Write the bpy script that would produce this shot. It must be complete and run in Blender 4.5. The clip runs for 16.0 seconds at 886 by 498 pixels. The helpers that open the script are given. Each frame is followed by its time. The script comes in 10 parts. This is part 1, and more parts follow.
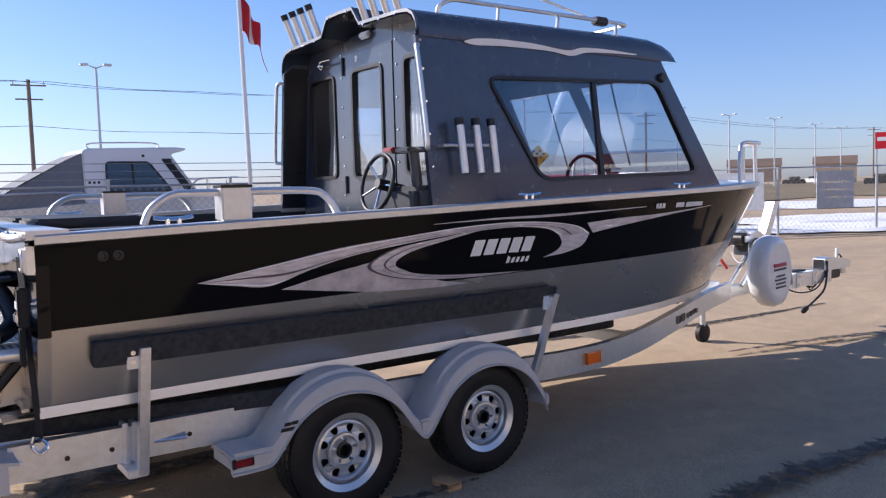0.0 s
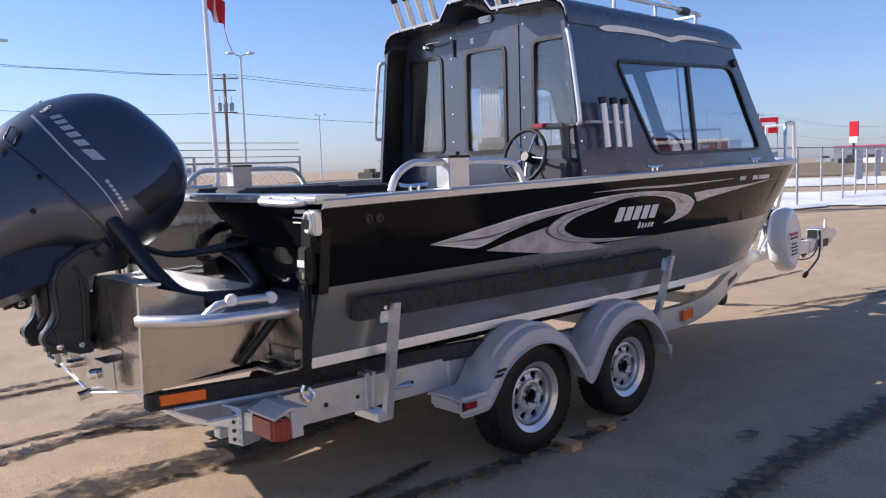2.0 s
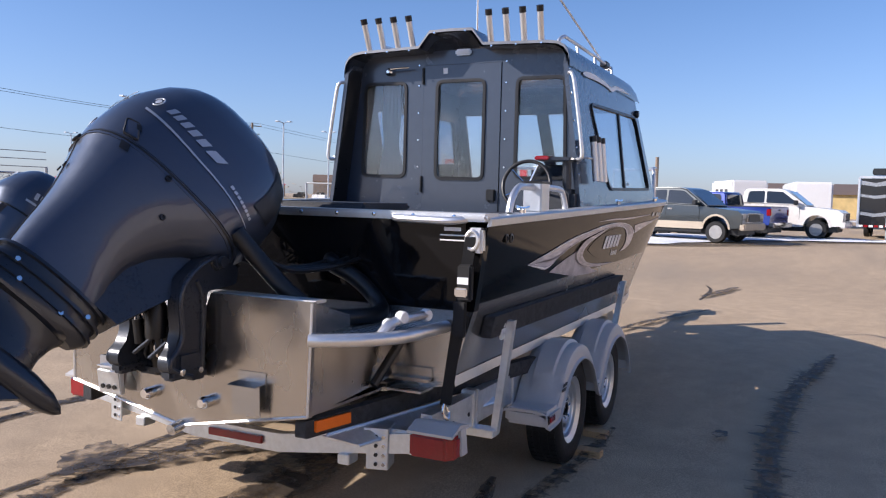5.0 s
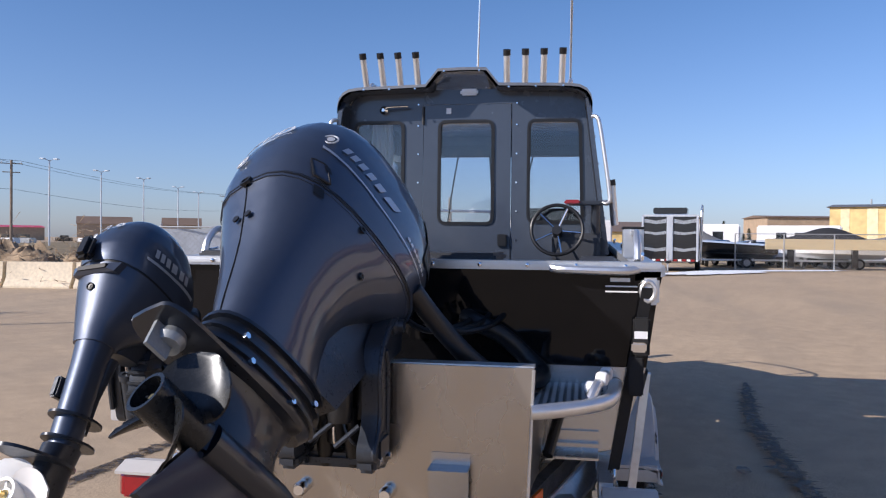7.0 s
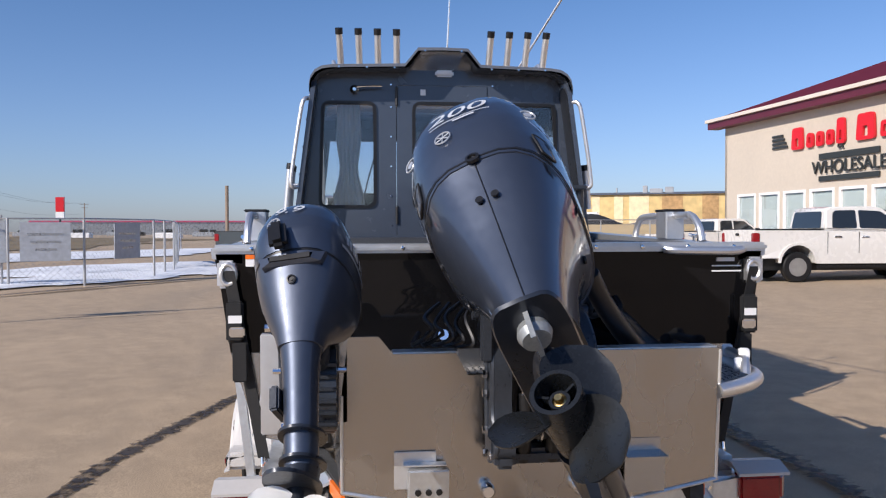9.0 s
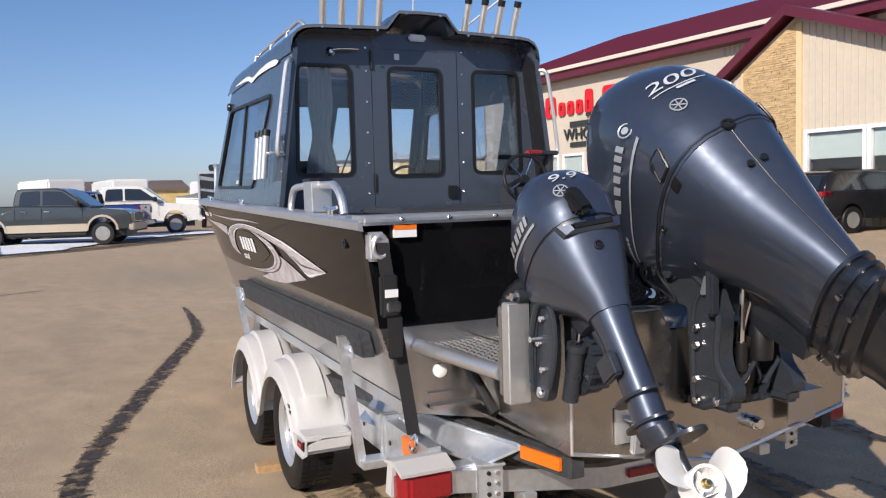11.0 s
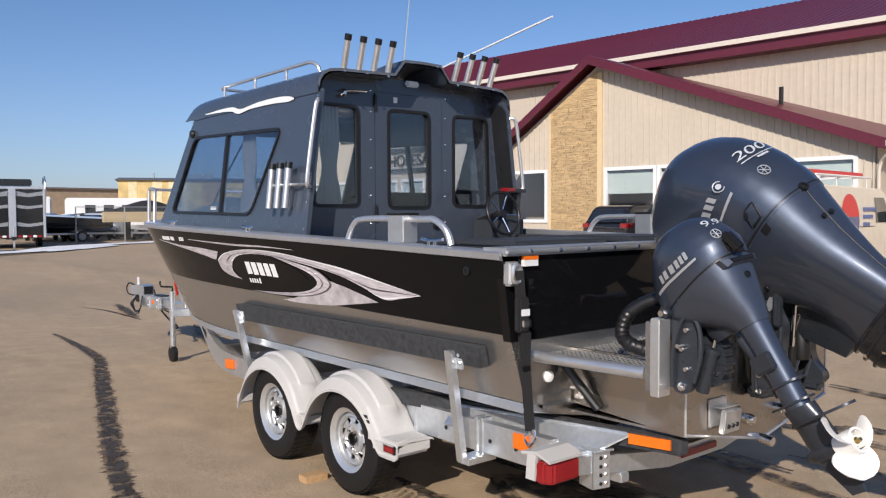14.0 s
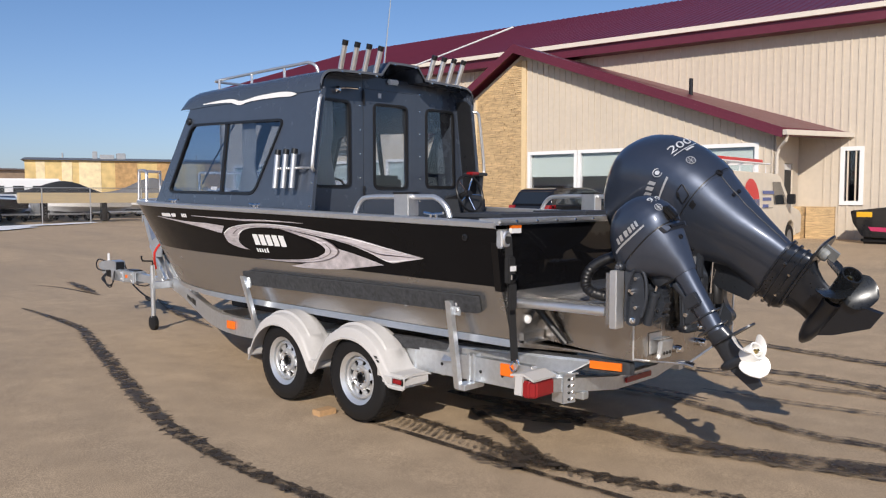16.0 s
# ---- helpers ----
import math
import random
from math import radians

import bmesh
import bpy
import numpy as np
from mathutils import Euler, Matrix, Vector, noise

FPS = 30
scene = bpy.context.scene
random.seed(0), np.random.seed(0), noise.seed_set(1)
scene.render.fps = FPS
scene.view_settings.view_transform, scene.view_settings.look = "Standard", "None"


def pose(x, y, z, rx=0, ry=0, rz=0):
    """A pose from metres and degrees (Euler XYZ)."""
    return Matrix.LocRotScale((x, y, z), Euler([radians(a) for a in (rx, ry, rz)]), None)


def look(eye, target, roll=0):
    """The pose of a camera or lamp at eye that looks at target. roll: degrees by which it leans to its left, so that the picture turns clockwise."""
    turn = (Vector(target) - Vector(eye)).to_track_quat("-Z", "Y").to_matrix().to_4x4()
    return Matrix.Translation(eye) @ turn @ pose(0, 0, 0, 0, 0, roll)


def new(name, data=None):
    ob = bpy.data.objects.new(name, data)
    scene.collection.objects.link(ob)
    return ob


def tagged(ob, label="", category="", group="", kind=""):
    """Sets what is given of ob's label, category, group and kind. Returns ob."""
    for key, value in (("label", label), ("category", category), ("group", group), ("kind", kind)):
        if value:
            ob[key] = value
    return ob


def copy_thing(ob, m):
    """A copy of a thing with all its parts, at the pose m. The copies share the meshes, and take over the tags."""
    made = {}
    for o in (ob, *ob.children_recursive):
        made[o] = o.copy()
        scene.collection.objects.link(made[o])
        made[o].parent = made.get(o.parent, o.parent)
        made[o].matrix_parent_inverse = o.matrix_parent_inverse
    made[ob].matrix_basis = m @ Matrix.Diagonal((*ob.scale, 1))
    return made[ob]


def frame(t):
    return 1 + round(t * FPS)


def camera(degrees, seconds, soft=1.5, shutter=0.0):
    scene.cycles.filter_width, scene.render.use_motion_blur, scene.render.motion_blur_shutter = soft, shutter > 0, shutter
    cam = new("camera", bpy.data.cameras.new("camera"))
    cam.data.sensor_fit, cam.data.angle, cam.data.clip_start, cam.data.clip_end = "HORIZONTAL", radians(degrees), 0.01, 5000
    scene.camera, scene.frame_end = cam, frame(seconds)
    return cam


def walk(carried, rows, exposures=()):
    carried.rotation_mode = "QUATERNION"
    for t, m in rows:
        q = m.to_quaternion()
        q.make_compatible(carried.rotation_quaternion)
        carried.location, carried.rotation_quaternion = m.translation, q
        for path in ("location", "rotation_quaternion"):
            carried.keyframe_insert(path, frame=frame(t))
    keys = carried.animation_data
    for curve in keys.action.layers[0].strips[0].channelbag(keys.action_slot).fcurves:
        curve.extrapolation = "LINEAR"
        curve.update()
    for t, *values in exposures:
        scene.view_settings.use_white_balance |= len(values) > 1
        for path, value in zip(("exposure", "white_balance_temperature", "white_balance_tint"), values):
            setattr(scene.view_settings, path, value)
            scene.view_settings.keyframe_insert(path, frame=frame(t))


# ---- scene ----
cam = camera(57.4, 16.0, soft=1.2)
METRES, EYE, TURN = 11.36, 1.583, -35.6
ROWS = [
    (0.0, 0.0, 0.0, 0.0, -0.12, -4.33, 1.63),
    (0.5, -0.0357, -0.0115, 0.0006, -2.05, -3.92, 0.86),
    (1.0, -0.0681, -0.0264, -0.0022, -3.39, -4.44, -0.14),
    (1.5, -0.103, -0.0286, -0.0052, -4.86, -5.72, 0.03),
    (2.0, -0.1321, -0.0304, -0.0019, -7.21, -5.71, 1.67),
    (2.5, -0.1615, -0.0323, -0.0024, -11.45, -5.68, 1.86),
    (3.0, -0.1907, -0.0244, -0.0029, -15.35, -5.39, -0.99),
    (3.5, -0.2195, -0.0195, -0.0014, -18.05, -5.49, -2.64),
    (4.0, -0.2499, -0.0154, -0.0028, -20.79, -4.95, -2.6),
    (6.5, -0.376, 0.0951, -0.0051, -41.43, -1.66, -0.29),
    (7.0, -0.3995, 0.1225, -0.0034, -44.42, -0.62, -0.6),
    (7.5, -0.4146, 0.1473, -0.0033, -48.89, -0.57, -0.96),
    (8.0, -0.4389, 0.1714, -0.0095, -52.57, -3.47, -0.87),
    (8.5, -0.4556, 0.1965, -0.0118, -57.52, -4.82, -0.54),
    (9.0, -0.4654, 0.2317, -0.0057, -60.88, -1.35, 0.19),
    (11.5, -0.5161, 0.3894, -0.0033, -85.15, -5.7, 0.79),
    (12.0, -0.5131, 0.4158, -0.0022, -90.23, -6.11, 0.33),
    (12.5, -0.516, 0.4426, -0.0015, -90.82, -5.89, 0.68),
    (13.0, -0.5243, 0.4683, 0.001, -89.76, -4.37, 1.35),
    (13.5, -0.5498, 0.4788, 0.0009, -92.33, -3.5, 0.27),
    (14.0, -0.5738, 0.4858, 0.003, -94.17, -2.49, 0.26),
    (14.5, -0.5996, 0.4924, 0.0019, -96.53, -1.11, 0.62),
    (15.0, -0.6252, 0.5006, 0.0021, -98.1, -1.4, -0.26),
    (15.5, -0.6458, 0.513, 0.0022, -98.3, -3.05, -0.95),
    (16.0, -0.6607, 0.5382, 0.0011, -100.04, -3.74, 0.07),
]
# stops, kelvin and tint as the clip's camera drifts
LIGHT = [(0.0, 0.46, 6080, 18), (3.5, 0.44, 6130, 17), (4.2, 0.42, 6130, 17), (7.0, 0.16, 6030, 16), (8.0, 0.06, 6080, 16), (9.2, 0.05, 6120, 14), (11.5, 0.04, 6350, 12), (14.0, -0.11, 6300, 12), (15.0, -0.16, 6320, 12), (16.0, -0.16, 6350, 12)]
walk(cam, [(t, pose(-0.515, -4.61, EYE, 0, 0, TURN) @ pose(METRES * x, METRES * y, METRES * z, 90 + pitch, roll, yaw)) for t, x, y, z, yaw, pitch, roll in ROWS], LIGHT)

# ---- world, sun, exposure ----
SUN_EL = radians(29.5)
world = bpy.data.worlds.new("sky")
scene.world = world
world.use_nodes = True
_wn = world.node_tree.nodes
_sky = _wn.new("ShaderNodeTexSky")
_sky.sky_type, _sky.sun_disc = "NISHITA", False
_sky.sun_elevation, _sky.sun_rotation = SUN_EL, math.atan2(-0.577, 0.817)
_sky.air_density, _sky.dust_density, _sky.ozone_density = 1.0, 0.5, 7.0
_at, _sep, _rng, _hsv, _mul, _mixc = (_wn.new("ShaderNode" + n) for n in ("TexCoord", "SeparateXYZ", "MapRange", "HueSaturation", "VectorMath", "Mix"))
_rng.inputs[1].default_value, _rng.inputs[2].default_value = 0.0, 0.30  # pale winter haze near the horizon
_rng.inputs[3].default_value, _rng.inputs[4].default_value = 1.0, 0.0
_hsv.inputs["Saturation"].default_value = 0.86
_mul.operation = "MULTIPLY"
_mul.inputs[1].default_value = (1.02, 0.975, 1.06)
_mixc.data_type = "RGBA"
_wl = world.node_tree.links
_wl.new(_at.outputs["Generated"], _sep.inputs[0])
_wl.new(_sep.outputs["Z"], _rng.inputs[0])
_wl.new(_sky.outputs[0], _hsv.inputs["Color"])
_wl.new(_hsv.outputs[0], _mul.inputs[0])
_wl.new(_rng.outputs[0], _mixc.inputs[0])
_wl.new(_sky.outputs[0], _mixc.inputs[6])
_wl.new(_mul.outputs[0], _mixc.inputs[7])
_wl.new(_mixc.outputs[2], _wn["Background"].inputs[0])
_wn["Background"].inputs[1].default_value = 0.112
sun = new("sun", bpy.data.lights.new("sun", "SUN"))
sun.data.energy, sun.data.angle, sun.data.color = 5.0, radians(0.53), (1.0, 0.90, 0.76)
sun.matrix_world = look((0, 0, 30), (30 * math.cos(SUN_EL) * 0.577, -30 * math.cos(SUN_EL) * 0.817, 30 - 30 * math.sin(SUN_EL)))
scene.view_settings.exposure = 0.0

# ---- materials ----


def material(name, colour, rough=0.5, metal=0.0, var=0.12, scale=6.0, bump=0.0, bscale=60.0, coat=0.0, stretch=(1, 1, 1), spec=0.5, alpha=1.0, rvar=0.1):
    """A principled surface whose colour and gloss vary at two scales, with fine relief."""
    m = bpy.data.materials.new(name)
    m.use_nodes = True
    t = m.node_tree
    b = t.nodes["Principled BSDF"]
    geo = t.nodes.new("ShaderNodeTexCoord")
    mp = t.nodes.new("ShaderNodeMapping")
    mp.inputs["Scale"].default_value = stretch
    t.links.new(geo.outputs["Object"], mp.inputs[0])
    big, fine = t.nodes.new("ShaderNodeTexNoise"), t.nodes.new("ShaderNodeTexNoise")
    big.inputs["Scale"].default_value, fine.inputs["Scale"].default_value = scale * 0.25, scale * 4
    big.inputs["Detail"].default_value, fine.inputs["Detail"].default_value = 5, 3
    t.links.new(mp.outputs[0], big.inputs[0]), t.links.new(mp.outputs[0], fine.inputs[0])
    add = t.nodes.new("ShaderNodeMath")
    add.operation = "ADD"
    t.links.new(big.outputs[0], add.inputs[0]), t.links.new(fine.outputs[0], add.inputs[1])
    rng = t.nodes.new("ShaderNodeMapRange")
    rng.inputs[1].default_value, rng.inputs[2].default_value = 0.7, 1.3
    rng.inputs[3].default_value, rng.inputs[4].default_value = 1 - var, 1 + var
    t.links.new(add.outputs[0], rng.inputs[0])
    mix = t.nodes.new("ShaderNodeVectorMath")
    mix.operation = "SCALE"
    mix.inputs[0].default_value = colour
    t.links.new(rng.outputs[0], mix.inputs["Scale"])
    t.links.new(mix.outputs[0], b.inputs["Base Color"])
    rr = t.nodes.new("ShaderNodeMapRange")
    rr.inputs[1].default_value, rr.inputs[2].default_value = 0.7, 1.3
    rr.inputs[3].default_value, rr.inputs[4].default_value = max(0.02, rough * (1 - rvar)), min(1.0, rough * (1 + rvar))
    t.links.new(add.outputs[0], rr.inputs[0])
    t.links.new(rr.outputs[0], b.inputs["Roughness"])
    b.inputs["Metallic"].default_value = metal
    b.inputs["Coat Weight"].default_value = coat
    b.inputs["Coat Roughness"].default_value = 0.06
    b.inputs["Specular IOR Level"].default_value = spec
    if bump:
        nz = t.nodes.new("ShaderNodeTexNoise")
        nz.inputs["Scale"].default_value, nz.inputs["Detail"].default_value = bscale, 4
        t.links.new(mp.outputs[0], nz.inputs[0])
        bp = t.nodes.new("ShaderNodeBump")
        bp.inputs["Strength"].default_value, bp.inputs["Distance"].default_value = bump, 0.01
        t.links.new(nz.outputs[0], bp.inputs["Height"])
        t.links.new(bp.outputs[0], b.inputs["Normal"])
    return m


def glass(name, tint, rough=0.01, mix=0.35):
    """A tinted pane: part clear, part a gloss that grows at a flat angle."""
    m = bpy.data.materials.new(name)
    m.use_nodes = True
    t = m.node_tree
    out = t.nodes["Material Output"]
    t.nodes.remove(t.nodes["Principled BSDF"])
    tr, gl, fr, mx = (t.nodes.new("ShaderNode" + n) for n in ("BsdfTransparent", "BsdfGlossy", "LayerWeight", "MixShader"))
    tr.inputs[0].default_value = (*tint, 1)
    gl.inputs["Roughness"].default_value = rough
    fr.inputs["Blend"].default_value = 0.5
    pw, sc = t.nodes.new("ShaderNodeMath"), t.nodes.new("ShaderNodeMapRange")
    pw.operation = "POWER"
    pw.inputs[1].default_value = 3.2
    sc.inputs[3].default_value, sc.inputs[4].default_value = 0.08, 0.95
    t.links.new(fr.outputs["Facing"], pw.inputs[0]), t.links.new(pw.outputs[0], sc.inputs[0]), t.links.new(sc.outputs[0], mx.inputs[0]), t.links.new(tr.outputs[0], mx.inputs[1]), t.links.new(gl.outputs[0], mx.inputs[2])
    t.links.new(mx.outputs[0], out.inputs[0])
    return m


POD = material("mill finish plate", (0.47, 0.43, 0.385), 0.27, 0.95, 0.06, 1.3, 0.10, 2.2, coat=0.8, stretch=(1, 1, 0.7), rvar=0.35)
ALU = material("bare aluminium", (0.50, 0.50, 0.505), 0.27, 0.94, 0.02, 0.8, stretch=(1, 1, 2), rvar=0.03)
ALU_BRIGHT = material("welded aluminium tube", (0.76, 0.76, 0.76), 0.38, 0.85, 0.05, 8, 0.012, 120)
GUNWALE = material("satin gunwale", (0.66, 0.67, 0.68), 0.38, 0.85, 0.06, 8, 0.03, 140)
BLACK = material("black hull paint", (0.006, 0.006, 0.007), 0.06, 0.0, 0.1, 4, coat=0.0, spec=0.13, rvar=0.05)
BLACK_WAVY = material("gloss black transom sheet", (0.006, 0.006, 0.007), 0.05, 0.0, 0.1, 4, 0.35, 2.6, spec=0.28, rvar=0.05)
WING_FACE = material("near-black wing face", (0.016, 0.017, 0.020), 0.30, 0.0, 0.1, 4)
CHARCOAL = material("charcoal cabin paint", (0.060, 0.074, 0.102), 0.26, 0.15, 0.05, 3, coat=0.4)
COWL = material("blue-grey cowling", (0.062, 0.077, 0.112), 0.42, 0.60, 0.04, 10, coat=0.8)
COWL_SILVER = material("silver-grey cowling", (0.072, 0.086, 0.120), 0.42, 0.60, 0.04, 10, coat=0.6)
LEG_PAINT = material("deep blue leg paint", (0.020, 0.025, 0.036), 0.30, 0.35, 0.06, 14, coat=0.5)
ENGINE_DARK = material("dark casting", (0.040, 0.046, 0.058), 0.30, 0.3, 0.15, 20, 0.06, 80)
TRIM = material("black trim", (0.010, 0.010, 0.011), 0.40, 0.0, 0.1, 20)
RUBBER = material("tyre rubber", (0.010, 0.010, 0.011), 0.52, 0.0, 0.25, 10, 0.1, 60, spec=0.35)
EDGE = material("dull roof edge", (0.20, 0.21, 0.23), 0.45, 0.6, 0.1, 10)
GALV = material("galvanised steel", (0.70, 0.73, 0.76), 0.36, 0.85, 0.10, 9, 0.05, 70)
FENDER = material("pale grey fender", (0.52, 0.505, 0.49), 0.42, 0.0, 0.03, 12)
WHEEL_SILVER = material("silver wheel", (0.66, 0.67, 0.68), 0.34, 0.7, 0.06, 14)
CARPET = material("bunk carpet", (0.049, 0.051, 0.056), 0.95, 0.0, 0.65, 130, 1.0, 260)
WEB = material("black webbing", (0.012, 0.012, 0.013), 0.8, 0.0, 0.2, 200, 0.3, 400)
RED = material("red lens", (0.26, 0.008, 0.012), 0.12, 0.0, 0.12, 40, 0.15, 90, coat=0.5)
ORANGE = material("amber lens", (0.85, 0.17, 0.01), 0.3, 0.0, 0.06, 40)
CAR_RIM = material("dusty alloy wheel", (0.36, 0.355, 0.345), 0.35, 0.5, 0.15, 20)
TRUCK_WHITE = material("dusty white vehicle paint", (0.72, 0.70, 0.66), 0.28, 0.0, 0.02, 2, coat=0.4)
WHITE_PAINT = material("white paint", (0.80, 0.80, 0.80), 0.25, 0.0, 0.03, 6, coat=0.3)
PROP_WHITE = material("white propeller paint", (0.86, 0.85, 0.82), 0.30, 0.0, 0.03, 10)
PROP_DARK = material("dark propeller", (0.026, 0.029, 0.033), 0.28, 0.5, 0.1, 14)
BRASS = material("brass nut", (0.7, 0.5, 0.2), 0.3, 1.0, 0.1, 40)
CHROME = material("chrome", (0.85, 0.85, 0.86), 0.10, 1.0, 0.03, 10)
DECAL_SILVER = material("silver decal", (0.66, 0.62, 0.66), 0.25, 0.3, 0.35, 5, stretch=(0.5, 1, 3))
DECAL_TEX = material("speckled decal", (0.52, 0.48, 0.50), 0.35, 0.1, 0.35, 60)
DECAL_WHITE = material("white decal", (0.82, 0.82, 0.82), 0.35, 0.0, 0.02, 10)
PANE = glass("tinted pane", (0.77, 0.81, 0.87))
# port copy of the pane, the shade inside the cabin put into its tint
PANE_PORT = glass("dimmed port pane", (0.62, 0.68, 0.77))
PANE_CLEAR = glass("clear pane", (0.945, 0.96, 0.975))
DARKDECK = material("dark deck", (0.03, 0.034, 0.042), 0.6, 0.0, 0.15, 20, 0.1, 80)
LUG = material("bright tread lug", (0.80, 0.80, 0.80), 0.25, 1.0, 0.05, 20)
TREAD = material("tread plate", (0.60, 0.585, 0.56), 0.46, 0.5, 0.1, 20)
CURTAIN = material("pale curtain", (0.60, 0.60, 0.58), 0.9, 0.0, 0.10, 12)
_ct = CURTAIN.node_tree
_cl, _cm = _ct.nodes.new("ShaderNodeBsdfTranslucent"), _ct.nodes.new("ShaderNodeMixShader")
_cl.inputs[0].default_value, _cm.inputs[0].default_value = (0.82, 0.83, 0.84, 1), 0.6
_ct.links.new(_ct.nodes["Principled BSDF"].outputs[0], _cm.inputs[1]), _ct.links.new(_cl.outputs[0], _cm.inputs[2])
_ct.links.new(_cm.outputs[0], _ct.nodes["Material Output"].inputs[0])
WOOD = material("raw timber", (0.48, 0.30, 0.15), 0.8, 0.0, 0.2, 20, 0.2, 60, stretch=(1, 8, 8))
SIDING = material("beige siding", (0.56, 0.49, 0.40), 0.55, 0.0, 0.05, 1.5)
TRIM_CREAM = material("cream trim", (0.68, 0.52, 0.30), 0.6, 0.0, 0.08, 6)
MAROON = material("maroon metal roof", (0.13, 0.022, 0.040), 0.38, 0.2, 0.10, 2)
STONE = material("ledger stone", (0.52, 0.37, 0.20), 0.85, 0.0, 0.45, 10, 0.8, 14, stretch=(1.2, 1.2, 9))
SNOW = material("old snow", (0.80, 0.82, 0.85), 0.8, 0.0, 0.15, 2, 0.5, 5)
CONCRETE = material("weathered concrete", (0.72, 0.62, 0.46), 0.85, 0.0, 0.18, 3, 0.3, 20)
STEEL_POST = material("fence steel", (0.42, 0.43, 0.44), 0.5, 0.7, 0.1, 10)
WET = material("wet asphalt", (0.048, 0.038, 0.030), 0.55, 0.0, 0.45, 3, 0.3, 60, spec=0.3)


def ground_material():
    m = material("dusty asphalt", (0.418, 0.313, 0.204), 0.88, 0.0, 0.12, 0.6, 0.16, 260)
    t = m.node_tree
    b = t.nodes["Principled BSDF"]
    src = b.inputs["Base Color"].links[0].from_socket
    geo = t.nodes.new("ShaderNodeTexCoord")
    mp = t.nodes.new("ShaderNodeMapping")
    mp.inputs["Rotation"].default_value = (0, 0, radians(-20))
    mp.inputs["Scale"].default_value = (0.10, 0.5, 1)
    nz = t.nodes.new("ShaderNodeTexNoise")
    nz.inputs["Scale"].default_value, nz.inputs["Detail"].default_value = 1.0, 8
    t.links.new(geo.outputs["Object"], mp.inputs[0]), t.links.new(mp.outputs[0], nz.inputs[0])
    rp = t.nodes.new("ShaderNodeMapRange")
    rp.inputs[1].default_value, rp.inputs[2].default_value = 0.50, 0.72
    t.links.new(nz.outputs[0], rp.inputs[0])
    sp = t.nodes.new("ShaderNodeTexNoise")
    sp.inputs["Scale"].default_value, sp.inputs["Detail"].default_value = 150, 3
    t.links.new(geo.outputs["Object"], sp.inputs[0])
    s2 = t.nodes.new("ShaderNodeMapRange")
    s2.inputs[1].default_value, s2.inputs[2].default_value, s2.inputs[3].default_value, s2.inputs[4].default_value = 0.33, 0.67, 0.62, 1.38
    t.links.new(sp.outputs[0], s2.inputs[0])
    mx = t.nodes.new("ShaderNodeMix")
    mx.data_type = "RGBA"
    t.links.new(rp.outputs[0], mx.inputs["Factor"])
    t.links.new(src, mx.inputs["A"])
    mx.inputs["B"].default_value = (0.346, 0.268, 0.184, 1)
    md = t.nodes.new("ShaderNodeTexNoise")
    md.inputs["Scale"].default_value, md.inputs["Detail"].default_value = 5.0, 6
    t.links.new(geo.outputs["Object"], md.inputs[0])
    s3 = t.nodes.new("ShaderNodeMapRange")
    s3.inputs[1].default_value, s3.inputs[2].default_value, s3.inputs[3].default_value, s3.inputs[4].default_value = 0.3, 0.7, 0.92, 1.08
    t.links.new(md.outputs[0], s3.inputs[0])
    mul = t.nodes.new("ShaderNodeMath")
    mul.operation = "MULTIPLY"
    t.links.new(s2.outputs[0], mul.inputs[0]), t.links.new(s3.outputs[0], mul.inputs[1])
    sc = t.nodes.new("ShaderNodeVectorMath")
    sc.operation = "SCALE"
    t.links.new(mx.outputs["Result"], sc.inputs[0]), t.links.new(mul.outputs[0], sc.inputs["Scale"])
    t.links.new(sc.outputs[0], b.inputs["Base Color"])
    return m


GROUND = ground_material()

# ---- mesh helpers ----


def thing(name, loc=(0, 0, 0), label="", category="", group="", kind=""):
    ob = new(name)
    ob.location = loc
    ob.empty_display_size = 0.1
    return tagged(ob, label, category, group, kind)


def part(name, bm, mat, parent=None, label="", sharp=32, keep_local=False):
    """Links a bmesh as one mesh object, in world places, under a thing or a part."""
    me = bpy.data.meshes.new(name)
    bmesh.ops.recalc_face_normals(bm, faces=bm.faces)
    bm.to_mesh(me)
    bm.free()
    me.materials.append(mat)
    for f in me.polygons:
        f.use_smooth = True
    me.set_sharp_from_angle(angle=radians(sharp))
    ob = new(name, me)
    if parent:
        ob.parent = parent
        if parent.type == "EMPTY" and not keep_local:
            ob.matrix_parent_inverse = Matrix.Translation(-parent.location)
    if label:
        ob["label"] = label
    return ob


def box(bm, x0, x1, y0, y1, z0, z1, bevel=0.0, m=None):
    made = bmesh.ops.create_cube(bm, size=1)["verts"]
    for v in made:
        v.co = Vector(((x0 + x1) / 2 + v.co.x * (x1 - x0), (y0 + y1) / 2 + v.co.y * (y1 - y0), (z0 + z1) / 2 + v.co.z * (z1 - z0)))
    if bevel:
        es = list({e for v in made for e in v.link_edges})
        made = bmesh.ops.bevel(bm, geom=es, offset=bevel, segments=2, affect="EDGES")["verts"]
    if m:
        seen = set()
        for v in made:
            if v not in seen:
                seen.add(v)
                v.co = m @ v.co
    return bm


def bx(*a, **k):
    return box(bmesh.new(), *a, **k)


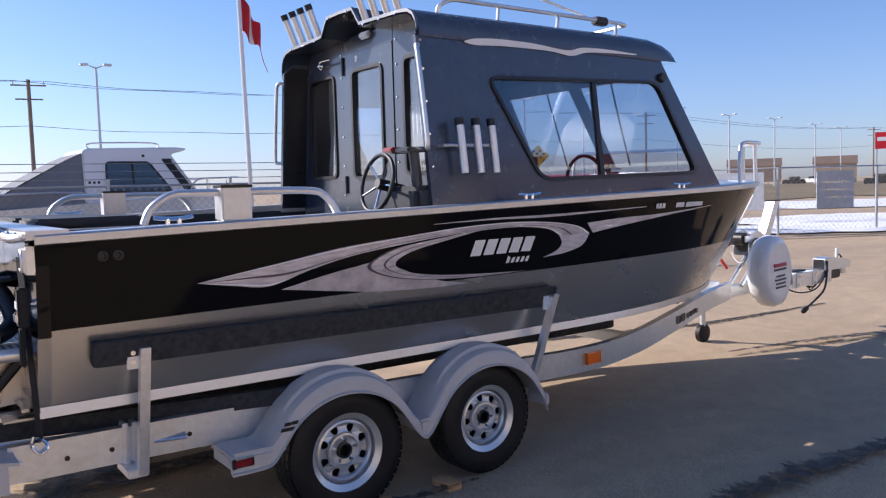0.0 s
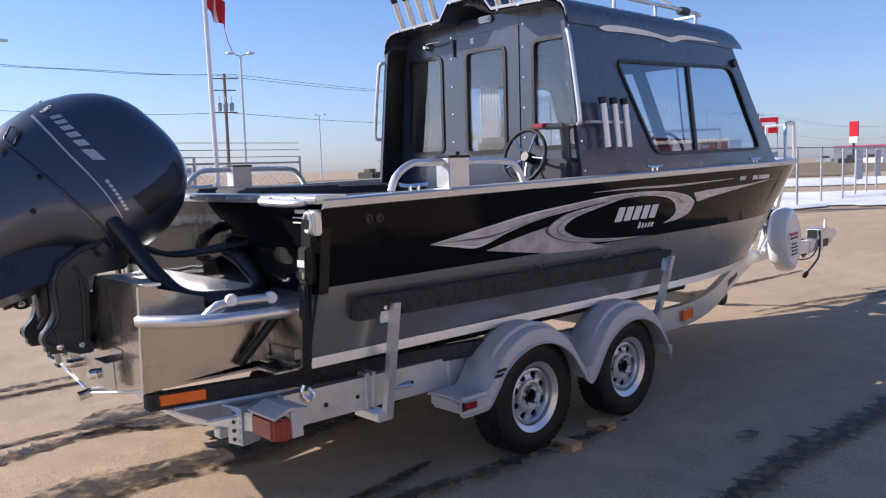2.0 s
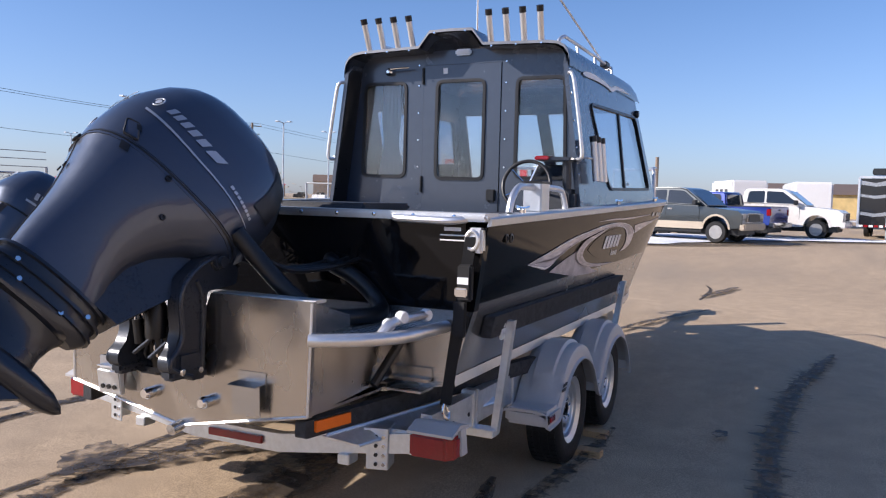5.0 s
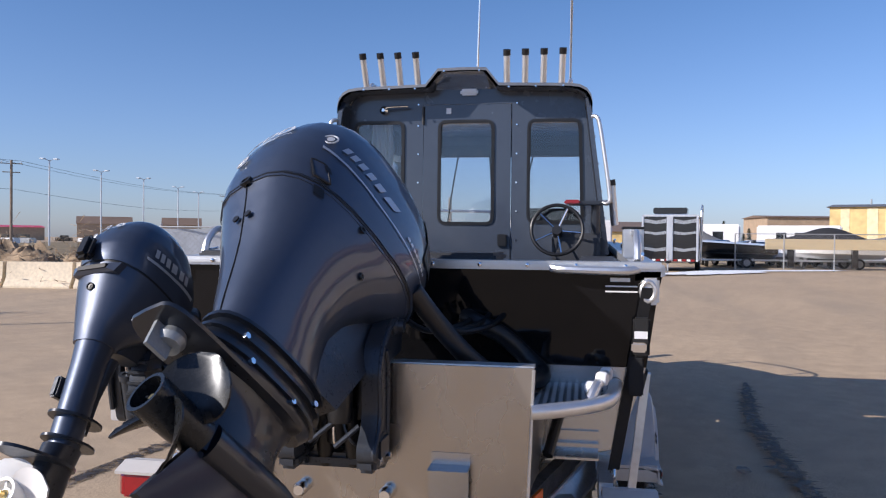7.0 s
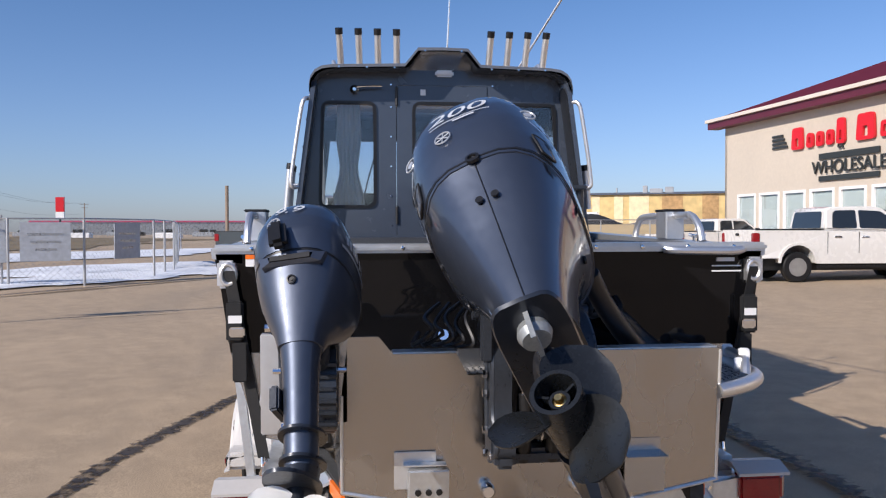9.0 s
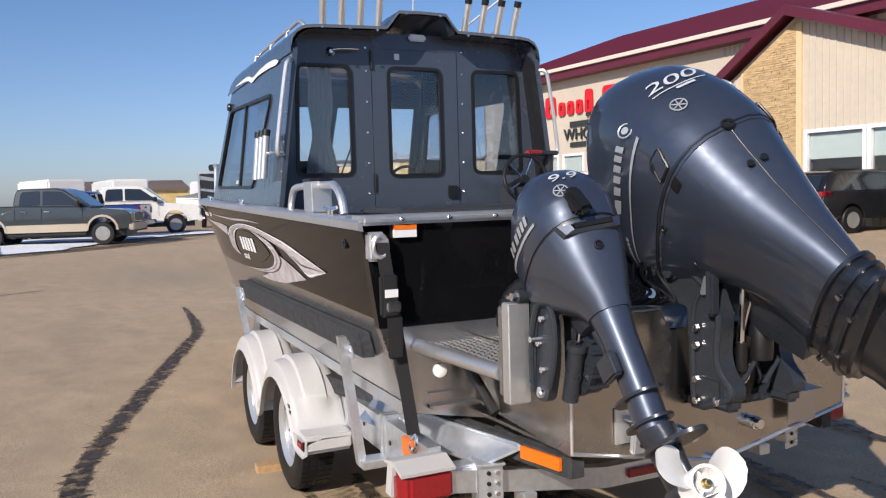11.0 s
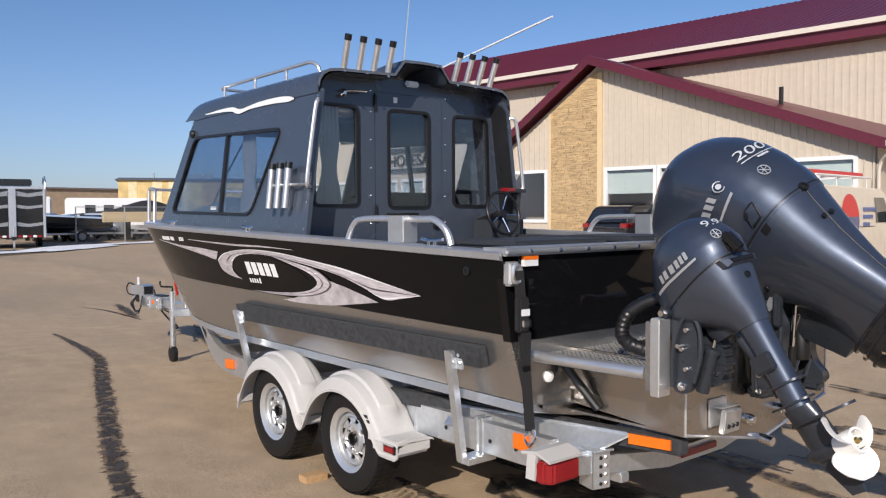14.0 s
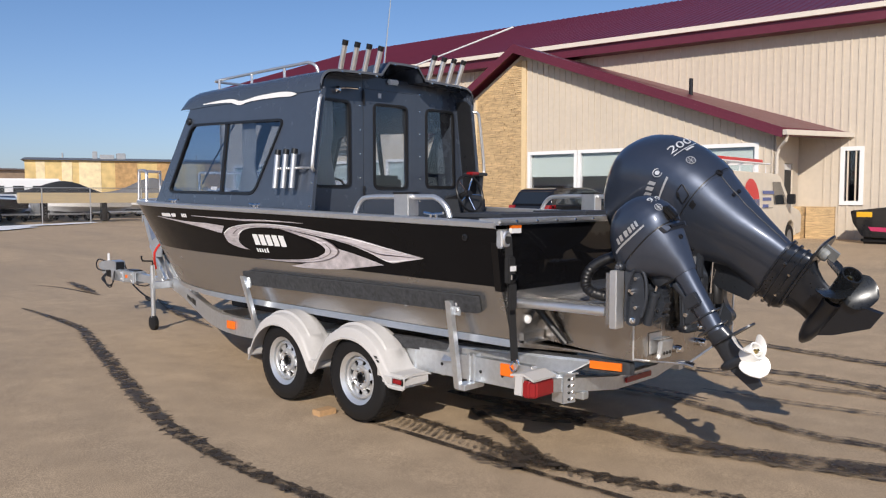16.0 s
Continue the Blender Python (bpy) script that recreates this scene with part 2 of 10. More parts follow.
def smooth_path(pts, n=6, closed=False):
    pts = [Vector(p) for p in pts]
    if n <= 1 or len(pts) < 3:
        return pts
    out, c = [], len(pts)
    for i in range(c if closed else c - 1):
        p0, p1 = pts[(i - 1) % c] if closed or i else pts[0], pts[i]
        p2, p3 = pts[(i + 1) % c], pts[(i + 2) % c] if closed or i + 2 < c else pts[-1]
        for k in range(n):
            t = k / n
            out.append(0.5 * ((2 * p1) + (p2 - p0) * t + (2 * p0 - 5 * p1 + 4 * p2 - p3) * t * t + (3 * p1 - p0 - 3 * p2 + p3) * t ** 3))
    if not closed:
        out.append(pts[-1])
    return out


def tube(bm, pts, r, n=10, smooth=1, closed=False, radii=None, flat=None):
    """Sweeps a round (or flat oval) section along a path."""
    pts = smooth_path(pts, smooth, closed)
    c = len(pts)
    rings, up = [], None
    for i, p in enumerate(pts):
        a, b = pts[(i - 1) % c] if closed or i else pts[0], pts[(i + 1) % c] if closed or i < c - 1 else pts[-1]
        d = (b - a).normalized()
        if up is None:
            up = d.orthogonal().normalized() if abs(d.z) > 0.9 else d.cross(Vector((0, 0, 1))).normalized()
        up = (up - d * up.dot(d)).normalized()
        w = d.cross(up)
        rr = radii[min(len(radii) - 1, int(i * len(radii) / c))] if radii else r
        fa, fb = flat if flat else (1, 1)
        rings.append([bm.verts.new(p + up * math.cos(2 * math.pi * k / n) * rr * fa + w * math.sin(2 * math.pi * k / n) * rr * fb) for k in range(n)])
    for i in range(c if closed else c - 1):
        q, s = rings[i], rings[(i + 1) % c]
        for k in range(n):
            bm.faces.new((q[k], q[(k + 1) % n], s[(k + 1) % n], s[k]))
    if not closed:
        bm.faces.new(rings[0]), bm.faces.new(rings[-1])
    return bm


def tb(*a, **k):
    return tube(bmesh.new(), *a, **k)


def loft(bm, rings, ring_closed=True, caps=True, loop=False):
    vs = [[bm.verts.new(p) for p in ring] for ring in rings]
    n = len(vs[0])
    for a, b in (list(zip(vs, vs[1:])) + ([(vs[-1], vs[0])] if loop else [])):
        for k in range(n if ring_closed else n - 1):
            bm.faces.new((a[k], a[(k + 1) % n], b[(k + 1) % n], b[k]))
    if caps and ring_closed and not loop:
        bm.faces.new(vs[0]), bm.faces.new(vs[-1])
    return bm


def lathe(bm, prof, m, n=24, close=False):
    """prof: (radius, height) along the local z of m."""
    rings = [[m @ Vector((r * math.cos(2 * math.pi * k / n), r * math.sin(2 * math.pi * k / n), h)) for k in range(n)] for r, h in prof]
    return loft(bm, rings, True, not close, close)


def prism(bm, poly, at, depth):
    """A polygon, possibly with a hole (poly = [outer, hole]), thickened. at(u, v, w) gives the place."""
    from mathutils.geometry import tessellate_polygon
    loops = poly if isinstance(poly[0][0], (tuple, list)) else [poly]
    flat = [p for lp in loops for p in lp]
    tris = tessellate_polygon([[Vector((u, v, 0)) for u, v in lp] for lp in loops])
    lo = [bm.verts.new(at(u, v, 0)) for u, v in flat]
    hi = [bm.verts.new(at(u, v, depth)) for u, v in flat]
    for t in tris:
        if len(set(t)) == 3:
            bm.faces.new([lo[i] for i in t])
            bm.faces.new([hi[i] for i in t])
    k = 0
    for lp in loops:
        for i in range(len(lp)):
            a, b = k + i, k + (i + 1) % len(lp)
            bm.faces.new((lo[a], lo[b], hi[b], hi[a]))
        k += len(lp)
    bmesh.ops.recalc_face_normals(bm, faces=bm.faces)
    return bm


def rounded(pts, r=0.06, n=5):
    """A polygon with rounded corners."""
    out, c = [], len(pts)
    for i in range(c):
        p, a, b = Vector(pts[i]), Vector(pts[i - 1]), Vector(pts[(i + 1) % c])
        da, db = (a - p), (b - p)
        k = min(r, da.length * 0.45, db.length * 0.45)
        s, e = p + da.normalized() * k, p + db.normalized() * k
        for j in range(n + 1):
            t = j / n
            q = (1 - t) ** 2 * s + 2 * t * (1 - t) * p + t * t * e
            out.append((q.x, q.y))
    return out


def inset(pts, d):
    """Moves a convex polygon's points inward by about d."""
    cx, cy = sum(p[0] for p in pts) / len(pts), sum(p[1] for p in pts) / len(pts)
    area = sum(pts[i - 1][0] * pts[i][1] - pts[i][0] * pts[i - 1][1] for i in range(len(pts)))
    s = 1 if area > 0 else -1
    out = []
    for i in range(len(pts)):
        a, p, b = Vector(pts[i - 1]), Vector(pts[i]), Vector(pts[(i + 1) % len(pts)])
        t = (b - a).normalized()
        out.append((p.x - t.y * d * s, p.y + t.x * d * s))
    return out


def ring(bm, outer, inner, at, depth):
    return prism(bm, [outer, inner], at, depth)


def turn_to(p, d):
    """A pose at p whose local z points along d."""
    return Matrix.Translation(p) @ Vector(d).to_track_quat("Z", "Y").to_matrix().to_4x4()


def words(name, text, size, m, mat, parent=None, depth=0.002):
    cu = bpy.data.curves.new(name, "FONT")
    cu.body, cu.size, cu.extrude, cu.align_x, cu.align_y = text, size, depth, "CENTER", "CENTER"
    cu.materials.append(mat)
    ob = new(name, cu)
    ob.matrix_world = m
    if parent:
        ob.parent = parent
        if parent.type == "EMPTY":
            ob.matrix_parent_inverse = Matrix.Translation(-parent.location)
    return ob


def rise(x, y):
    """The lot's height: a slight fall across the boat, rising gently towards the shop."""
    s = x * 0.45 - y * 0.89 - 6.0
    fall = 1.0 - 0.6 * max(0.0, min(1.0, (x - 22.0) / 14.0))
    return 0.30 * fall * max(0.0, min(1.0, s / 18.0)) ** 1.2 + 0.005 + 0.012 * max(-4.0, min(4.0, y))

# ---- ground ----
bm = bmesh.new()
GX = [-900, -300, -120, -60] + [-40 + 2 * i for i in range(46)] + [60, 80, 120, 200, 400, 1500]
GY = [-900, -300, -120, -60] + [-40 + 2 * i for i in range(36)] + [40, 60, 100, 200, 500, 1500]
rows_g = [[bm.verts.new((x, y, rise(x, y))) for x in GX] for y in GY]
for a, b in zip(rows_g, rows_g[1:]):
    for i in range(len(GX) - 1):
        bm.faces.new((a[i], a[i + 1], b[i + 1], b[i]))
tagged(part("ground", bm, GROUND), "dusty brown asphalt lot with wet streaks", "ground", kind="structure")

# ---- boat hull ----


def sheer(x):
    u = max(0.0, (x - 3.4) / 2.75)
    return 1.15 * (1 - min(1.0, u) ** 3.4), 1.415 + 0.0225 * x


def chine(x):
    u = max(0.0, (x - 2.6) / 3.2)
    v = max(0.0, (x - 2.4) / 3.4)
    return 0.985 * (1 - min(1.0, u) ** 2.6), 0.688 + 0.06 * v ** 4


def side_y(x, z):
    (ys, zs), (yc, zc) = sheer(x), chine(x)
    return yc + (ys - yc) * max(0.0, (z - zc) / (zs - zc)) ** 0.92


def stripe(x):
    return 1.052 + 0.012 * x


boat = thing("cabin_boat", (3, 0, 0.5), "black and bare aluminium cabin fishing boat on a tandem trailer", "boat")
XS = [0.02 + 0.12 * i for i in range(47)] + [5.70, 5.76]
XB = XS + [5.84, 5.92, 6.0, 6.07, 6.12, 6.15]


STEM = [(0.60, 5.45), (0.68, 5.66), (0.78, 5.77), (1.0, 5.88), (1.3, 6.02), (1.56, 6.15), (1.7, 6.16)]


def stem(z):
    """Where the bow's edge stands at a height."""
    for (za, xa), (zb, xb) in zip(STEM, STEM[1:]):
        if z <= zb:
            return xa + (xb - xa) * max(0.0, z - za) / (zb - za)
    return STEM[-1][1]


def hull_y(x, z):
    """Half breadth, drawn in to the stem."""
    d = stem(z) - x
    return side_y(x, z) * min(1.0, max(0.0, d / 0.5)) ** 0.45 if d > 0 else 0.0


for sgn, side in ((-1, "starboard"), (1, "port")):
    for name, top, bot, mat, lab in (("painted_side", lambda x: sheer(x)[1], stripe, BLACK, "gloss black painted topside"),
                                     ("lower_side", stripe, lambda x: chine(x)[1] + 0.045, ALU, "bare brushed aluminium side plate"),
                                     ("chine_strip", lambda x: chine(x)[1] + 0.045, lambda x: chine(x)[1], GUNWALE, "bright chine edge")):
        bm = bmesh.new()
        rows = []
        for x in XB:
            zt, zb = top(x), bot(x)
            col = []
            for k in range(5):
                z = zb + (zt - zb) * k / 4
                xx = min(x, stem(z))
                yy = hull_y(xx, z)
                lip = (0.004 + 0.020 * (4 - k) / 4) * min(1.0, max(0.0, (stem(z) - xx) / 0.4)) if name == "chine_strip" else 0.0
                col.append(Vector((xx, sgn * (yy + lip), z)))
            rows.append(col)
        loft(bm, rows, False, False)
        bmesh.ops.remove_doubles(bm, verts=bm.verts, dist=0.0005)
        part(name, bm, mat, boat, lab, 50)
# bottom
bm = bmesh.new()
rows = []
for x in [q for q in XB if q < 5.66] + [5.655]:
    zc = chine(x)[1]
    yc = hull_y(x, zc)
    zk = 0.50 + (zc - 0.50) * min(1.0, max(0.0, (x - 4.0) / 1.65)) ** 2.2
    rows.append([Vector((x, yc * f, zc + (zk - zc) * (1 - abs(f)))) for f in (-1, -0.66, -0.33, 0, 0.33, 0.66, 1)])
loft(bm, rows, False, False)
part("bottom", bm, ALU, boat, "bare aluminium vee bottom", 40)

# gunwale, with its rolled outer edge and flat top
for sgn in (-1, 1):
    bm = bmesh.new()
    rows = []
    for x in XB:
        y, z = sheer(x)
        k = max(0.02, y)
        rows.append([Vector((x, sgn * yy, zz)) for yy, zz in ((y - 0.002, z - 0.012), (y + 0.010, z - 0.008), (y + 0.012, z + 0.022), (y + 0.004, z + 0.030), (max(0, y - 0.11), z + 0.030), (max(0, y - 0.11), z - 0.03))])
    loft(bm, rows)
    part("gunwale", bm, GUNWALE, boat, "satin aluminium gunwale", 40)
# inner liners, floor and fore deck
bm = bmesh.new()
for sgn in (-1, 1):
    loft(bm, [[Vector((x, sgn * (sheer(x)[0] - 0.10), sheer(x)[1] + 0.0)), Vector((x, sgn * (sheer(x)[0] - 0.16), 0.85))] for x in XS[:24]], False, False)
box(bm, 0.05, 2.9, -0.97, 0.97, 0.80, 0.85)
box(bm, 2.9, 4.2, -0.70, 0.70, 0.80, 0.85)
part("cockpit_liner", bm, DARKDECK, boat, "dark cockpit floor and liner")
bm = bmesh.new()
loft(bm, [[Vector((x, f * max(0.0, sheer(x)[0] - 0.05), sheer(x)[1] + 0.008 + 0.02 * (1 - abs(f)))) for f in (-1, -0.5, 0, 0.5, 1)] for x in XB if x > 4.3], False, False)
part("fore_deck", bm, GUNWALE, boat, "aluminium fore deck")
# side boxes and coaming in the cockpit
for y0, y1 in ((-1.02, -0.80), (0.80, 1.02)):
    part("side_tray", bx(0.12, 1.95, y0, y1, 1.30, 1.452, 0.012), DARKDECK, boat, "dark side tray under the gunwale")

# transom
bm = bmesh.new()
prism(bm, [(-1.145, 1.43), (-1.09, 1.03), (1.09, 1.03), (1.145, 1.43)], lambda u, v, w: Vector((0.02 + w, u, v)), 0.05)
part("transom_panel", bm, BLACK_WAVY, boat, "gloss black transom panel")
bm = bmesh.new()
prism(bm, [(-1.088, 1.028), (-0.985, 0.690), (0, 0.50), (0.985, 0.690), (1.088, 1.028)], lambda u, v, w: Vector((0.018 + w, u, v)), 0.05)
part("transom_plate", bm, ALU, boat, "bare aluminium lower transom")
bm = bx(-0.02, 0.16, -1.155, 1.155, 1.425, 1.462, 0.012)
part("transom_cap", bm, GUNWALE, boat, "satin aluminium transom cap")
bm = tb([(-0.01, -0.70, 1.435), (-0.035, -0.76, 1.43), (-0.035, -0.98, 1.427), (0.0, -1.05, 1.435)], 0.018, 10, 4)
part("transom_grab_tube", bm, ALU_BRIGHT, boat)
part("well_lid", bx(0.14, 0.62, -0.45, 0.05, 1.45, 1.49, 0.012), DARKDECK, boat, "dark splashwell lid")
part("well_lid", bx(0.14, 0.62, 0.25, 0.95, 1.45, 1.485, 0.012), DARKDECK, boat, "dark splashwell lid")
for y in [-1.0 + 0.2 * i for i in range(11)]:
    part("cap_rivet", lathe(bmesh.new(), [(0.0, 0), (0.010, 0), (0.008, 0.006), (0.0, 0.008)], turn_to((-0.021, y, 1.445), (-1, 0, 0)), 8), CHROME, boat)
# corner eyes where the straps hook
for y in (-1, 1):
    bm = bx(-0.02, 0.03, y * 1.10 - 0.035, y * 1.10 + 0.035, 1.29, 1.40, 0.01)
    part("corner_plate", bm, ALU_BRIGHT, boat)
    bm = tb([(-0.02 + 0.0, y * 1.09 + 0.028 * math.cos(a), 1.345 + 0.04 * math.sin(a)) for a in [i * math.pi / 6 for i in range(12)]], 0.010, 8, 1, True)
    part("corner_eye", bm, ALU_BRIGHT, boat)
part("warning_label", bx(-0.004, 0.018, 0.935, 1.025, 1.375, 1.405), DECAL_WHITE, boat, "white warning label")
part("warning_label", bx(-0.006, 0.016, 0.935, 1.025, 1.405, 1.422), ORANGE, boat, "orange label band")
bm = bmesh.new()
for k, (a, b) in enumerate(((-1.02, -0.94), (-1.05, -0.92), (-1.05, -0.92))):
    box(bm, 0.012, 0.018, a, b, 1.385 - k * 0.022 - 0.004, 1.385 - k * 0.022 + (0.012 if k == 0 else 0.002))
part("dealer_label", bm, DECAL_WHITE, boat, "small white dealer label")
for sgn in (-1, 1):
    for x in (0.27, 0.33) if sgn < 0 else (0.27,):
        bm = lathe(bmesh.new(), [(0.0, 0), (0.022, 0), (0.022, 0.006), (0.012, 0.008), (0.010, 0.002), (0, 0.002)], turn_to((x, sgn * side_y(x, 1.35), 1.345), (0, sgn, 0)), 14)
        part("through_hull_fitting", bm, TRIM, boat)

# hull graphics: bands between two curves, laid on the side plate


def on_side(x, z, sgn, off=0.004):
    return Vector((x, sgn * (side_y(x, z) + off), z))


def band(name, lower, upper, mat, n=40, off=0.004, f0=0.0, f1=1.0):
    for sgn in (-1, 1):
        lo, up = [smooth_path([(x, 0, z) for x, z in c], 12) for c in (lower, upper)]

        def at(path, t):
            f = t * (len(path) - 1)
            i = min(int(f), len(path) - 2)
            return path[i].lerp(path[i + 1], f - i)
        rows = []
        for k in range(n + 1):
            a, b = at(lo, k / n), at(up, k / n)
            a, b = a.lerp(b, f0), a.lerp(b, f1)
            rows.append([on_side(a.x + (b.x - a.x) * j / 3, a.z + (b.z - a.z) * j / 3, sgn, off) for j in range(4)])
        bm = loft(bmesh.new(), rows, False, False)
        part(name, bm, mat, boat)
A_UP = [(0.659, 1.194), (1.041, 1.254), (1.364, 1.304), (1.722, 1.338), (2.12, 1.37), (2.476, 1.379), (2.77, 1.364), (2.986, 1.331), (3.095, 1.283)]
A_LO = [(0.659, 1.194), (0.837, 1.166), (1.005, 1.149), (1.206, 1.209), (1.439, 1.262), (1.727, 1.299), (2.125, 1.338), (2.481, 1.349), (2.728, 1.328), (2.839, 1.281)]
band("swoosh_upper_blade", A_LO, A_UP, DECAL_SILVER, 60)
band("swoosh_hook", [(3.095, 1.283), (3.042, 1.21), (2.89, 1.172), (2.724, 1.158)], [(2.839, 1.281), (2.866, 1.23), (2.819, 1.187), (2.724, 1.158)], DECAL_SILVER, 20)
band("swoosh_lower_blade", [(1.063, 1.127), (1.39, 1.087), (1.609, 1.064), (1.963, 1.051), (2.174, 1.056)], [(1.063, 1.127), (1.244, 1.166), (1.446, 1.203), (1.62, 1.215), (1.80, 1.11)], DECAL_TEX, 40)
band("swoosh_crescent", [(2.253, 1.352), (1.922, 1.313), (1.692, 1.28), (1.551, 1.219), (1.565, 1.174), (1.714, 1.126), (1.956, 1.097), (2.257, 1.086), (2.605, 1.09)], [(2.254, 1.348), (2.005, 1.303), (1.791, 1.259), (1.694, 1.21), (1.735, 1.164), (1.869, 1.132), (2.036, 1.113), (2.299, 1.099), (2.605, 1.09)], DECAL_SILVER, 60, 0.006)
band("swoosh_streak", [(3.123, 1.282), (3.387, 1.314), (3.786, 1.356), (4.34, 1.406)], [(3.063, 1.346), (3.372, 1.363), (3.778, 1.375), (4.336, 1.41)], DECAL_SILVER, 30)
band("swoosh_pinstripe", [(1.915, 1.392), (2.336, 1.398), (2.814, 1.397), (3.596, 1.423)], [(1.914, 1.394), (2.334, 1.408), (2.811, 1.411), (3.595, 1.427)], DECAL_SILVER, 30)
GROOVE = material("dark decal line", (0.10, 0.085, 0.095), 0.4, 0.0, 0.1, 20)
band("swoosh_line", A_LO, A_UP, GROOVE, 60, 0.0065, 0.34, 0.42)
band("swoosh_line", A_LO, A_UP, DECAL_WHITE, 60, 0.0065, 0.90, 0.97)
band("swoosh_line", A_LO, A_UP, DECAL_WHITE, 60, 0.0065, 0.03, 0.09)
CR_LO = [(2.253, 1.352), (1.922, 1.313), (1.692, 1.28), (1.551, 1.219), (1.565, 1.174), (1.714, 1.126), (1.956, 1.097), (2.257, 1.086), (2.605, 1.09)]
CR_UP = [(2.254, 1.348), (2.005, 1.303), (1.791, 1.259), (1.694, 1.21), (1.735, 1.164), (1.869, 1.132), (2.036, 1.113), (2.299, 1.099), (2.605, 1.09)]
band("swoosh_line", CR_LO, CR_UP, GROOVE, 60, 0.0085, -0.10, 0.04)
band("swoosh_line", CR_LO, CR_UP, GROOVE, 60, 0.0085, 0.52, 0.60)
band("dark_ellipse", [(1.80, 1.215), (2.05, 1.155), (2.35, 1.13), (2.70, 1.165), (2.82, 1.23)], [(1.80, 1.215), (1.95, 1.275), (2.25, 1.325), (2.60, 1.325), (2.82, 1.23)], BLACK, 40, 0.003)
for k in range(5):
    x = 2.175 + 0.092 * k
    band("brand_bar", [(x, 1.203 + 0.001 * k), (x + 0.072, 1.203)], [(x + 0.028, 1.290), (x + 0.100, 1.290)], DECAL_WHITE, 4, 0.007)
for k in range(5):
    x = 2.437 + 0.036 * k
    band("brand_script_bar", [(x, 1.146), (x + 0.024, 1.146)], [(x + 0.014, 1.176 + (0.012 if k == 0 else 0)), (x + 0.034, 1.176)], DECAL_WHITE, 2, 0.007)
for k, (a, w) in enumerate(((3.69, 0.026), (3.722, 0.026), (3.754, 0.030), (3.90, 0.090), (4.01, 0.20))):
    band("model_bar", [(a, 1.408), (a + w, 1.408 + 0.012 * w)], [(a, 1.440), (a + w, 1.440)], DECAL_WHITE, 3, 0.005)


# ---- cabin ----


def wall(x, z, sgn=-1, off=0.0):
    return Vector((x, sgn * (0.985 - 0.13 * (z - 1.5) + off), z))


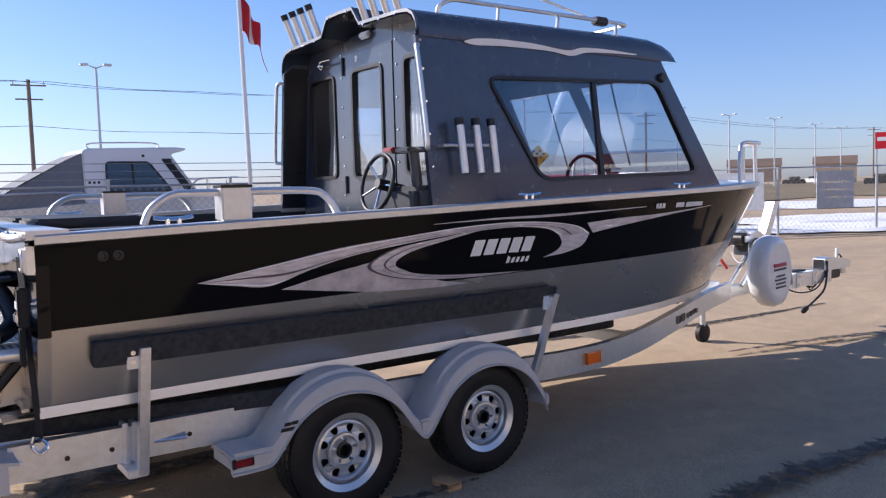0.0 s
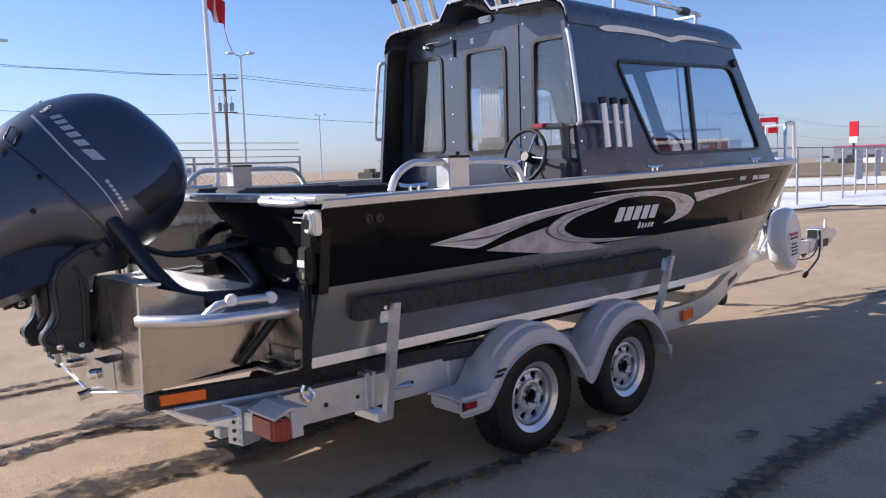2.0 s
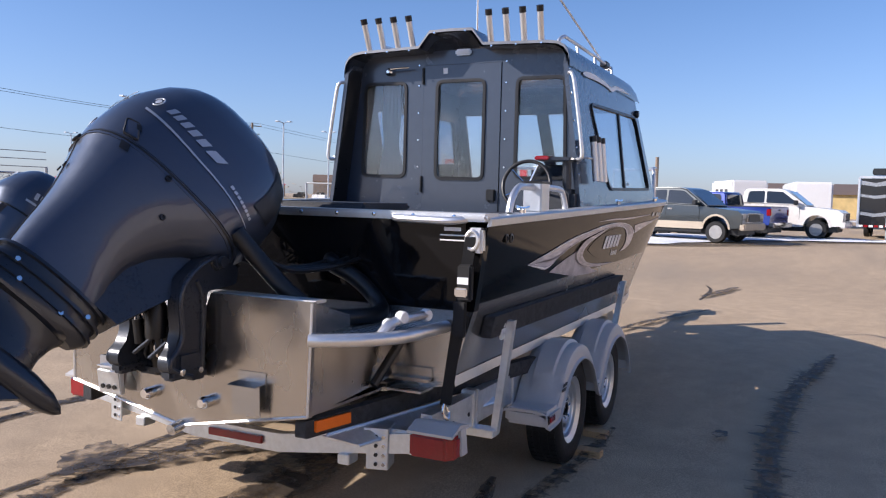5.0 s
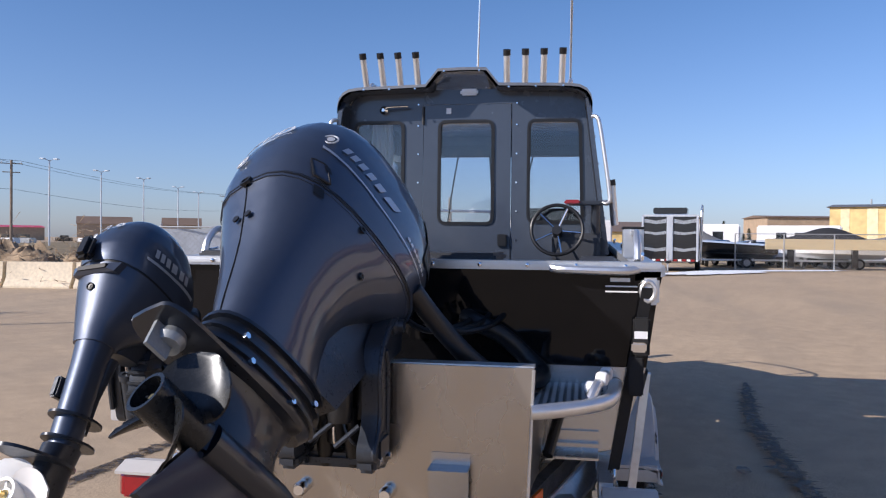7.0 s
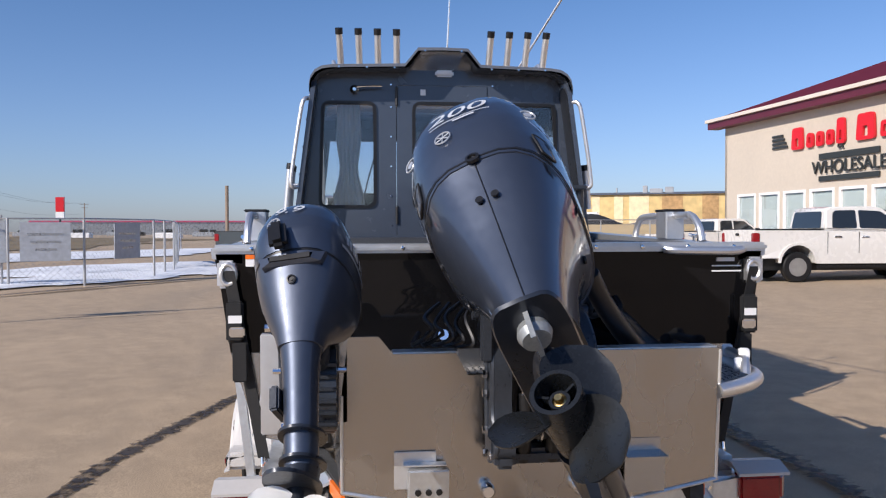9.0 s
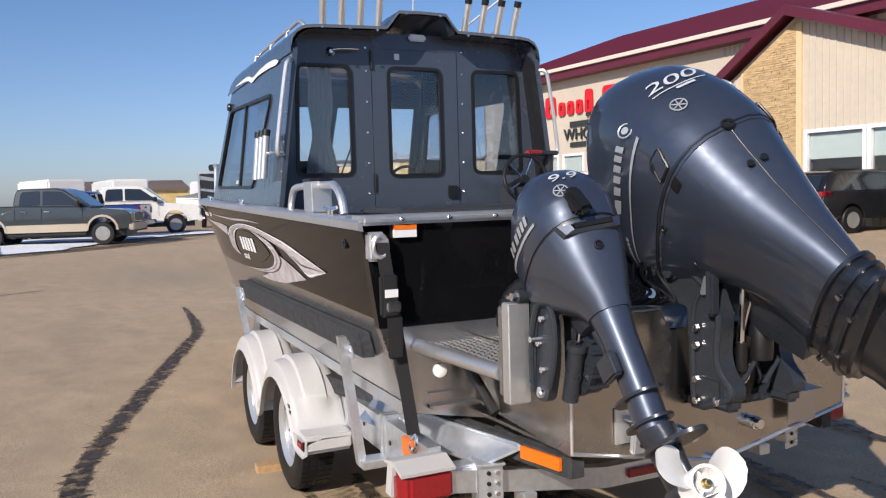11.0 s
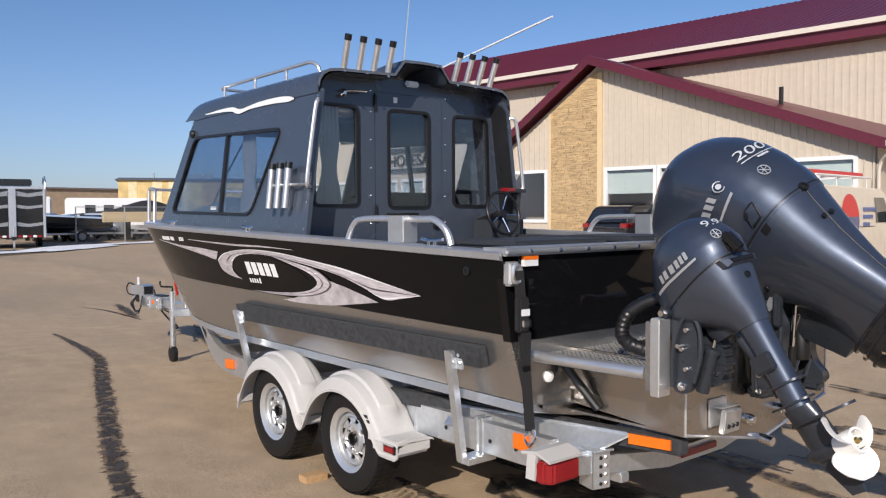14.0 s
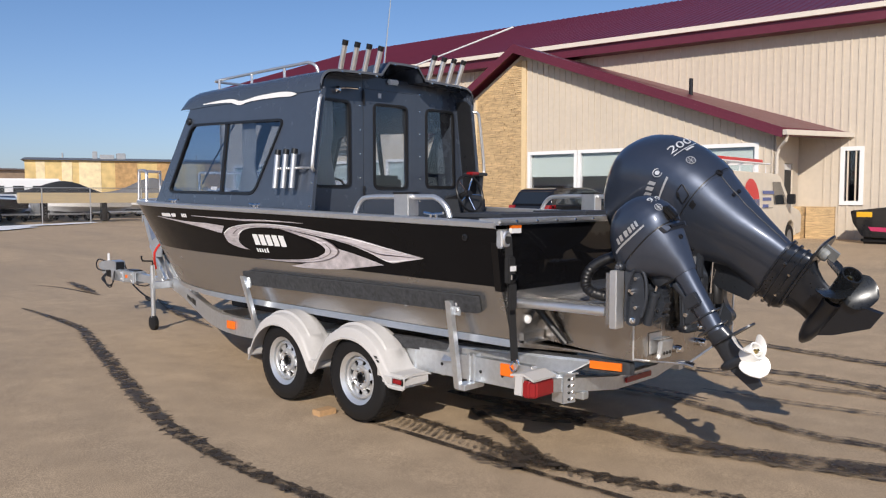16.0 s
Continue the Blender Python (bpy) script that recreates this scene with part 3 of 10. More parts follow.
WIN = rounded([(2.487, 2.225), (2.835, 1.612), (4.340, 1.637), (4.005, 2.272)], 0.09)
SIDE = [(2.02, 1.462), (2.02, 2.43), (2.08, 2.50), (4.06, 2.50), (4.085, 2.40), (4.62, 1.49), (4.62, 1.462)]
for sgn in (-1, 1):
    bm = prism(bmesh.new(), [SIDE, inset(WIN, 0.012)], lambda u, v, w: wall(u, v, sgn, -w), 0.03)
    cab = part("cabin_side", bm, CHARCOAL, boat, "charcoal painted cabin side")
    # thin near-black sheet over the wing's charcoal inner face
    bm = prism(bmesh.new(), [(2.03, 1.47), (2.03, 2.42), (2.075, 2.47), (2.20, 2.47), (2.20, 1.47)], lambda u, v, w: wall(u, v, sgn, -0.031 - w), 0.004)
    part("wing_inner_face", bm, WING_FACE, cab, "dark inner face of the cabin wing")
    bm = ring(bmesh.new(), inset(WIN, -0.004), inset(WIN, 0.017), lambda u, v, w: wall(u, v, sgn, 0.012 - w), 0.028)
    part("window_frame", bm, TRIM, cab, "black sliding window frame")
    bm = prism(bmesh.new(), inset(WIN, 0.014), lambda u, v, w: wall(u, v, sgn, -0.004 - w), 0.004)
    p = part("pane", bm, PANE if sgn < 0 else PANE_PORT, cab, "tinted pane")
    p.visible_shadow = False
    bm = prism(bmesh.new(), [(3.352, 1.63), (3.388, 1.63), (3.398, 2.25), (3.360, 2.25)], lambda u, v, w: wall(u, v, sgn, 0.006 - w), 0.03)
    part("window_divider", bm, TRIM, cab)
    bm = prism(bmesh.new(), [(3.46, 1.655), (3.56, 1.657), (3.56, 1.685), (3.46, 1.683)], lambda u, v, w: wall(u, v, sgn, -0.004 - w), 0.003)
    part("pane_label", bm, DECAL_WHITE, cab)
    bm = lathe(bmesh.new(), [(0, 0), (0.032, 0), (0.034, 0.015), (0.026, 0.03), (0, 0.03)], turn_to(wall(4.05, 2.30, sgn), (0, sgn, 0)), 16)
    part("side_lamp", bm, TRIM, boat, "small round black side lamp")
    # white swoosh on the roof side
    lo = smooth_path([(2.349, 0, 2.410), (2.435, 0, 2.400), (2.647, 0, 2.409), (3.0, 0, 2.408), (3.199, 0, 2.391), (3.328, 0, 2.420), (3.502, 0, 2.432), (3.813, 0, 2.440)], 8)
    up = smooth_path([(2.349, 0, 2.417), (2.435, 0, 2.437), (2.614, 0, 2.448), (2.896, 0, 2.443), (3.161, 0, 2.424), (3.30, 0, 2.450), (3.502, 0, 2.456), (3.813, 0, 2.447)], 8)
    bm = loft(bmesh.new(), [[Vector((a.x, sgn * 0.8765, a.z)), Vector((b.x, sgn * 0.8765, b.z))] for a, b in zip(lo, up)], False, False)
    part("roof_swoosh", bm, DECAL_WHITE, boat, "white swoosh decal")
    for z in (1.52, 1.70, 1.88, 2.06, 2.24, 2.40):
        part("cabin_rivet", lathe(bmesh.new(), [(0.009, 0), (0.007, 0.006), (0, 0.006)], turn_to(wall(2.045, z, sgn), (0, sgn, 0)), 8), CHROME, cab)
    # vertical hand tube at the cabin's aft edge
    bm = tb([wall(2.03, 1.80, sgn, 0.0), wall(2.0, 1.80, sgn, 0.035), wall(1.995, 1.88, sgn, 0.05), wall(1.995, 2.28, sgn, 0.042), wall(2.0, 2.36, sgn, 0.028), wall(2.03, 2.37, sgn, 0.0)], 0.0135, 10, 4)
    part("hand_rail", bm, ALU_BRIGHT, boat, "polished aluminium hand rail")
    # three rod tubes on the side
    bm = tb([wall(2.10, 1.815, sgn, 0.0), wall(2.10, 1.815, sgn, 0.055), wall(2.16, 1.815, sgn, 0.06), wall(2.46, 1.815, sgn, 0.06)], 0.010, 8)
    holder = part("side_rod_holder", bm, ALU_BRIGHT, boat, "rack of three side rod tubes")
    for x in (2.205, 2.318, 2.43):
        bm = tb([wall(x + 0.005, 1.66, sgn, 0.07), wall(x - 0.005, 1.93, sgn, 0.08)], 0.023, 14)
        part("rod_tube", bm, ALU_BRIGHT, holder)
        bm = tb([wall(x - 0.005, 1.925, sgn, 0.08), wall(x - 0.006, 1.965, sgn, 0.08)], 0.026, 14)
        part("tube_cap", bm, TRIM, holder, "black rubber cap")
    # gunwale cleats and the rail with its box
    for x in (0.575, 2.62, 4.0):
        y, z = sheer(x)
        bm = tb([(x - 0.085, sgn * (y - 0.05), z + 0.062), (x - 0.03, sgn * (y - 0.05), z + 0.056), (x + 0.03, sgn * (y - 0.05), z + 0.056), (x + 0.085, sgn * (y - 0.05), z + 0.062)], 0.009, 8, 3)
        tube(bm, [(x - 0.025, sgn * (y - 0.05), z + 0.03), (x - 0.025, sgn * (y - 0.05), z + 0.056)], 0.010, 8)
        tube(bm, [(x + 0.025, sgn * (y - 0.05), z + 0.03), (x + 0.025, sgn * (y - 0.05), z + 0.056)], 0.010, 8)
        part("cleat", bm, CHROME, boat)
    y, z = 1.075, 1.46
    bm = tb([(0.455, sgn * y, z), (0.49, sgn * y, z + 0.07), (0.58, sgn * y, z + 0.125), (0.70, sgn * y, z + 0.13), (1.20, sgn * y, z + 0.13), (1.32, sgn * y, z + 0.10), (1.385, sgn * y, z + 0.012)], 0.018, 10, 5)
    rail = part("gunwale_rail", bm, ALU_BRIGHT, boat, "aluminium gunwale rail")
    part("rod_box", bx(0.785, 0.925, sgn * y - 0.05, sgn * y + 0.05, z + 0.005, z + 0.155, 0.006), GUNWALE, rail, "square aluminium holder box")
    part("box_rim", bx(0.780, 0.93, sgn * y - 0.055, sgn * y + 0.055, z + 0.150, z + 0.163, 0.004), TRIM, rail)
    # bow rail
    bm = bmesh.new()
    pth = [(4.95, 0.90, 1.53), (4.98, 0.88, 1.80), (5.05, 0.86, 1.86), (5.20, 0.85, 1.865), (5.62, 0.62, 1.875), (5.95, 0.25, 1.88)]
    tube(bm, [(a, sgn * b, c) for a, b, c in pth], 0.016, 10, 5)
    tube(bm, [(5.22, sgn * 0.855, 1.53), (5.22, sgn * 0.845, 1.865)], 0.016, 10)
    tube(bm, [(5.95, sgn * 0.25, 1.54), (5.95, sgn * 0.25, 1.88)], 0.016, 10)
    part("bow_rail", bm, ALU_BRIGHT, boat, "aluminium bow rail")

# roof: one skin lofted from aft to the front brow
RP = [(0.872, 2.42), (0.872, 2.47), (0.862, 2.515), (0.835, 2.555), (0.79, 2.580), (0.72, 2.590), (0.25, 2.603), (0.165, 2.708), (0.0, 2.712)]


def roof_ring(x, drop=0.0, hump=1.0, lift=0.0):
    prof = [(y, 2.603 + (z - 2.603) * hump if z > 2.604 else z) for y, z in RP]
    out = [Vector((x, -y, z - drop + lift)) for y, z in prof] + [Vector((x, y, z - drop + lift)) for y, z in prof[-2::-1]]
    return out


bm = bmesh.new()
outer = [roof_ring(2.03), roof_ring(2.25), roof_ring(2.5, 0, 0.75), roof_ring(2.9, 0, 0.35), roof_ring(3.3, 0, 0.12), roof_ring(3.8, 0.0, 0.05), roof_ring(4.02, 0.006, 0.02), roof_ring(4.14, 0.028, 0.0), roof_ring(4.22, 0.065, 0.0), roof_ring(4.245, 0.10, 0.0)]
for rg in outer[-3:]:
    for v in rg:
        v.y *= 1.0
        if v.z < 2.42:
            v.z = 2.42
loft(bm, outer, False, False)
roof = part("cabin_roof", bm, CHARCOAL, boat, "charcoal rounded cabin roof", 40)
bm = bmesh.new()
inner = [[v - Vector((0, 0.02 * (1 if v.y > 0 else -1), 0.022)) for v in roof_ring(x, 0, h)] for x, h in ((2.03, 1), (2.22, 1), (2.6, 0.4), (3.5, 0.05), (4.06, 0.0))]
loft(bm, inner, False, False)
part("headliner", bm, CHARCOAL, boat, "dark headliner", 40)
bm = bmesh.new()
rr = roof_ring(2.03)
loft(bm, [[Vector((2.028, v.y, v.z - 0.016)) for v in rr], [Vector((2.020, v.y, v.z - 0.016)) for v in rr], [Vector((2.020, v.y, v.z + 0.003)) for v in rr], [Vector((2.040, v.y, v.z + 0.003)) for v in rr]], False, False)
part("roof_edge_trim", bm, EDGE, boat, "satin edge trim along the roof's aft lip", 40)
for y in [-0.68, -0.5, -0.32, -0.12, 0.12, 0.32, 0.5, 0.68]:
    z = 2.597 if abs(y) > 0.2 else 2.712
    part("lip_rivet", lathe(bmesh.new(), [(0.009, 0), (0.007, 0.008), (0, 0.008)], turn_to((2.013, y, z - 0.022), (-1, 0, 0)), 8), CHROME, roof)
# front brow underside and windscreen
bm = loft(bmesh.new(), [[Vector((4.245, y, 2.42)), Vector((4.06, y, 2.395)), Vector((4.04, y, 2.50))] for y in (-0.86, 0.86)], False, False)
part("brow_underside", bm, CHARCOAL, boat)
SCREEN = lambda u, v, w: Vector((4.60 - 0.635 * (v - 1.56) - w, u, v))
bm = prism(bmesh.new(), [[(-0.97, 1.50), (0.97, 1.50), (0.86, 2.42), (-0.86, 2.42)], [(-0.88, 1.62), (0.88, 1.62), (0.79, 2.32), (-0.79, 2.32)]], SCREEN, 0.03)
part("windscreen_frame", bm, CHARCOAL, boat)
bm = prism(bmesh.new(), [(-0.055, 1.6), (0.055, 1.6), (0.055, 2.34), (-0.055, 2.34)], SCREEN, 0.028)
part("windscreen_divider", bm, TRIM, boat)
bm = prism(bmesh.new(), [(-0.89, 1.61), (0.89, 1.61), (0.80, 2.33), (-0.80, 2.33)], lambda u, v, w: SCREEN(u, v, w + 0.012), 0.004)
part("windscreen", bm, PANE_CLEAR, boat, "clear windscreen").visible_shadow = False
for y in (-0.35, 0.35):
    bm = tb([SCREEN(y, 2.33, -0.02), SCREEN(y + 0.1, 1.98, -0.025), SCREEN(y + 0.16, 1.72, -0.02)], 0.008, 6)
    part("wiper", bm, TRIM, boat)

# aft bulkhead with two windows and the door
BX = 2.215
AT = lambda u, v, w: Vector((BX + 0.0 + w, u, v))
for name, y0, y1 in (("port_bulkhead", 0.30, 0.99), ("starboard_bulkhead", -0.99, -0.325)):
    sg = 1 if y0 > 0 else -1
    a, b = (y0, y1) if sg > 0 else (-y1, -y0)
    poly = [(a, 1.0), (0.985, 1.0), (0.985, 1.46), (0.86, 2.42), (0.80, 2.56), (0.72, 2.575), (a, 2.585)]
    win = rounded([(0.435, 2.385), (0.435, 1.668), (0.822, 1.668), (0.800, 2.385)], 0.06)
    if sg < 0:
        poly, win = [(-p, q) for p, q in poly], [(-p, q) for p, q in win]
    bm = prism(bmesh.new(), [poly, inset(win, 0.015)], AT, 0.03)
    blk = part("bulkhead", bm, CHARCOAL, boat, "charcoal aft cabin bulkhead")
    part("window_frame", ring(bmesh.new(), inset(win, -0.002), inset(win, 0.020), lambda u, v, w: Vector((BX - 0.010 + w, u, v)), 0.022), TRIM, blk)
    part("pane", prism(bmesh.new(), inset(win, 0.022), lambda u, v, w: Vector((BX + 0.012 + w, u, v)), 0.004), PANE_CLEAR, blk, "clear pane").visible_shadow = False
    for z in (1.55, 1.75, 1.95, 2.15, 2.35, 2.5):
        part("bulkhead_rivet", lathe(bmesh.new(), [(0.008, 0), (0.006, 0.006), (0, 0.006)], turn_to((BX, sg * (a + 0.035), z), (-1, 0, 0)), 8), CHROME, blk)
bm = prism(bmesh.new(), [[(-0.320, 1.0), (0.296, 1.0), (0.296, 2.495), (-0.320, 2.495)], inset(rounded([(-0.205, 2.385), (0.19, 2.385), (0.19, 1.655), (-0.205, 1.655)], 0.06), 0.015)], lambda u, v, w: Vector((BX - 0.006 + w, u, v)), 0.03)
door = part("cabin_door", bm, CHARCOAL, boat, "charcoal cabin door with a rounded window")
win = rounded([(-0.205, 2.385), (0.19, 2.385), (0.19, 1.655), (-0.205, 1.655)], 0.06)
part("window_frame", ring(bmesh.new(), inset(win, -0.002), inset(win, 0.020), lambda u, v, w: Vector((BX - 0.016 + w, u, v)), 0.022), TRIM, door)
part("pane", prism(bmesh.new(), inset(win, 0.022), lambda u, v, w: Vector((BX + 0.006 + w, u, v)), 0.004), PANE_CLEAR, door, "clear pane").visible_shadow = False
part("door_latch", bx(BX - 0.03, BX, -0.300, -0.235, 1.505, 1.590, 0.006), TRIM, door, "black door latch")
part("door_header", bx(BX - 0.002, BX + 0.03, -0.325, 0.30, 2.498, 2.60), CHARCOAL, boat)
for z in (1.62, 2.42):
    part("hinge", tb([(BX - 0.012, 0.298, z - 0.06), (BX - 0.012, 0.298, z + 0.06)], 0.010, 8), TRIM, door)
part("door_label", bx(BX - 0.009, BX - 0.005, 0.10, 0.135, 2.43, 2.47), DECAL_WHITE, door)
bm = bx(BX - 0.035, BX, -0.09, 0.035, 2.555, 2.60, 0.012)
part("courtesy_light", bm, ALU_BRIGHT, boat, "oval courtesy lamp in a chrome bezel")
part("light_lens", bx(BX - 0.040, BX - 0.03, -0.075, 0.02, 2.564, 2.592, 0.004), DECAL_WHITE, boat)
bm = tb([(BX, 0.58, 2.46), (BX - 0.05, 0.57, 2.47), (BX - 0.07, 0.50, 2.475), (BX - 0.05, 0.40, 2.48)], 0.007, 8, 3)
lathe(bm, [(0.0, 0), (0.028, 0.0), (0.03, 0.03), (0.012, 0.05), (0, 0.05)], turn_to((BX, 0.58, 2.46), (-1, 0, 0)), 14)
part("deck_flood_lamp", bm, CHROME, boat)

# rods on the roof lip
for i in range(4):
    for sg in (-1, 1):
        y = sg * (0.309 + 0.123 * i)
        base, tip = Vector((2.045, y * 0.985, 2.60)), Vector((1.968, y, 2.80))
        bm = tb([base, tip], 0.0215, 14)
        rod = part("rocket_rod_tube", bm, ALU_BRIGHT, boat)
        bm = tb([tip - (tip - base) * 0.12, tip + (tip - base) * 0.06], 0.0245, 14)
        part("tube_cap", bm, TRIM, rod, "black rubber cap")

# roof rail and aerials
bm = bmesh.new()
rl = [(2.29, -0.70, 2.585), (2.30, -0.71, 2.64), (2.38, -0.72, 2.68), (2.55, -0.72, 2.685), (3.75, -0.70, 2.685), (3.90, -0.66, 2.685), (3.95, -0.55, 2.685), (3.95, 0.55, 2.685), (3.90, 0.66, 2.685), (3.75, 0.70, 2.685), (2.55, 0.72, 2.685), (2.38, 0.72, 2.68), (2.30, 0.71, 2.64), (2.29, 0.70, 2.585)]
tube(bm, rl, 0.013, 10, 4)
for x in (2.75, 3.25, 3.80):
    for sg in (-1, 1):
        tube(bm, [(x - 0.03, sg * 0.73, 2.585), (x, sg * 0.71, 2.685)], 0.012, 8)
part("roof_rail", bm, ALU_BRIGHT, boat, "aluminium roof rail")
bm = tb([(2.36, -0.06, 2.68), (2.27, -0.09, 3.46)], 0.006, 8, radii=[0.008, 0.006, 0.005])
ant = part("whip_aerial", bm, CHROME, boat, "steel whip aerial")
lathe_b = lathe(bmesh.new(), [(0, 0), (0.02, 0), (0.022, 0.03), (0.01, 0.05), (0, 0.05)], turn_to((2.271, -0.09, 3.45), (0, 0, 1)), 12)
part("aerial_tip", lathe_b, TRIM, ant)
bm = tb([(3.68, -0.69, 2.675), (1.448, -0.742, 3.043)], 0.008, 8)
ant = part("folded_aerial", bm, DECAL_WHITE, boat, "white aerial folded back over the roof")
part("aerial_mount", bx(3.60, 3.72, -0.72, -0.66, 2.655, 2.71, 0.01), TRIM, ant)

# things inside and at the aft helm
for y in (-0.55, 0.55):
    bm = bmesh.new()
    box(bm, 2.95, 3.40, y - 0.24, y + 0.24, 1.18, 1.32, 0.04)
    box(bm, 2.88, 3.02, y - 0.23, y + 0.23, 1.30, 1.80, 0.04)
    tube(bm, [(3.15, y, 0.85), (3.15, y, 1.2)], 0.05, 12)
    part("cabin_seat", bm, TRIM, boat, "dark cabin seat")
bm = prism(bmesh.new(), [(3.75, 1.15), (3.75, 1.50), (4.0, 1.60), (4.42, 1.58), (4.42, 1.36), (4.0, 1.15)], lambda u, v, w: Vector((u, -0.84 + w, v)), 1.68)
part("dashboard", bm, TRIM, boat, "dark dashboard")
bm = tb([(3.66, -0.52 + 0.17 * math.cos(a), 1.62 + 0.16 * math.sin(a)) for a in [i * math.pi / 10 for i in range(20)]], 0.013, 8, 1, True)
part("inner_wheel", bm, TRIM, boat)
def curtain(a, b, out, z0, z1, folds):
    """A gathered cloth hung between two points, its folds deeper towards the hem."""
    rows = []
    for i in range(13):
        t = i / 12
        row = []
        for k in range(folds * 6 + 1):
            u = k / (folds * 6)
            p = a.lerp(b, 0.5 + (u - 0.5) * (0.75 + 0.35 * t - 0.35 * math.exp(-((t - 0.62) / 0.18) ** 2)))
            row.append(p + out * (0.016 * (0.5 + t) * math.sin(u * folds * 2 * math.pi + 0.8 * t)) + Vector((0, 0, z1 + (z0 - z1) * t)))
        rows.append(row)
    return loft(bmesh.new(), rows, False, False)


part("curtain", curtain(Vector((2.31, 0.52, 0)), Vector((2.31, 0.72, 0)), Vector((1, 0, 0)), 1.66, 2.38, 5), CURTAIN, boat, "pale gathered curtain", 80)
part("curtain", curtain(Vector((2.98, 0.83, 0)), Vector((3.26, 0.83, 0)), Vector((0, 1, 0)), 1.64, 2.24, 6), CURTAIN, boat, "pale gathered curtain", 80)
helm = Vector((1.87, -0.655, 1.62))
ax = Vector((-1, 0, 0.25)).normalized()
u1, u2 = Vector((0, 1, 0)), ax.cross(Vector((0, 1, 0))).normalized()
bm = tb([helm + (u1 * math.cos(a) + u2 * math.sin(a)) * 0.165 for a in [i * math.pi / 16 for i in range(32)]], 0.0125, 10, 1, True)
wheel = part("aft_steering_wheel", bm, TRIM, boat, "black rimmed steering wheel with steel spokes")
for k in range(5):
    a = 0.5 + k * 2 * math.pi / 5
    part("spoke", tb([helm - ax * 0.03, helm + (u1 * math.cos(a) + u2 * math.sin(a)) * 0.16], 0.007, 8), CHROME, wheel)
bm = lathe(bmesh.new(), [(0, 0), (0.03, 0), (0.035, -0.03), (0.03, -0.10), (0.03, -0.30)], turn_to(helm, ax), 16)
part("wheel_hub", bm, TRIM, wheel)
bm = bx(1.93, 2.20, -0.96, -0.62, 1.20, 1.60, 0.03)
part("aft_helm_box", bm, DARKDECK, boat, "dark aft helm box")
bm = tb([(1.98, -0.90, 1.60), (1.96, -0.90, 1.80)], 0.03, 10)
box(bm, 1.90, 2.02, -0.94, -0.72, 1.78, 1.81, 0.008)
part("throttle_control", bm, ENGINE_DARK, boat, "grey throttle lever box")
part("red_grip", bx(1.88, 1.96, -0.80, -0.70, 1.785, 1.815, 0.008), RED, boat, "red grip on the throttle")
part("aft_bench", bx(0.75, 1.15, -0.35, 0.60, 0.85, 1.30, 0.03), DARKDECK, boat, "dark aft bench")

# ---- swim platform and motor pod ----
bm = prism(bmesh.new(), [(0.642, 0.640), (0.0, 0.515), (-0.652, 0.640), (-0.668, 1.105), (-0.16, 1.105), (-0.13, 1.03), (0.22, 1.03), (0.26, 1.105), (0.47, 1.105), (0.52, 1.165), (0.62, 1.165), (0.642, 0.98)], lambda u, v, w: Vector((-0.60 + w, u, v)), 0.03)
pod = part("motor_pod", bm, POD, boat, "bare aluminium motor bracket plate", 30)
for sg in (-1, 1):
    bm = prism(bmesh.new(), [(-0.598, 0.640), (0.02, 0.70), (0.02, 0.965), (-0.598, 0.965)], lambda u, v, w: Vector((u, sg * (0.648 - w + 0.04 * max(0, (u + 0.6) / 0.62)), v)), 0.02)
    part("pod_side", bm, POD, pod, "bare aluminium pod side", 30)
    bm = prism(bmesh.new(), [(-0.57, 0.965), (-0.30, 0.965), (-0.30, 1.02), (-0.57, 1.10)], lambda u, v, w: Vector((u, sg * (0.655 - w), v)), 0.012)
    part("pod_wing", bm, POD, pod)
bm = prism(bmesh.new(), [(0.0, -0.69), (0.02, 0.69), (-0.57, 0.64), (-0.57, -0.64)], lambda u, v, w: Vector((u * 0.999, v, 0.505 + 0.20 * (abs(v) / 0.95) - w * 0 + (w * 1.0))), 0.012)
part("pod_bottom", bm, POD, pod)
for y0, y1 in ((-0.667, -0.15), (0.25, 0.47)):
    part("pod_cap", bx(-0.575, -0.50, y0, y1, 1.096, 1.108), ALU_BRIGHT, pod, "bright folded top edge")
# platform decks
PS = [(0.018, -0.655), (0.018, -0.955), (-0.30, -0.93), (-0.46, -0.84), (-0.565, -0.70), (-0.57, -0.655)]
PP = [(0.018, 0.64), (0.018, 0.915), (-0.57, 0.86), (-0.57, 0.64)]
PC = [(0.018, -0.655), (0.018, 0.64), (-0.57, 0.64), (-0.57, -0.655)]
for name, poly, zz in (("platform_deck", PS, 0.955), ("platform_deck", PP, 0.955), ("well_deck", PC, 0.951)):
    bm = prism(bmesh.new(), poly, lambda u, v, w: Vector((u, v, zz - 0.012 + w)), 0.012)
    part(name, bm, TREAD, boat, "aluminium tread plate deck")
bm = bmesh.new()
rnd = random.Random(4)
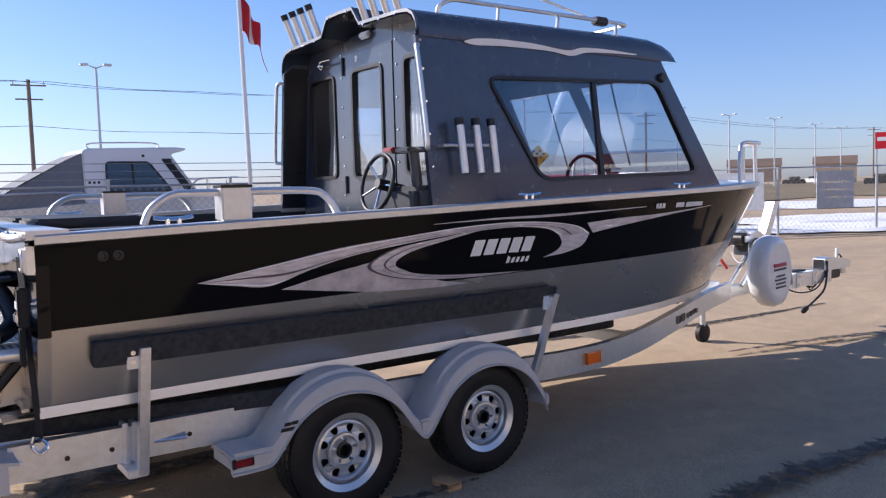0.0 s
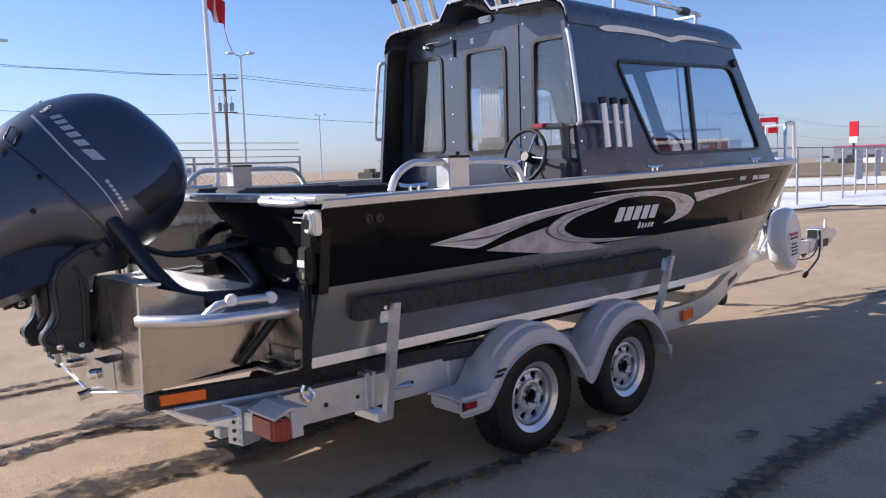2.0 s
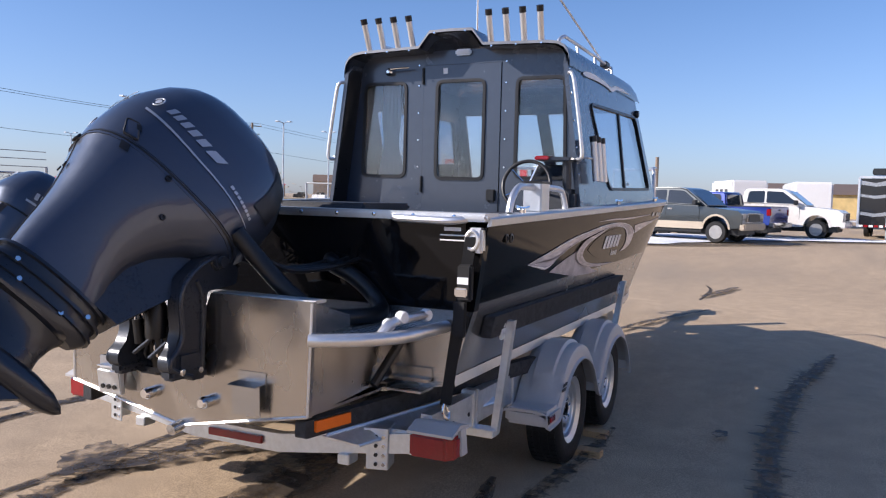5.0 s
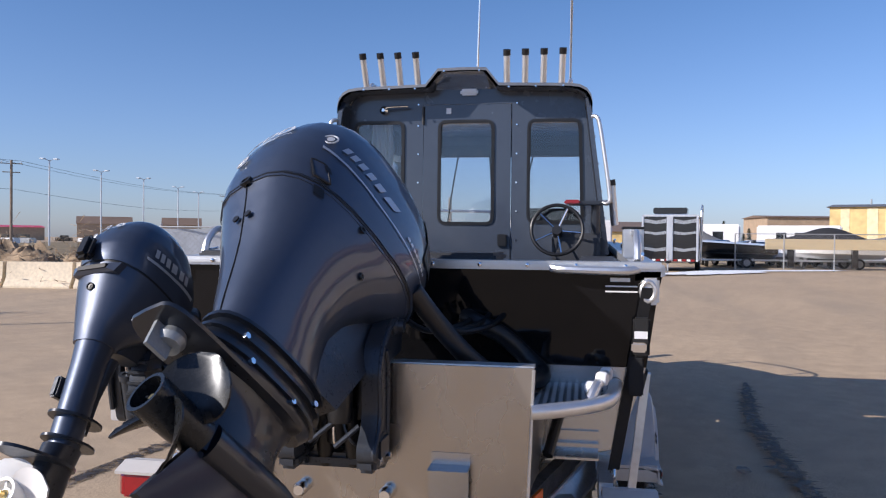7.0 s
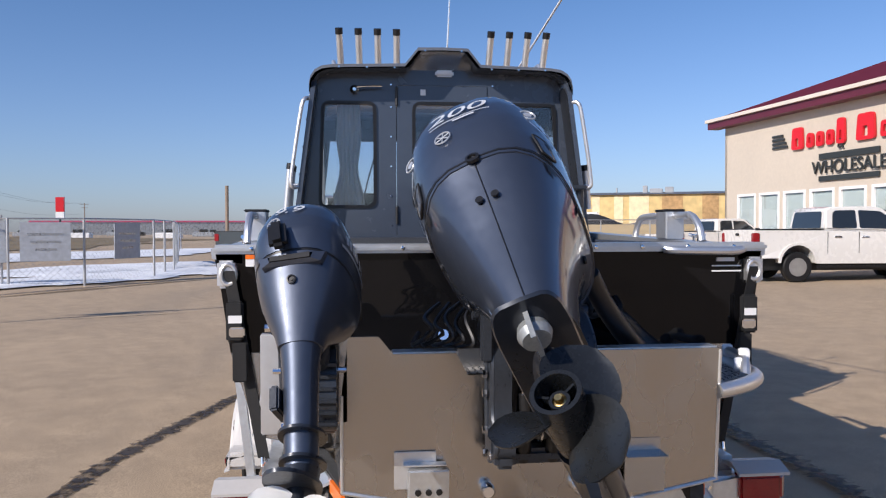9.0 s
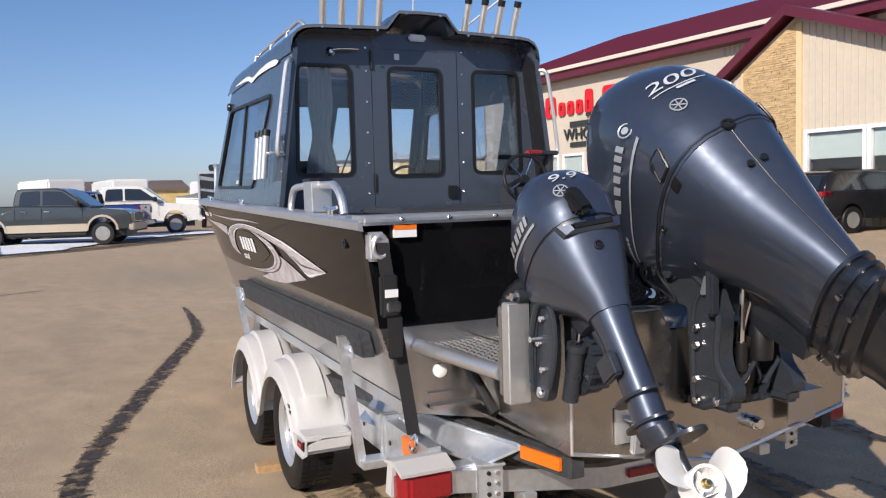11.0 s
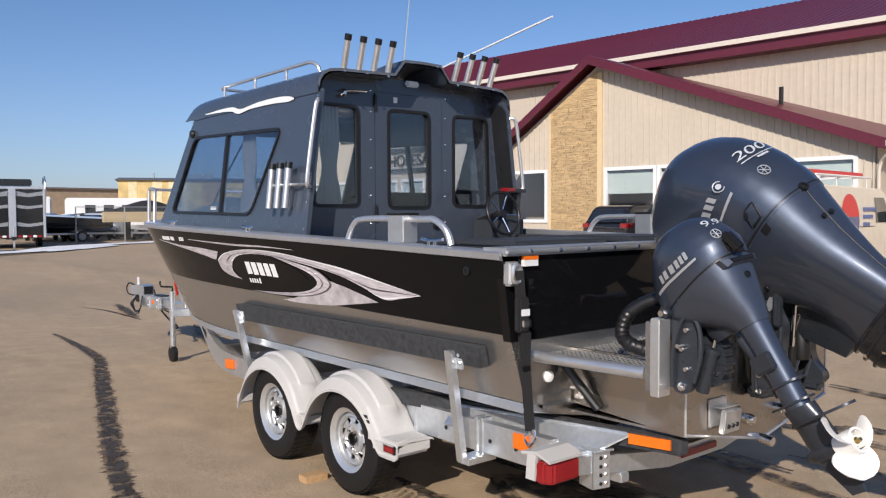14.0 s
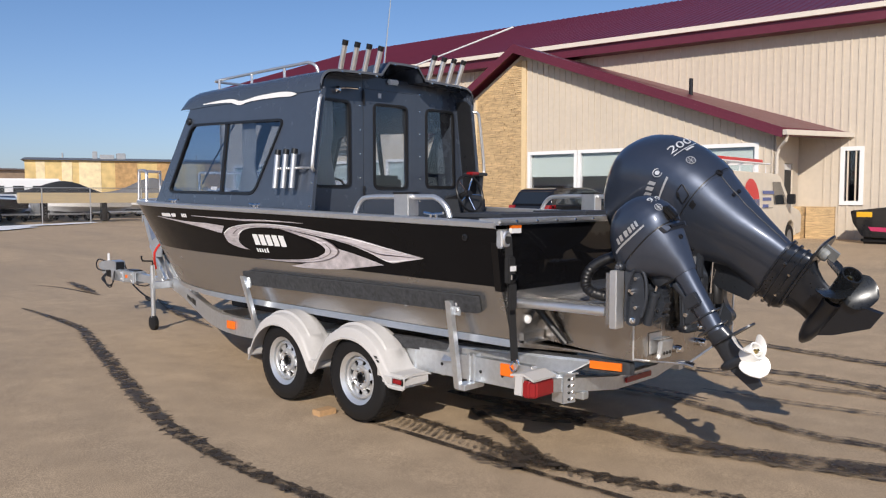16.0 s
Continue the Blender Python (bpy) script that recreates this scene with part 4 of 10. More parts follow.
for poly in (PS, PP, PC):
    xs, ys = [p[0] for p in poly], [p[1] for p in poly]
    for i in range(int((max(xs) - min(xs)) / 0.028)):
        for j in range(int((max(ys) - min(ys)) / 0.028)):
            x, y = min(xs) + 0.03 + 0.028 * i, min(ys) + 0.02 + 0.028 * j
            if poly is PS and (x + 0.30 < 0 and (y + 0.93) < (-0.30 - x) * 0.95):
                continue
            if poly is PC and x < -0.35 and -0.2 < y < 0.3:
                continue
            a = math.pi / 4 if (i + j) % 2 else -math.pi / 4
            c, s = math.cos(a), math.sin(a)
            q = [bm.verts.new((x + c * u - s * v, y + s * u + c * v, 0.9565 if abs(u) > 0.006 else 0.9605)) for u, v in ((-0.0125, 0), (0, -0.0055), (0.0125, 0), (0, 0.0055))]
            bm.faces.new(q)
tagged(part("tread_pattern", bm, LUG, boat, "raised tread lugs"), kind="stuff")
bm = tb([(-0.60, -0.655, 0.955), (-0.57, -0.72, 0.955), (-0.47, -0.85, 0.957), (-0.32, -0.935, 0.957), (0.0, -0.965, 0.957)], 0.028, 12, 5)
part("platform_tube", bm, ALU_BRIGHT, boat, "bright rounded platform edge tube")
bm = tb([(-0.57, 0.885, 0.95), (0.02, 0.935, 0.95)], 0.027, 12)
part("platform_tube", bm, ALU_BRIGHT, boat, "bright rounded platform edge tube")
bm = tb([(-0.40, -0.86, 0.965), (-0.36, -0.88, 1.005), (-0.28, -0.90, 1.020), (-0.12, -0.925, 1.020)], 0.020, 10, 4)
ladder = part("folded_ladder_tube", bm, ALU_BRIGHT, boat, "folded boarding ladder tube")
for x, y, z in ((-0.12, -0.925, 1.020), (-0.30, -0.905, 1.030), (-0.34, -0.865, 1.000)):
    part("ladder_cap", lathe(bmesh.new(), [(0, -0.020), (0.022, -0.020), (0.027, -0.012), (0.027, 0.012), (0.022, 0.020), (0, 0.020)], turn_to((x, y, z), (0.35, 1, 0)), 16), DECAL_WHITE, ladder, "white plastic ladder cap")
# pod details
part("weld_bead", tb([(-0.602, -0.652, 0.648), (-0.602, 0.0, 0.522), (-0.602, 0.642, 0.648)], 0.007, 6), ALU_BRIGHT, pod, "bright weld bead")
for y0, y1, z1 in ((-0.652, -0.667, 1.10), (0.642, 0.642, 0.97)):
    part("weld_bead", tb([(-0.601, y0, 0.648), (-0.601, y1, z1)], 0.006, 6), ALU_BRIGHT, pod, "bright weld bead")
for y in (0.16, -0.155):
    bm = lathe(bmesh.new(), [(0, 0), (0.024, 0), (0.026, 0.015), (0.026, 0.04), (0.018, 0.055), (0, 0.055)], turn_to((-0.60, y, 0.648), (-1, 0, 0)), 16)
    part("drain_plug", bm, CHROME, pod)
bm = bx(-0.612, -0.602, 0.33, 0.47, 0.655, 0.780, 0.002)
box(bm, -0.655, -0.612, 0.30, 0.44, 0.742, 0.746)
part("anode_bracket", bm, ALU_BRIGHT, pod, "thin folded bracket")
tip = Matrix.Translation((-0.648, 0.36, 0.68)) @ Matrix.Rotation(radians(-8), 4, "Y")
zinc = part("zinc_anode", bx(-0.014, 0.014, -0.068, 0.068, -0.055, 0.055, 0.005, m=tip), GALV, pod, "cast zinc anode plate")
for y in (-0.035, 0.0, 0.035):
    part("anode_bolt", lathe(bmesh.new(), [(0, 0), (0.011, 0), (0.011, 0.006), (0, 0.006)], tip @ turn_to((-0.014, y, -0.02), (-1, 0, 0)), 8), TRIM, zinc)
bm = bx(-0.604, -0.602, -0.45, -0.31, 0.70, 0.80)
sheet = Matrix.Translation((-0.640, -0.38, 0.69)) @ Matrix.Rotation(radians(-3), 4, "Y")
box(bm, -0.003, 0.003, -0.07, 0.07, -0.065, 0.065, m=sheet)
box(bm, -0.035, 0.038, -0.07, 0.07, 0.062, 0.066, m=sheet)
part("transducer_bracket", bm, ALU, pod, "thin folded transducer plate")
bm = tb([(-0.60, 0.0, 0.525), (-0.66, 0.0, 0.515)], 0.024, 12)
part("keel_drain", bm, CHROME, pod)
for sg in (-1, 1):
    # small step plates, straps of the tabs, white caps
    bm = bx(-0.03, 0.018, sg * 0.80 - 0.10, sg * 0.80 + 0.10, 0.70, 0.715)
    box(bm, 0.0, 0.018, sg * 0.80 - 0.10, sg * 0.80 + 0.10, 0.70, 0.76)
    tab = part("trim_tab_plate", bm, ALU, boat, "small riveted trim tab plate")
    bm = tb([(0.0, sg * 0.76, 0.90), (-0.08, sg * 0.73, 0.80), (-0.17, sg * 0.70, 0.695)], 0.022, 10)
    part("trim_actuator", bm, TRIM, tab, "black trim actuator")
bm = lathe(bmesh.new(), [(0, 0), (0.026, 0), (0.028, 0.012), (0.018, 0.018), (0, 0.018)], turn_to((0.02, 0.845, 0.843), (-1, 0.2, 0)), 16)
part("white_vent_cap", bm, DECAL_WHITE, boat)
bm = bx(-0.10, 0.02, -0.90, -0.70, 0.665, 0.675)
part("tab_fin", bm, ALU, boat)

# ---- trailer ----
trailer = thing("boat_trailer", (2.0, 0, 0), "galvanised tandem axle boat trailer under the boat", "trailer")


def channel(path, h=0.15, w=0.06, wall_t=0.008, sgn=1):
    """A box beam along a path."""
    rows = []
    path = [Vector(p) for p in path]
    for i, p in enumerate(path):
        a, b = path[max(0, i - 1)], path[min(len(path) - 1, i + 1)]
        d = (b - a).normalized()
        n = Vector((-d.y, d.x, 0)).normalized()
        up = Vector((0, 0, 1))
        rows.append([p + n * u + up * v for u, v in ((-w / 2, 0), (w / 2, 0), (w / 2, h), (-w / 2, h))])
    return loft(bmesh.new(), rows)


for sgn in (-1, 1):
    pth = [(-0.10, sgn * 0.93, 0.425), (1.0, sgn * 0.93, 0.415), (2.6, sgn * 0.93, 0.385), (3.3, sgn * 0.90, 0.37), (3.9, sgn * 0.76, 0.375), (4.6, sgn * 0.53, 0.41), (5.4, sgn * 0.25, 0.455), (6.0, sgn * 0.06, 0.475)]
    pts = smooth_path(pth, 4)
    rail_t = part("frame_rail", channel(pts, 0.155, 0.055), GALV, trailer, "galvanised frame rail", 25)
    for x in (0.12, 0.30, 0.64):
        part("rail_hole", lathe(bmesh.new(), [(0, 0), (0.011, 0), (0.011, 0.004), (0, 0.004)], turn_to((x, sgn * 0.9575, 0.49), (0, sgn, 0)), 10), TRIM, rail_t)
    for x in (0.36, 0.40, 0.90, 2.54, 2.60):
        bm = bx(x - 0.012, x + 0.012, sgn * 0.93 - 0.036, sgn * 0.93 + 0.036, 0.395, 0.595, 0.004)
        part("u_bolt", bm, GALV, rail_t)
    # side bunk and its posts
    bm = prism(bmesh.new(), rounded([(0.22, 0.880), (2.82, 0.862), (2.82, 0.978), (0.22, 0.985)], 0.012, 2), lambda u, v, w: Vector((u, sgn * (side_y(u, v) + 0.006 + w), v)), 0.05)
    part("side_bunk", bm, CARPET, trailer, "dark grey carpeted side bunk")
    for x0, x1, y0, zb, zt in ((0.40, 0.42, 1.005, 0.385, 0.945), (2.63, 2.79, 1.01, 0.36, 0.935)):
        bm = bmesh.new()
        lo, hi = Vector((x0, sgn * 1.055, zb)), Vector((x1, sgn * (side_y(0.4, 0.9) + 0.082), zt))
        d = (hi - lo)
        rows = [[p + Vector((u, sgn * v, 0)) for u, v in ((-0.021, -0.018), (0.021, -0.018), (0.021, 0.018), (-0.021, 0.018))] for p in (lo, lo + d * 0.5, hi)]
        loft(bm, rows)
        post = part("bunk_post", bm, GALV, trailer, "upright galvanised bunk post", 25)
        bm = bx(x1 - 0.07, x1 + 0.02, sgn * (side_y(0.4, 0.9) + 0.052) - 0.006, sgn * (side_y(0.4, 0.9) + 0.052) + 0.006, zt - 0.09, zt + 0.01, 0.003)
        part("post_bracket", bm, GALV, post)
        for dz in (-0.02, -0.06):
            part("bolt", lathe(bmesh.new(), [(0, 0), (0.011, 0), (0.011, 0.008), (0, 0.008)], turn_to((x1 - 0.045, sgn * (side_y(0.4, 0.9) + 0.058), zt + dz), (0, sgn, 0)), 6), CHROME, post)
        part("post_foot", bx(x0 - 0.065, x0 + 0.021, min(sgn * 0.88, sgn * 1.07), max(sgn * 0.88, sgn * 1.07), zb - 0.008, zb + 0.030, 0.004), GALV, post)
    # main bunk under the hull
    bm = bx(0.0, 3.9, sgn * 0.52 - 0.05, sgn * 0.52 + 0.05, 0.53, 0.59, 0.01)
    part("main_bunk", bm, CARPET, trailer, "carpeted main bunk")
    slant = lambda u: 0.585 + 0.235 * (u + 0.56)
    bm = prism(bmesh.new(), rounded([(-0.57, 0.545), (1.2, 0.560), (1.2, 0.640), (-0.57, 0.618)], 0.01, 2), lambda u, v, w: Vector((u, sgn * (slant(u) - 0.01 + w * 0.05), v)), 1.0)
    part("guide_bunk", bm, CARPET, trailer, "black carpeted guide bunk")
    bz, ba = (0.610, -0.325) if sgn > 0 else (0.543, -0.47)
    bm = prism(bmesh.new(), [(ba - 0.02, 0.0), (0.62, 0.0), (0.62, 1.0), (ba + 0.10, 1.0)], lambda u, v, w: Vector((u, sgn * (slant(u) + 0.046 + (0.078 if sgn > 0 else 0.075) * v), bz - 0.008 - (0.085 if sgn > 0 else 0.055) * v + w)), 0.010)
    board = part("guide_board", bm, GALV, trailer, "slanted pale steel guide board")
    part("board_fold", tb([(ba, sgn * (slant(ba) + 0.050), bz), (0.62, sgn * (slant(0.62) + 0.050), bz)], 0.008, 6), GALV, board)
    part("board_fold", tb([(ba + 0.10, sgn * (slant(ba + 0.10) + 0.121), bz - (0.088 if sgn > 0 else 0.057)), (0.62, sgn * (slant(0.62) + 0.121), bz - (0.088 if sgn > 0 else 0.057))], 0.008, 6), GALV, board)
    bm = prism(bmesh.new(), [(-0.525, 0.566), (-0.335, 0.566), (-0.335, 0.612), (-0.525, 0.612)], lambda u, v, w: Vector((u, sgn * (slant(u) + 0.041 + w), v)), 0.012)
    part("marker_lens", bm, ORANGE, trailer, "amber side marker")
    if sgn > 0:
        part("corner_marker", bx(0.03, 0.13, sgn * 0.958, sgn * 0.972, 0.495, 0.570, 0.004), ORANGE, trailer, "amber corner marker")
    part("front_marker", bx(3.22, 3.34, sgn * 0.925, sgn * 0.945, 0.42, 0.49, 0.004, m=Matrix.Translation((0, sgn * 0.012, 0))), ORANGE, trailer, "amber side marker")
    # tail lamp under its pale hood
    bm = loft(bmesh.new(), [[Vector((x, sgn * y, z)) for y, z in ((0.910, 0.536 + dz), (0.930, 0.552 + dz), (1.100, 0.552 + dz), (1.128, 0.538 + dz), (1.138, 0.448), (1.126, 0.444), (1.114, 0.528 + dz), (0.926, 0.538 + dz))] for x, dz in ((-0.172, 0.016), (-0.150, 0.020), (-0.120, 0.016))])
    lamp = part("tail_lamp_housing", bm, FENDER, trailer, "pale grey tail lamp hood", 30)
    part("hood_cap", prism(bmesh.new(), [(-0.252, 0.536), (-0.172, 0.562), (-0.08, 0.548), (-0.08, 0.560), (-0.172, 0.577), (-0.254, 0.548)], lambda u, v, w: Vector((u, sgn * (0.914 + w), v)), 0.212), FENDER, lamp, "", 20)
    bm = loft(bmesh.new(), [[Vector((x, sgn * y, z)) for y, z in ((0.922, 0.436), (o, 0.436), (o, 0.534), (0.922, 0.534))] for x, o in ((-0.248, 1.092), (-0.215, 1.124), (-0.165, 1.126))])
    bmesh.ops.bevel(bm, geom=list(bm.edges), offset=0.010, segments=2, affect="EDGES")
    part("tail_lens", bm, RED, lamp, "red tail lamp lens")
    part("plate_bracket", bx(-0.20, -0.19, min(sgn * 0.90, sgn * 1.05), max(sgn * 0.90, sgn * 1.05), 0.425, 0.45), GALV, lamp)
    part("lamp_arm", bx(-0.15, -0.05, min(sgn * 0.90, sgn * 1.0), max(sgn * 0.90, sgn * 1.0), 0.46, 0.52, 0.004), GALV, lamp)
    for k, (xa, xb) in enumerate(((4.62, 4.70), (4.72, 4.80), (4.84, 4.89), (4.91, 4.96), (4.98, 5.03), (5.05, 5.10))):
        ya, yb, za = 0.53 - (xa - 4.6) * 0.35, 0.53 - (xb - 4.6) * 0.35, 0.458 + (xa - 4.6) * 0.056
        q = Vector((0.33, 0.944, 0)) * 0.0305
        bm = loft(bmesh.new(), [[Vector((x_ + q.x, sgn * (y_ + q.y + d), z_)) for z_ in (za, za + (0.06 if k < 2 else 0.04))] for x_, y_ in ((xa, ya), (xb, yb)) for d in (0.0, 0.002)][:: 1], False, False)
        part("maker_bar", bm, TRIM, rail_t, "dark printed bar")
    # strap down from the corner eye
    strap = thing("tie_down_strap", (0, sgn * 1.08, 1.3), "black webbing tie-down strap with a ratchet buckle", "strap", "transom straps")
    bm = prism(bmesh.new(), [(-0.024, 1.36), (0.024, 1.36), (0.024, 0.60), (-0.024, 0.60)], lambda u, v, w: Vector((-0.03 + u * 0.3 - 0.0 + w + 0.05 * max(0, (1.36 - v) / 0.76), sgn * (1.088 - 0.125 * (1.36 - v) / 0.76 + u), v)), 0.004)
    part("webbing", bm, WEB, strap)
    bm = bx(-0.045, -0.005, sgn * 1.065 - 0.033, sgn * 1.065 + 0.033, 1.08, 1.24, 0.008)
    part("ratchet_body", bm, WEB, strap)
    bm = bx(-0.055, -0.03, sgn * 1.055 - 0.03, sgn * 1.055 + 0.03, 1.10, 1.14, 0.006)
    part("ratchet_handle", bm, CHROME, strap)
    part("strap_label", bx(-0.0485, -0.0455, sgn * 1.062 - 0.026, sgn * 1.062 + 0.026, 1.155, 1.185), DECAL_WHITE, strap, "white sewn label")
    part("strap_tail", bx(-0.040, -0.022, sgn * 1.045 - 0.030, sgn * 1.045 + 0.030, 0.92, 1.08, 0.006), WEB, strap, "folded loose webbing")
    bm = tb([(0.0, sgn * 0.965, 0.61), (-0.01, sgn * 0.965, 0.57), (0.02, sgn * 0.975, 0.535), (0.05, sgn * 0.965, 0.56), (0.03, sgn * 0.955, 0.59)], 0.008, 8, 4)
    part("hook", bm, CHROME, strap)

# rear cross member, bowed with its middle lamp
pth = [(-0.20, 0.93, 0.44), (-0.20, 0.60, 0.39), (-0.22, 0.25, 0.345), (-0.22, -0.25, 0.345), (-0.20, -0.60, 0.39), (-0.20, -0.93, 0.44)]
part("rear_cross_member", channel(pth, 0.085, 0.05), GALV, trailer, "galvanised rear cross member", 25)
part("centre_lamp", bx(-0.262, -0.246, -0.165, 0.150, 0.372, 0.408, 0.004), RED, trailer, "red three-section identification lamp")
for y in (-0.76, 0.76):
    out = 1 if y > 0 else -1
    tw = Matrix.Translation((-0.21, y, 0)) @ Matrix.Rotation(out * radians(-14), 4, "Z") @ Matrix.Translation((0.21, -y, 0))
    bm = bx(-0.245, -0.237, y - 0.05, y + 0.05, 0.350, 0.535, 0.003, m=tw)
    box(bm, -0.245, -0.14, y + out * 0.046 - 0.004, y + out * 0.046 + 0.004, 0.350, 0.535, 0.003, m=tw)
    box(bm, -0.27, -0.14, y - 0.055, y + 0.055, 0.527, 0.537, 0.003, m=tw)
    pl = part("bolted_plate", bm, GALV, trailer, "galvanised bolted angle plate")
    for z in (0.375, 0.415, 0.455, 0.495):
        for dy in (-0.028, 0.006):
            part("bolt", lathe(bmesh.new(), [(0, 0), (0.009, 0), (0.009, 0.006), (0, 0.006)], tw @ turn_to((-0.245, y + dy, z), (-1, 0, 0)), 6), TRIM if dy > 0 else CHROME, pl)
    part("cross_arm", bx(-0.20, -0.13, min(out * 0.70, out * 0.95), max(out * 0.70, out * 0.95), 0.45, 0.525, 0.004), GALV, trailer)
for y in (-0.60, 0.60):
    part("bunk_bracket", bx(-0.25, -0.17, y - 0.03, y + 0.03, 0.345, 0.39, 0.004), GALV, trailer)
for x, z in ((0.9, 0.40), (1.75, 0.33), (2.9, 0.37), (4.0, 0.40)):
    yy = 0.93 if x < 3 else 0.74
    part("cross_member", bx(x - 0.04, x + 0.04, -yy, yy, z, z + 0.08, 0.006), GALV, trailer)
for x in (0.74, 1.02):
    for sgn in (-1, 1):
        part("bunk_stay", tb([(x, sgn * 0.85, 0.40), (x + 0.1, sgn * 0.5, 0.54)], 0.025, 8), GALV, trailer)
part("axle", tb([(1.30, -1.05, 0.30), (1.30, 1.05, 0.30)], 0.035, 12), GALV, trailer)
part("axle", tb([(2.17, -1.05, 0.30), (2.17, 1.05, 0.30)], 0.035, 12), GALV, trailer)
# tongue, winch post, coupler, jack
part("tongue", channel([(5.6, 0, 0.47), (6.6, 0, 0.49), (7.75, 0, 0.52)], 0.10, 0.075), GALV, trailer, "galvanised tongue", 25)
bm = bmesh.new()
for y0, y1 in ((-0.075, -0.063), (0.063, 0.075)):
    box(bm, 7.05, 7.78, y0, y1, 0.475, 0.615, 0.003)
box(bm, 7.05, 7.78, -0.070, 0.070, 0.603, 0.612, 0.003)
sleeve = part("coupler_sleeve", bm, GALV, trailer, "folded galvanised coupler sleeve")
for x in (7.12, 7.42):
    part("sleeve_band", bx(x - 0.012, x + 0.012, -0.082, 0.082, 0.462, 0.624, 0.003), GALV, sleeve)
    for z in (0.50, 0.58):
        for y in (-1, 1):
            part("bolt", lathe(bmesh.new(), [(0, 0), (0.012, 0), (0.012, 0.010), (0, 0.010)], turn_to((x + 0.05, y * 0.075, z), (0, y, 0)), 6), CHROME, sleeve)
part("reflector", bx(7.28, 7.34, 0.076, 0.080, 0.53, 0.57), ORANGE, sleeve, "small amber reflector")
part("step_pad", bx(7.10, 7.34, -0.05, 0.05, 0.625, 0.640, 0.004), TRIM, sleeve)
bm = prism(bmesh.new(), rounded([(7.66, 0.595), (7.66, 0.725), (7.80, 0.735), (8.12, 0.700), (8.20, 0.660), (8.16, 0.600)], 0.015, 2), lambda u, v, w: Vector((u, -0.065 + w, v)), 0.13)
coupler = part("coupler", bm, GALV, trailer, "pale grey surge brake coupler box")
part("box_mouth", bx(7.652, 7.662, -0.055, 0.055, 0.605, 0.715), TRIM, coupler)
part("coupler_latch", bx(8.00, 8.03, -0.012, 0.012, 0.70, 0.815, 0.004), WHITE_PAINT, coupler, "white latch lever")
part("ball_socket", lathe(bmesh.new(), [(0, 0), (0.050, 0), (0.056, 0.03), (0.05, 0.09), (0.03, 0.11), (0, 0.11)], Matrix.Translation((8.10, 0, 0.535)), 18), GALV, coupler)
part("brake_reservoir", bx(7.78, 8.0, -0.055, 0.055, 0.50, 0.60, 0.012), TRIM, trailer, "black brake cylinder")
for k in range(4):
    part("brake_wire", tb([(7.66, 0.08, 0.60), (7.60 + 0.03 * k, 0.12, 0.47 - 0.03 * k), (7.74 + 0.05 * k, 0.13, 0.40 + 0.015 * k), (7.90 + 0.03 * k, 0.11, 0.49), (7.84, 0.07, 0.60)], 0.007, 6, 5), TRIM, trailer, "looped black trailer wire")
part("brake_wire", tb([(8.02, 0.03, 0.70), (8.18, 0.06, 0.73), (8.26, 0.07, 0.66), (8.20, 0.07, 0.59), (8.02, 0.06, 0.58)], 0.009, 6, 5), TRIM, trailer)
part("brake_wire", tb([(6.95, -0.09, 0.47), (7.15, -0.10, 0.42), (7.45, -0.10, 0.44), (7.70, -0.08, 0.60)], 0.008, 6, 5), TRIM, trailer)
plug_lead = part("plug_lead", tb([(7.70, -0.07, 0.70), (7.64, -0.10, 0.55), (7.56, -0.12, 0.42), (7.40, -0.13, 0.34), (7.20, -0.14, 0.27)], 0.011, 8, 5), TRIM, trailer, "hanging black plug lead")
part("lead_plug", lathe(bmesh.new(), [(0, 0), (0.026, 0), (0.026, 0.07), (0.014, 0.09), (0, 0.09)], turn_to((7.19, -0.14, 0.262), (-0.8, -0.05, -0.3)), 12), TRIM, plug_lead)
lo, hi = Vector((6.42, 0, 0.55)), Vector((6.82, 0, 1.36))
bm = loft(bmesh.new(), [[p + Vector((u, v, 0)) for u, v in ((-0.045, -0.045), (0.045, -0.045), (0.045, 0.045), (-0.045, 0.045))] for p in (lo, hi)])
wp = part("winch_post", bm, GALV, trailer, "slanted galvanised winch post", 25)
part("post_cap", bx(6.77, 6.87, -0.05, 0.05, 1.352, 1.372, 0.006), TRIM, wp)
for y in (-0.06, 0.06):
    part("post_brace", tb([(6.20, y, 0.58), (6.62, y, 0.98)], 0.022, 8), GALV, wp)
for y in (-0.085, 0.075):
    part("winch_cheek", prism(bmesh.new(), rounded([(6.28, 0.86), (6.52, 0.84), (6.58, 1.02), (6.44, 1.10), (6.30, 1.05)], 0.04, 3), lambda u, v, w: Vector((u, y + w, v)), 0.010), GALV, wp, "galvanised winch cheek")
drum = lathe(bmesh.new(), [(0, -0.06), (0.085, -0.06), (0.085, 0.06), (0, 0.06)], turn_to((6.40, 0, 0.965), (0, 1, 0)), 20)
part("winch_drum", drum, WEB, wp, "black webbing on the winch drum")
part("winch_gear", lathe(bmesh.new(), [(0, 0), (0.055, 0), (0.060, 0.02), (0.045, 0.04), (0, 0.04)], turn_to((6.40, -0.09, 0.965), (0, -1, 0)), 20), TRIM, wp)
part("bow_roller", tb([(6.24, -0.07, 1.02), (6.24, 0.07, 1.02)], 0.060, 16), TRIM, wp, "black bow roller")
part("roller_arm", bx(6.22, 6.60, -0.09, -0.078, 0.99, 1.05, 0.004), GALV, wp)
